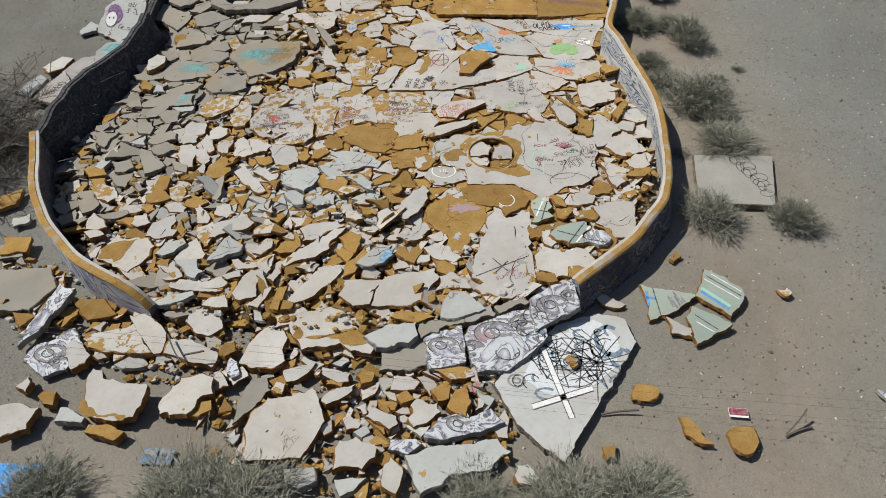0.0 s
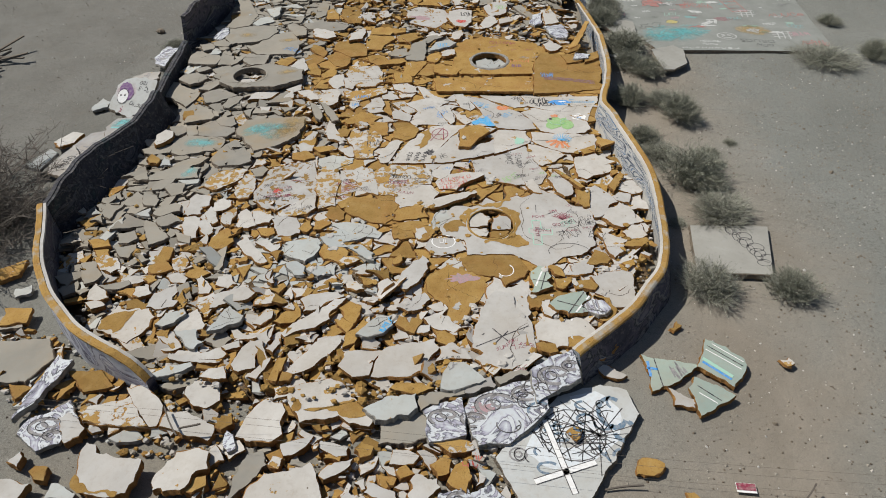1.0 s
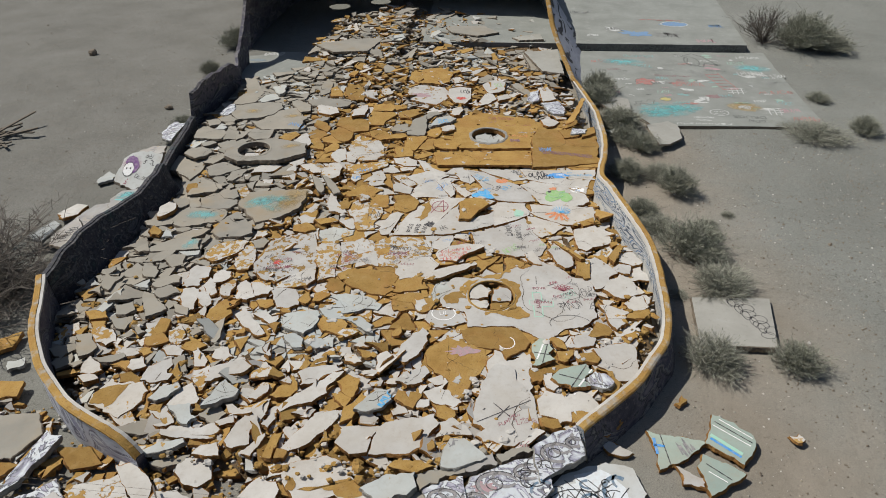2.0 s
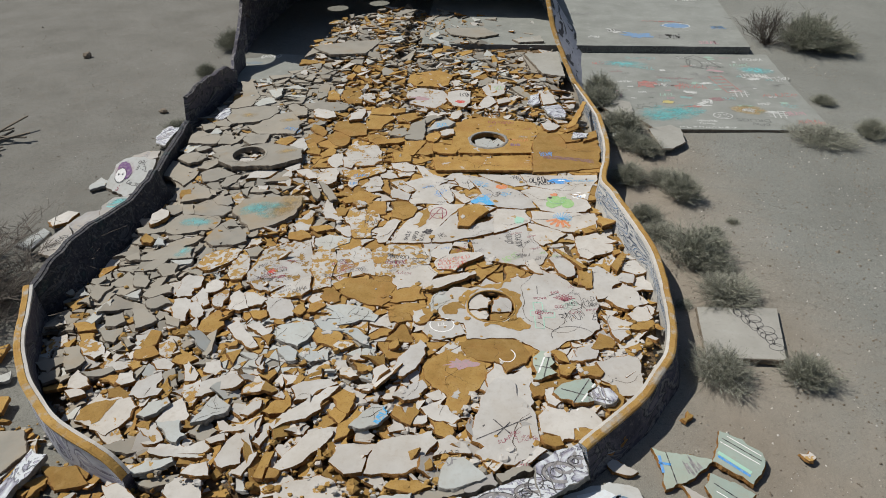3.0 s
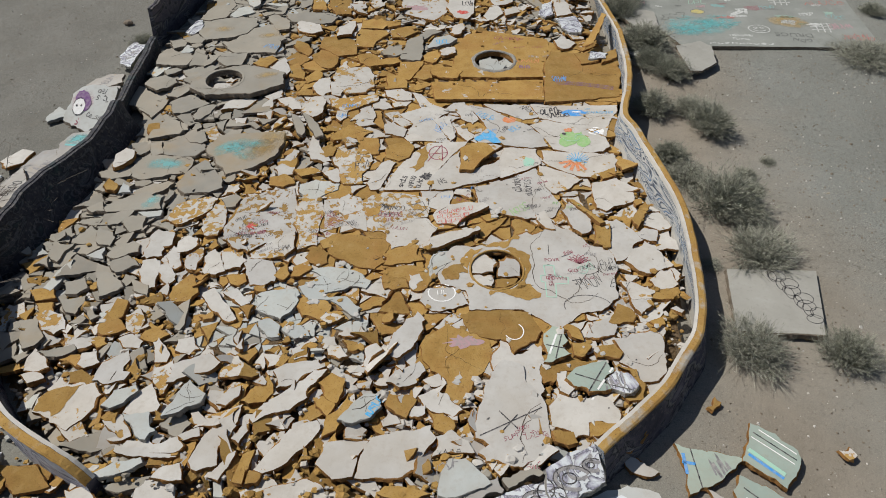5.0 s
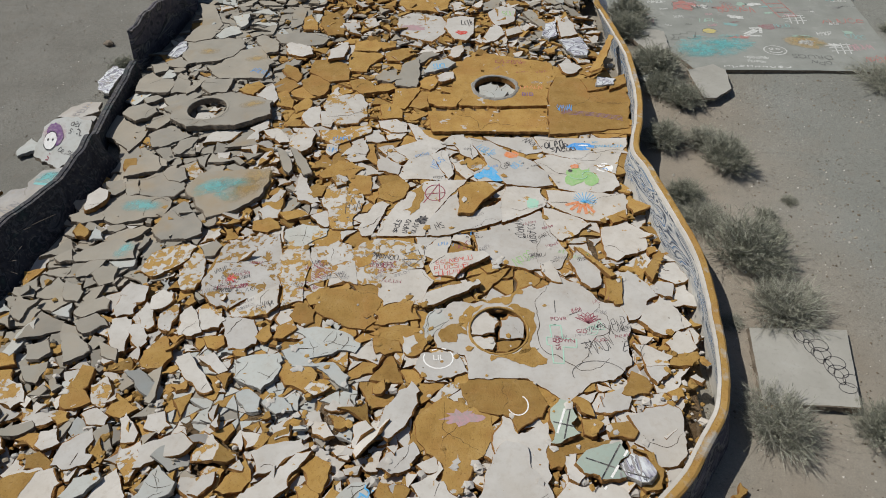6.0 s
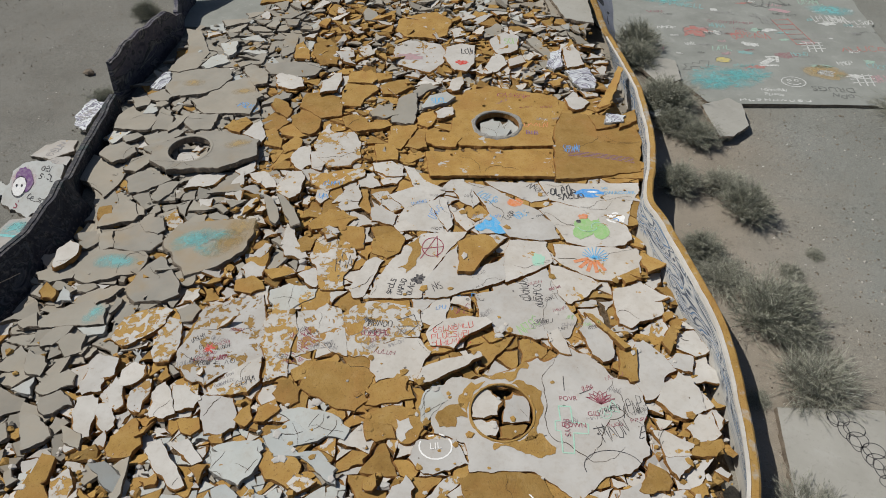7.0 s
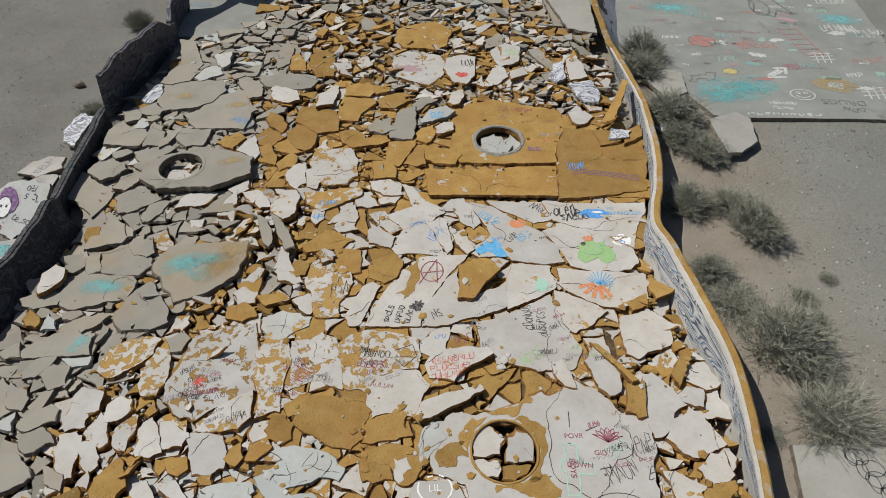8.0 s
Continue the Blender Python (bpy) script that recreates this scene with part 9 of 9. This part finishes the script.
def shrub(seed, stems, leaves, high=0.6, wide=0.55, bare=False):
    """A desert shrub of unit size at the origin: stems that fan out from the base, forked twigs, and small leaves."""
    rng = random.Random(seed)
    thick, thin, leaf_v, leaf_f = [], [], [], []
    lobes = [(rng.uniform(0, 6.3), rng.uniform(0.7, 1.15)) for _ in range(5)]
    for s in range(stems):
        az = rng.uniform(0, 2 * math.pi)
        out = math.sqrt(rng.random())
        k = max(lobes, key=lambda l: math.cos(az - l[0]))[1]
        reach = wide * out * k
        top = high * (1 - 0.65 * out ** 2.2) * rng.uniform(0.75, 1.1)
        start = Vector((rng.gauss(0, 0.06), rng.gauss(0, 0.06), 0))
        tip = Vector((reach * math.cos(az), reach * math.sin(az), top))
        mid = start.lerp(tip, 0.5) + Vector((rng.gauss(0, 0.05), rng.gauss(0, 0.05), 0.08 * high - 0.06 * out))
        r = 0.008
        thick.append([(start, r), (mid, r * 0.6), (tip, r * 0.25)])
        for _ in range(7 if not bare else 5):
            t = rng.uniform(0.35, 1.0)
            p = start.lerp(mid, t * 2) if t < 0.5 else mid.lerp(tip, t * 2 - 1)
            d = (tip - start).normalized() * 0.6 + Vector((rng.gauss(0, 0.5), rng.gauss(0, 0.5), rng.gauss(0.25, 0.3)))
            d *= rng.uniform(0.1, 0.26)
            e = p + d
            e.z = max(0.02, e.z)
            thin.append([(p, 0.0035), (e, 0.002)])
            if bare:
                for _ in range(3):
                    g = e + Vector((rng.gauss(0, 0.07), rng.gauss(0, 0.07), rng.gauss(0.03, 0.05)))
                    thin.append([(e.lerp(p, rng.uniform(0, 0.5)), 0.0022), (g, 0.0013)])
                continue
            for _ in range(leaves):
                c = p.lerp(e, rng.random()) + Vector((rng.gauss(0, 0.022), rng.gauss(0, 0.022), rng.gauss(0.006, 0.02)))
                n = len(leaf_v)
                q = rng.uniform(0.03, 0.075)
                u, w = (d.normalized() * 1.6 + Vector((rng.gauss(0, 0.6), rng.gauss(0, 0.6), rng.gauss(0.3, 0.6)))).normalized() * q, Vector((rng.gauss(0, 1), rng.gauss(0, 1), rng.gauss(0, 1))).normalized() * q * 0.09
                leaf_v += [tuple(c - w), tuple(c + w), tuple(c + u)]
                leaf_f.append((n, n + 1, n + 2))
    base = new("desert_shrub")
    part("branching", tubes(thick, M["bare" if bare else "twig"], "branching"), base)
    part("brushwood", tubes(thin, M["bare" if bare else "twig"], "brushwood"), base)
    if leaf_f:
        part("foliage", mesh_of("foliage", leaf_v, leaf_f, [M["leaf"]]), base)
    return base


KIN = [tagged(shrub(s, 190, 9), "low grey-green desert shrub on the sand", "shrub", "desert shrubs") for s in (1, 2, 3)]
DRY = tagged(shrub(9, 240, 4, 0.5, 0.6), "dry grey leafless shrub on the sand", "shrub", "desert shrubs")
BARE = tagged(shrub(14, 60, 0, 0.62, 0.62, True), "large bare dark-branched bush against the wall", "bush")


def planted(ob, x, y, width, tall=1.0):
    m = pose(x, y, land(x, y) - 0.02, 0, 0, (x * 137 + y * 71) % 360) @ Matrix.Diagonal((width, width, width * tall, 1))
    return m


SPOTS = [(0, 7.2, 10.4, 0.95, 0.9), (3, 5.55, 10.45, 1.15, 0.8), (1, 6.4, 17.6, 1.15, 0.9), (2, 5.97, 14.45, 1.5, 0.8), (0, 6.3, 14.15, 1.1, 0.8), (3, 6.42, 12.97, 1.15, 0.8), (3, 5.32, 12.68, 0.35, 0.6),
         (1, 5.08, 16.28, 0.8, 0.8), (3, 5.4, 15.57, 1.0, 0.55), (2, 5.11, 18.43, 0.75, 0.9), (0, 5.87, 20.34, 1.15, 0.85), (3, 6.14, 18.47, 0.85, 0.8), (1, 5.37, 20.9, 0.9, 0.8), (2, 5.46, 21.81, 1.1, 0.8), (0, 5.35, 22.45, 0.9, 0.7),
         (3, 6.84, 15.77, 0.4, 0.7), (3, 6.89, 15.22, 0.38, 0.7), (3, 7.54, 16.31, 0.32, 0.6), (1, 5.15, 25.2, 1.1, 1.0), (2, 4.95, 24.2, 0.9, 0.9), (0, 13.75, 21.9, 1.1, 0.9), (3, 11.9, 21.5, 1.6, 0.45), (1, 13.35, 24.7, 0.7, 0.7),
         (0, -10.9, 26.7, 1.0, 0.9), (1, -10.9, 30.2, 1.3, 0.9), (2, -10.0, 21.35, 0.62, 0.8), (0, -9.50, 20.05, 0.8, 0.8), (2, 15.0, 31.0, 1.7, 1.0), (3, 16.2, 30.6, 1.6, 0.9), (1, 15.6, 31.6, 1.6, 0.9),
         (0, 14.6, 44.5, 2.0, 0.9), (1, 6.6, 47.5, 2.4, 0.9), (2, 8.3, 47.8, 2.2, 0.8), (3, 16.5, 41, 1.6, 0.8),
         (0, -5.7, 3.75, 1.35, 0.7), (1, -3.45, 3.75, 1.45, 0.65), (2, -2.65, 3.75, 1.25, 0.65), (0, 0.75, 4.05, 1.15, 0.75), (2, 2.1, 4.1, 1.05, 0.7), (1, 3.0, 4.3, 1.1, 0.75), (3, 3.4, 4.5, 0.75, 0.7),
         (2, -20.5, 45, 2.0, 0.8)]
used = set()
for kind, x, y, width, tall in SPOTS:
    src = (*KIN, DRY)[kind]
    if kind in used:
        copy_thing(src, planted(src, x, y, width, tall))
    else:
        used.add(kind)
        src.matrix_basis = planted(src, x, y, width, tall)
BARE.matrix_basis = planted(BARE, -10.75, 11.9, 1.8, 0.7)
copy_thing(BARE, planted(BARE, -11.7, 12.7, 2.0, 0.7))
copy_thing(BARE, planted(BARE, 13.6, 31.6, 1.1, 1.6))
copy_thing(BARE, planted(BARE, -10.9, 10.9, 1.6, 0.7))

# ---------------------------------------------------------------- loose things on the sand


def board(x, y, z, length, rot, rise=0.0, wide=0.09, thick=0.04, mat="wood", name="timber", label="weathered dark timber on a heap", cat="timber", group="timber heap"):
    rng = random.Random(int(x * 91 + y * 37 + rot))
    n, v, f = 7, [], []
    for i in range(n):
        s = i / (n - 1) - 0.5
        b = 0.02 * math.sin(s * 3 + rot)
        e = rng.uniform(0.85, 1.1) if i in (0, n - 1) else 1
        for a, c in ((-1, -1), (1, -1), (1, 1), (-1, 1)):
            v.append((s * length, a * wide / 2 * e + b, c * thick / 2 * e))
    for i in range(n - 1):
        for k in range(4):
            l = (k + 1) % 4
            f.append((i * 4 + k, i * 4 + l, i * 4 + 4 + l, i * 4 + 4 + k))
    f += [(3, 2, 1, 0), tuple(range(n * 4 - 4, n * 4))]
    ob = part(name, mesh_of(name, v, f, [M[mat]]))
    ob.matrix_basis = pose(x, y, z, 0, -rise, rot)
    return tagged(ob, label, cat, group)


for x, y, z, ln, rot, rise in ((-15.29, 20.60, 0.3, 2.6, 58, 12), (-15.39, 20.10, 0.12, 2.2, 72, 4), (-14.99, 20.40, 0.16, 2.1, -8, 3), (-14.70, 20.25, 0.2, 1.8, 22, 8), (-15.58, 19.90, 0.1, 1.7, -28, 2), (-15.19, 19.40, 0.08, 1.5, 48, 2),
                               (-15.78, 20.30, 0.1, 1.9, 15, 2), (-14.90, 19.60, 0.1, 1.2, -45, 3), (-16.07, 19.80, 0.08, 1.6, 80, 0), (-15.58, 20.70, 0.2, 1.3, 30, 5)):
    board(-15.9 + 0.75 * (x + 15.29), y, z + land(x, y), 0.75 * ln, rot, rise)
# the flat one at (5.82, 5.58) is the leaning stick's cast shadow, built solid
for x, y, z, ln, rot, rise in ((3.02, 5.75, 0.06, 0.62, 8, 5), (5.78, 5.7, 0.14, 0.52, 48, 28), (5.82, 5.58, 0.03, 0.5, 20, 0), (-4.45, 6.35, 0.42, 0.75, -52, 6), (-4.1, 6.28, 0.4, 0.35, 22, 4)):
    board(x, y, z, ln, rot, rise, 0.025, 0.025, "bare", "stick", "thin dark stick or modelled stick shadow on the sand", "stick", "loose sticks")


def sheet(name, x, y, rot, wide, deep, mats, bands, label, cat):
    """A small flat plate with a raised edge and a lighter band as a part."""
    v, f = prism([(-wide / 2, -deep / 2), (wide / 2, -deep / 2), (wide / 2, deep / 2), (-wide / 2, deep / 2)], 0.0, 0.012)
    ob = tagged(part(name, mesh_of(name, v, f, [mats[0]])), label, cat)
    ob.matrix_basis = pose(x, y, 0.03, 3, -2, rot)
    for x0, x1, y0, y1, mt in bands:
        v, f = prism([(x0, y0), (x1, y0), (x1, y1), (x0, y1)], 0.0125, 0.016)
        part("band", mesh_of("band", v, f, [mt]), ob)
    return ob


sheet("small_plate", 4.94, 5.86, -3, 0.30, 0.16, [PAINT["white"]], [(-0.145, 0.145, -0.045, 0.075, PAINT["maroon"])], "small maroon and white plate lying on the sand", "plate")
for dx, rot in ((-0.13, 2), (0.13, -3)):
    sheet("blue_panel", -4.22 + dx, 4.6, rot, 0.24, 0.26, [PAINT["slate"]], [(-0.1, 0.1, 0.02, 0.1, PAINT["grey"])], "small blue-grey panel on the sand", "panel")


def rag():
    """A crumpled blue sheet."""
    n, v, f = 16, [], []
    for j in range(n):
        for i in range(n):
            x, y = (i / (n - 1) - 0.5) * 0.9, (j / (n - 1) - 0.5) * 0.6
            v.append((x + 0.06 * noise.noise((x * 4, y * 4, 1)), y + 0.06 * noise.noise((x * 4, y * 4, 7)), 0.06 + 0.12 * abs(noise.noise((x * 5, y * 5, 3)))))
    f = [(j * n + i, j * n + i + 1, (j + 1) * n + i + 1, (j + 1) * n + i) for j in range(n - 1) for i in range(n - 1)]
    ob = part("crumpled_sheet", mesh_of("crumpled_sheet", v, f, [PAINT["blue"]], smooth=True), at=(-6.3, 4.05, 0))
    tagged(ob, "crumpled blue plastic sheet on the sand", "plastic sheet")


rag()


def cable(x0, y0, z0, x1, y1, z1, sag):
    line = []
    for k in range(41):
        t = k / 40
        line.append((Vector((x0 + (x1 - x0) * t, y0 + (y1 - y0) * t + 0.03 * math.sin(t * 9 + x0), z0 + (z1 - z0) * t - sag * 4 * t * (1 - t))), 0.0024))
    ob = part("cable", tubes([line], M["bare"], "cable"))
    tagged(ob, "thin dark cable stretched low over the rubble", "cable", "low cables")


cable(-7.6, 6.55, 0.7, 9.0, 5.75, 0.6, 0.1)
cable(-7.6, 6.45, 0.7, 9.0, 5.6, 0.6, 0.12)
cable(-7.6, 6.2, 0.7, 9.0, 5.4, 0.6, 0.12)


def pebbles():
    rng = random.Random(44)
    av, af, sl = [], [], []
    for _ in range(30000):
        x, y = rng.uniform(4.2, 16) if rng.random() < 0.78 else rng.uniform(-22, -9), rng.uniform(3, 34)
        if x > 4 and y < 7 and rng.random() < 0.35:
            x = rng.uniform(-8, 8)
        if inside(x, y, YARD) or inside(x, y, APRON) or (y > 21.8 and 4 < x < 14) or noise.noise((x * 0.3, y * 0.3, 6)) < rng.uniform(-0.6, 0.35):
            continue
        r = rng.choice((0.012, 0.016, 0.02, 0.026, 0.034)) * rng.uniform(0.8, 1.3) if rng.random() < 0.99 else rng.uniform(0.04, 0.08)
        a, z, o = rng.uniform(0, 6.3), land(x, y), len(av)
        for k in range(4):
            q = r * rng.uniform(0.7, 1.2)
            av.append((x + q * math.cos(a + k * 1.57), y + q * math.sin(a + k * 1.57), z - 0.01))
        av.append((x + rng.gauss(0, r * 0.25), y + rng.gauss(0, r * 0.25), z + r * rng.uniform(0.5, 0.9)))
        af += [(o + k, o + (k + 1) % 4, o + 4) for k in range(4)]
        sl += [rng.choice((0, 0, 0, 1, 1, 2))] * 4
    tagged(part("pebbles", mesh_of("pebbles", av, af, [M["grey edge"], M["G small"], M["W small"]], sl)), "scattered small stones and chips on the sand", "pebbles", kind="stuff")


pebbles()


def rock(x, y, r, label):
    v, f = chunk(random.Random(int(x * 10)), r)
    tagged(part("rock", mesh_of("rock", v, f, [M["grey edge"]]), at=(x, y, land(x, y) + r * 0.3)), label, "rock")


rock(-17.2, 28.8, 0.28, "dark rock on the open sand")
rock(-11.2, 22.9, 0.18, "small pale rock on the sand")
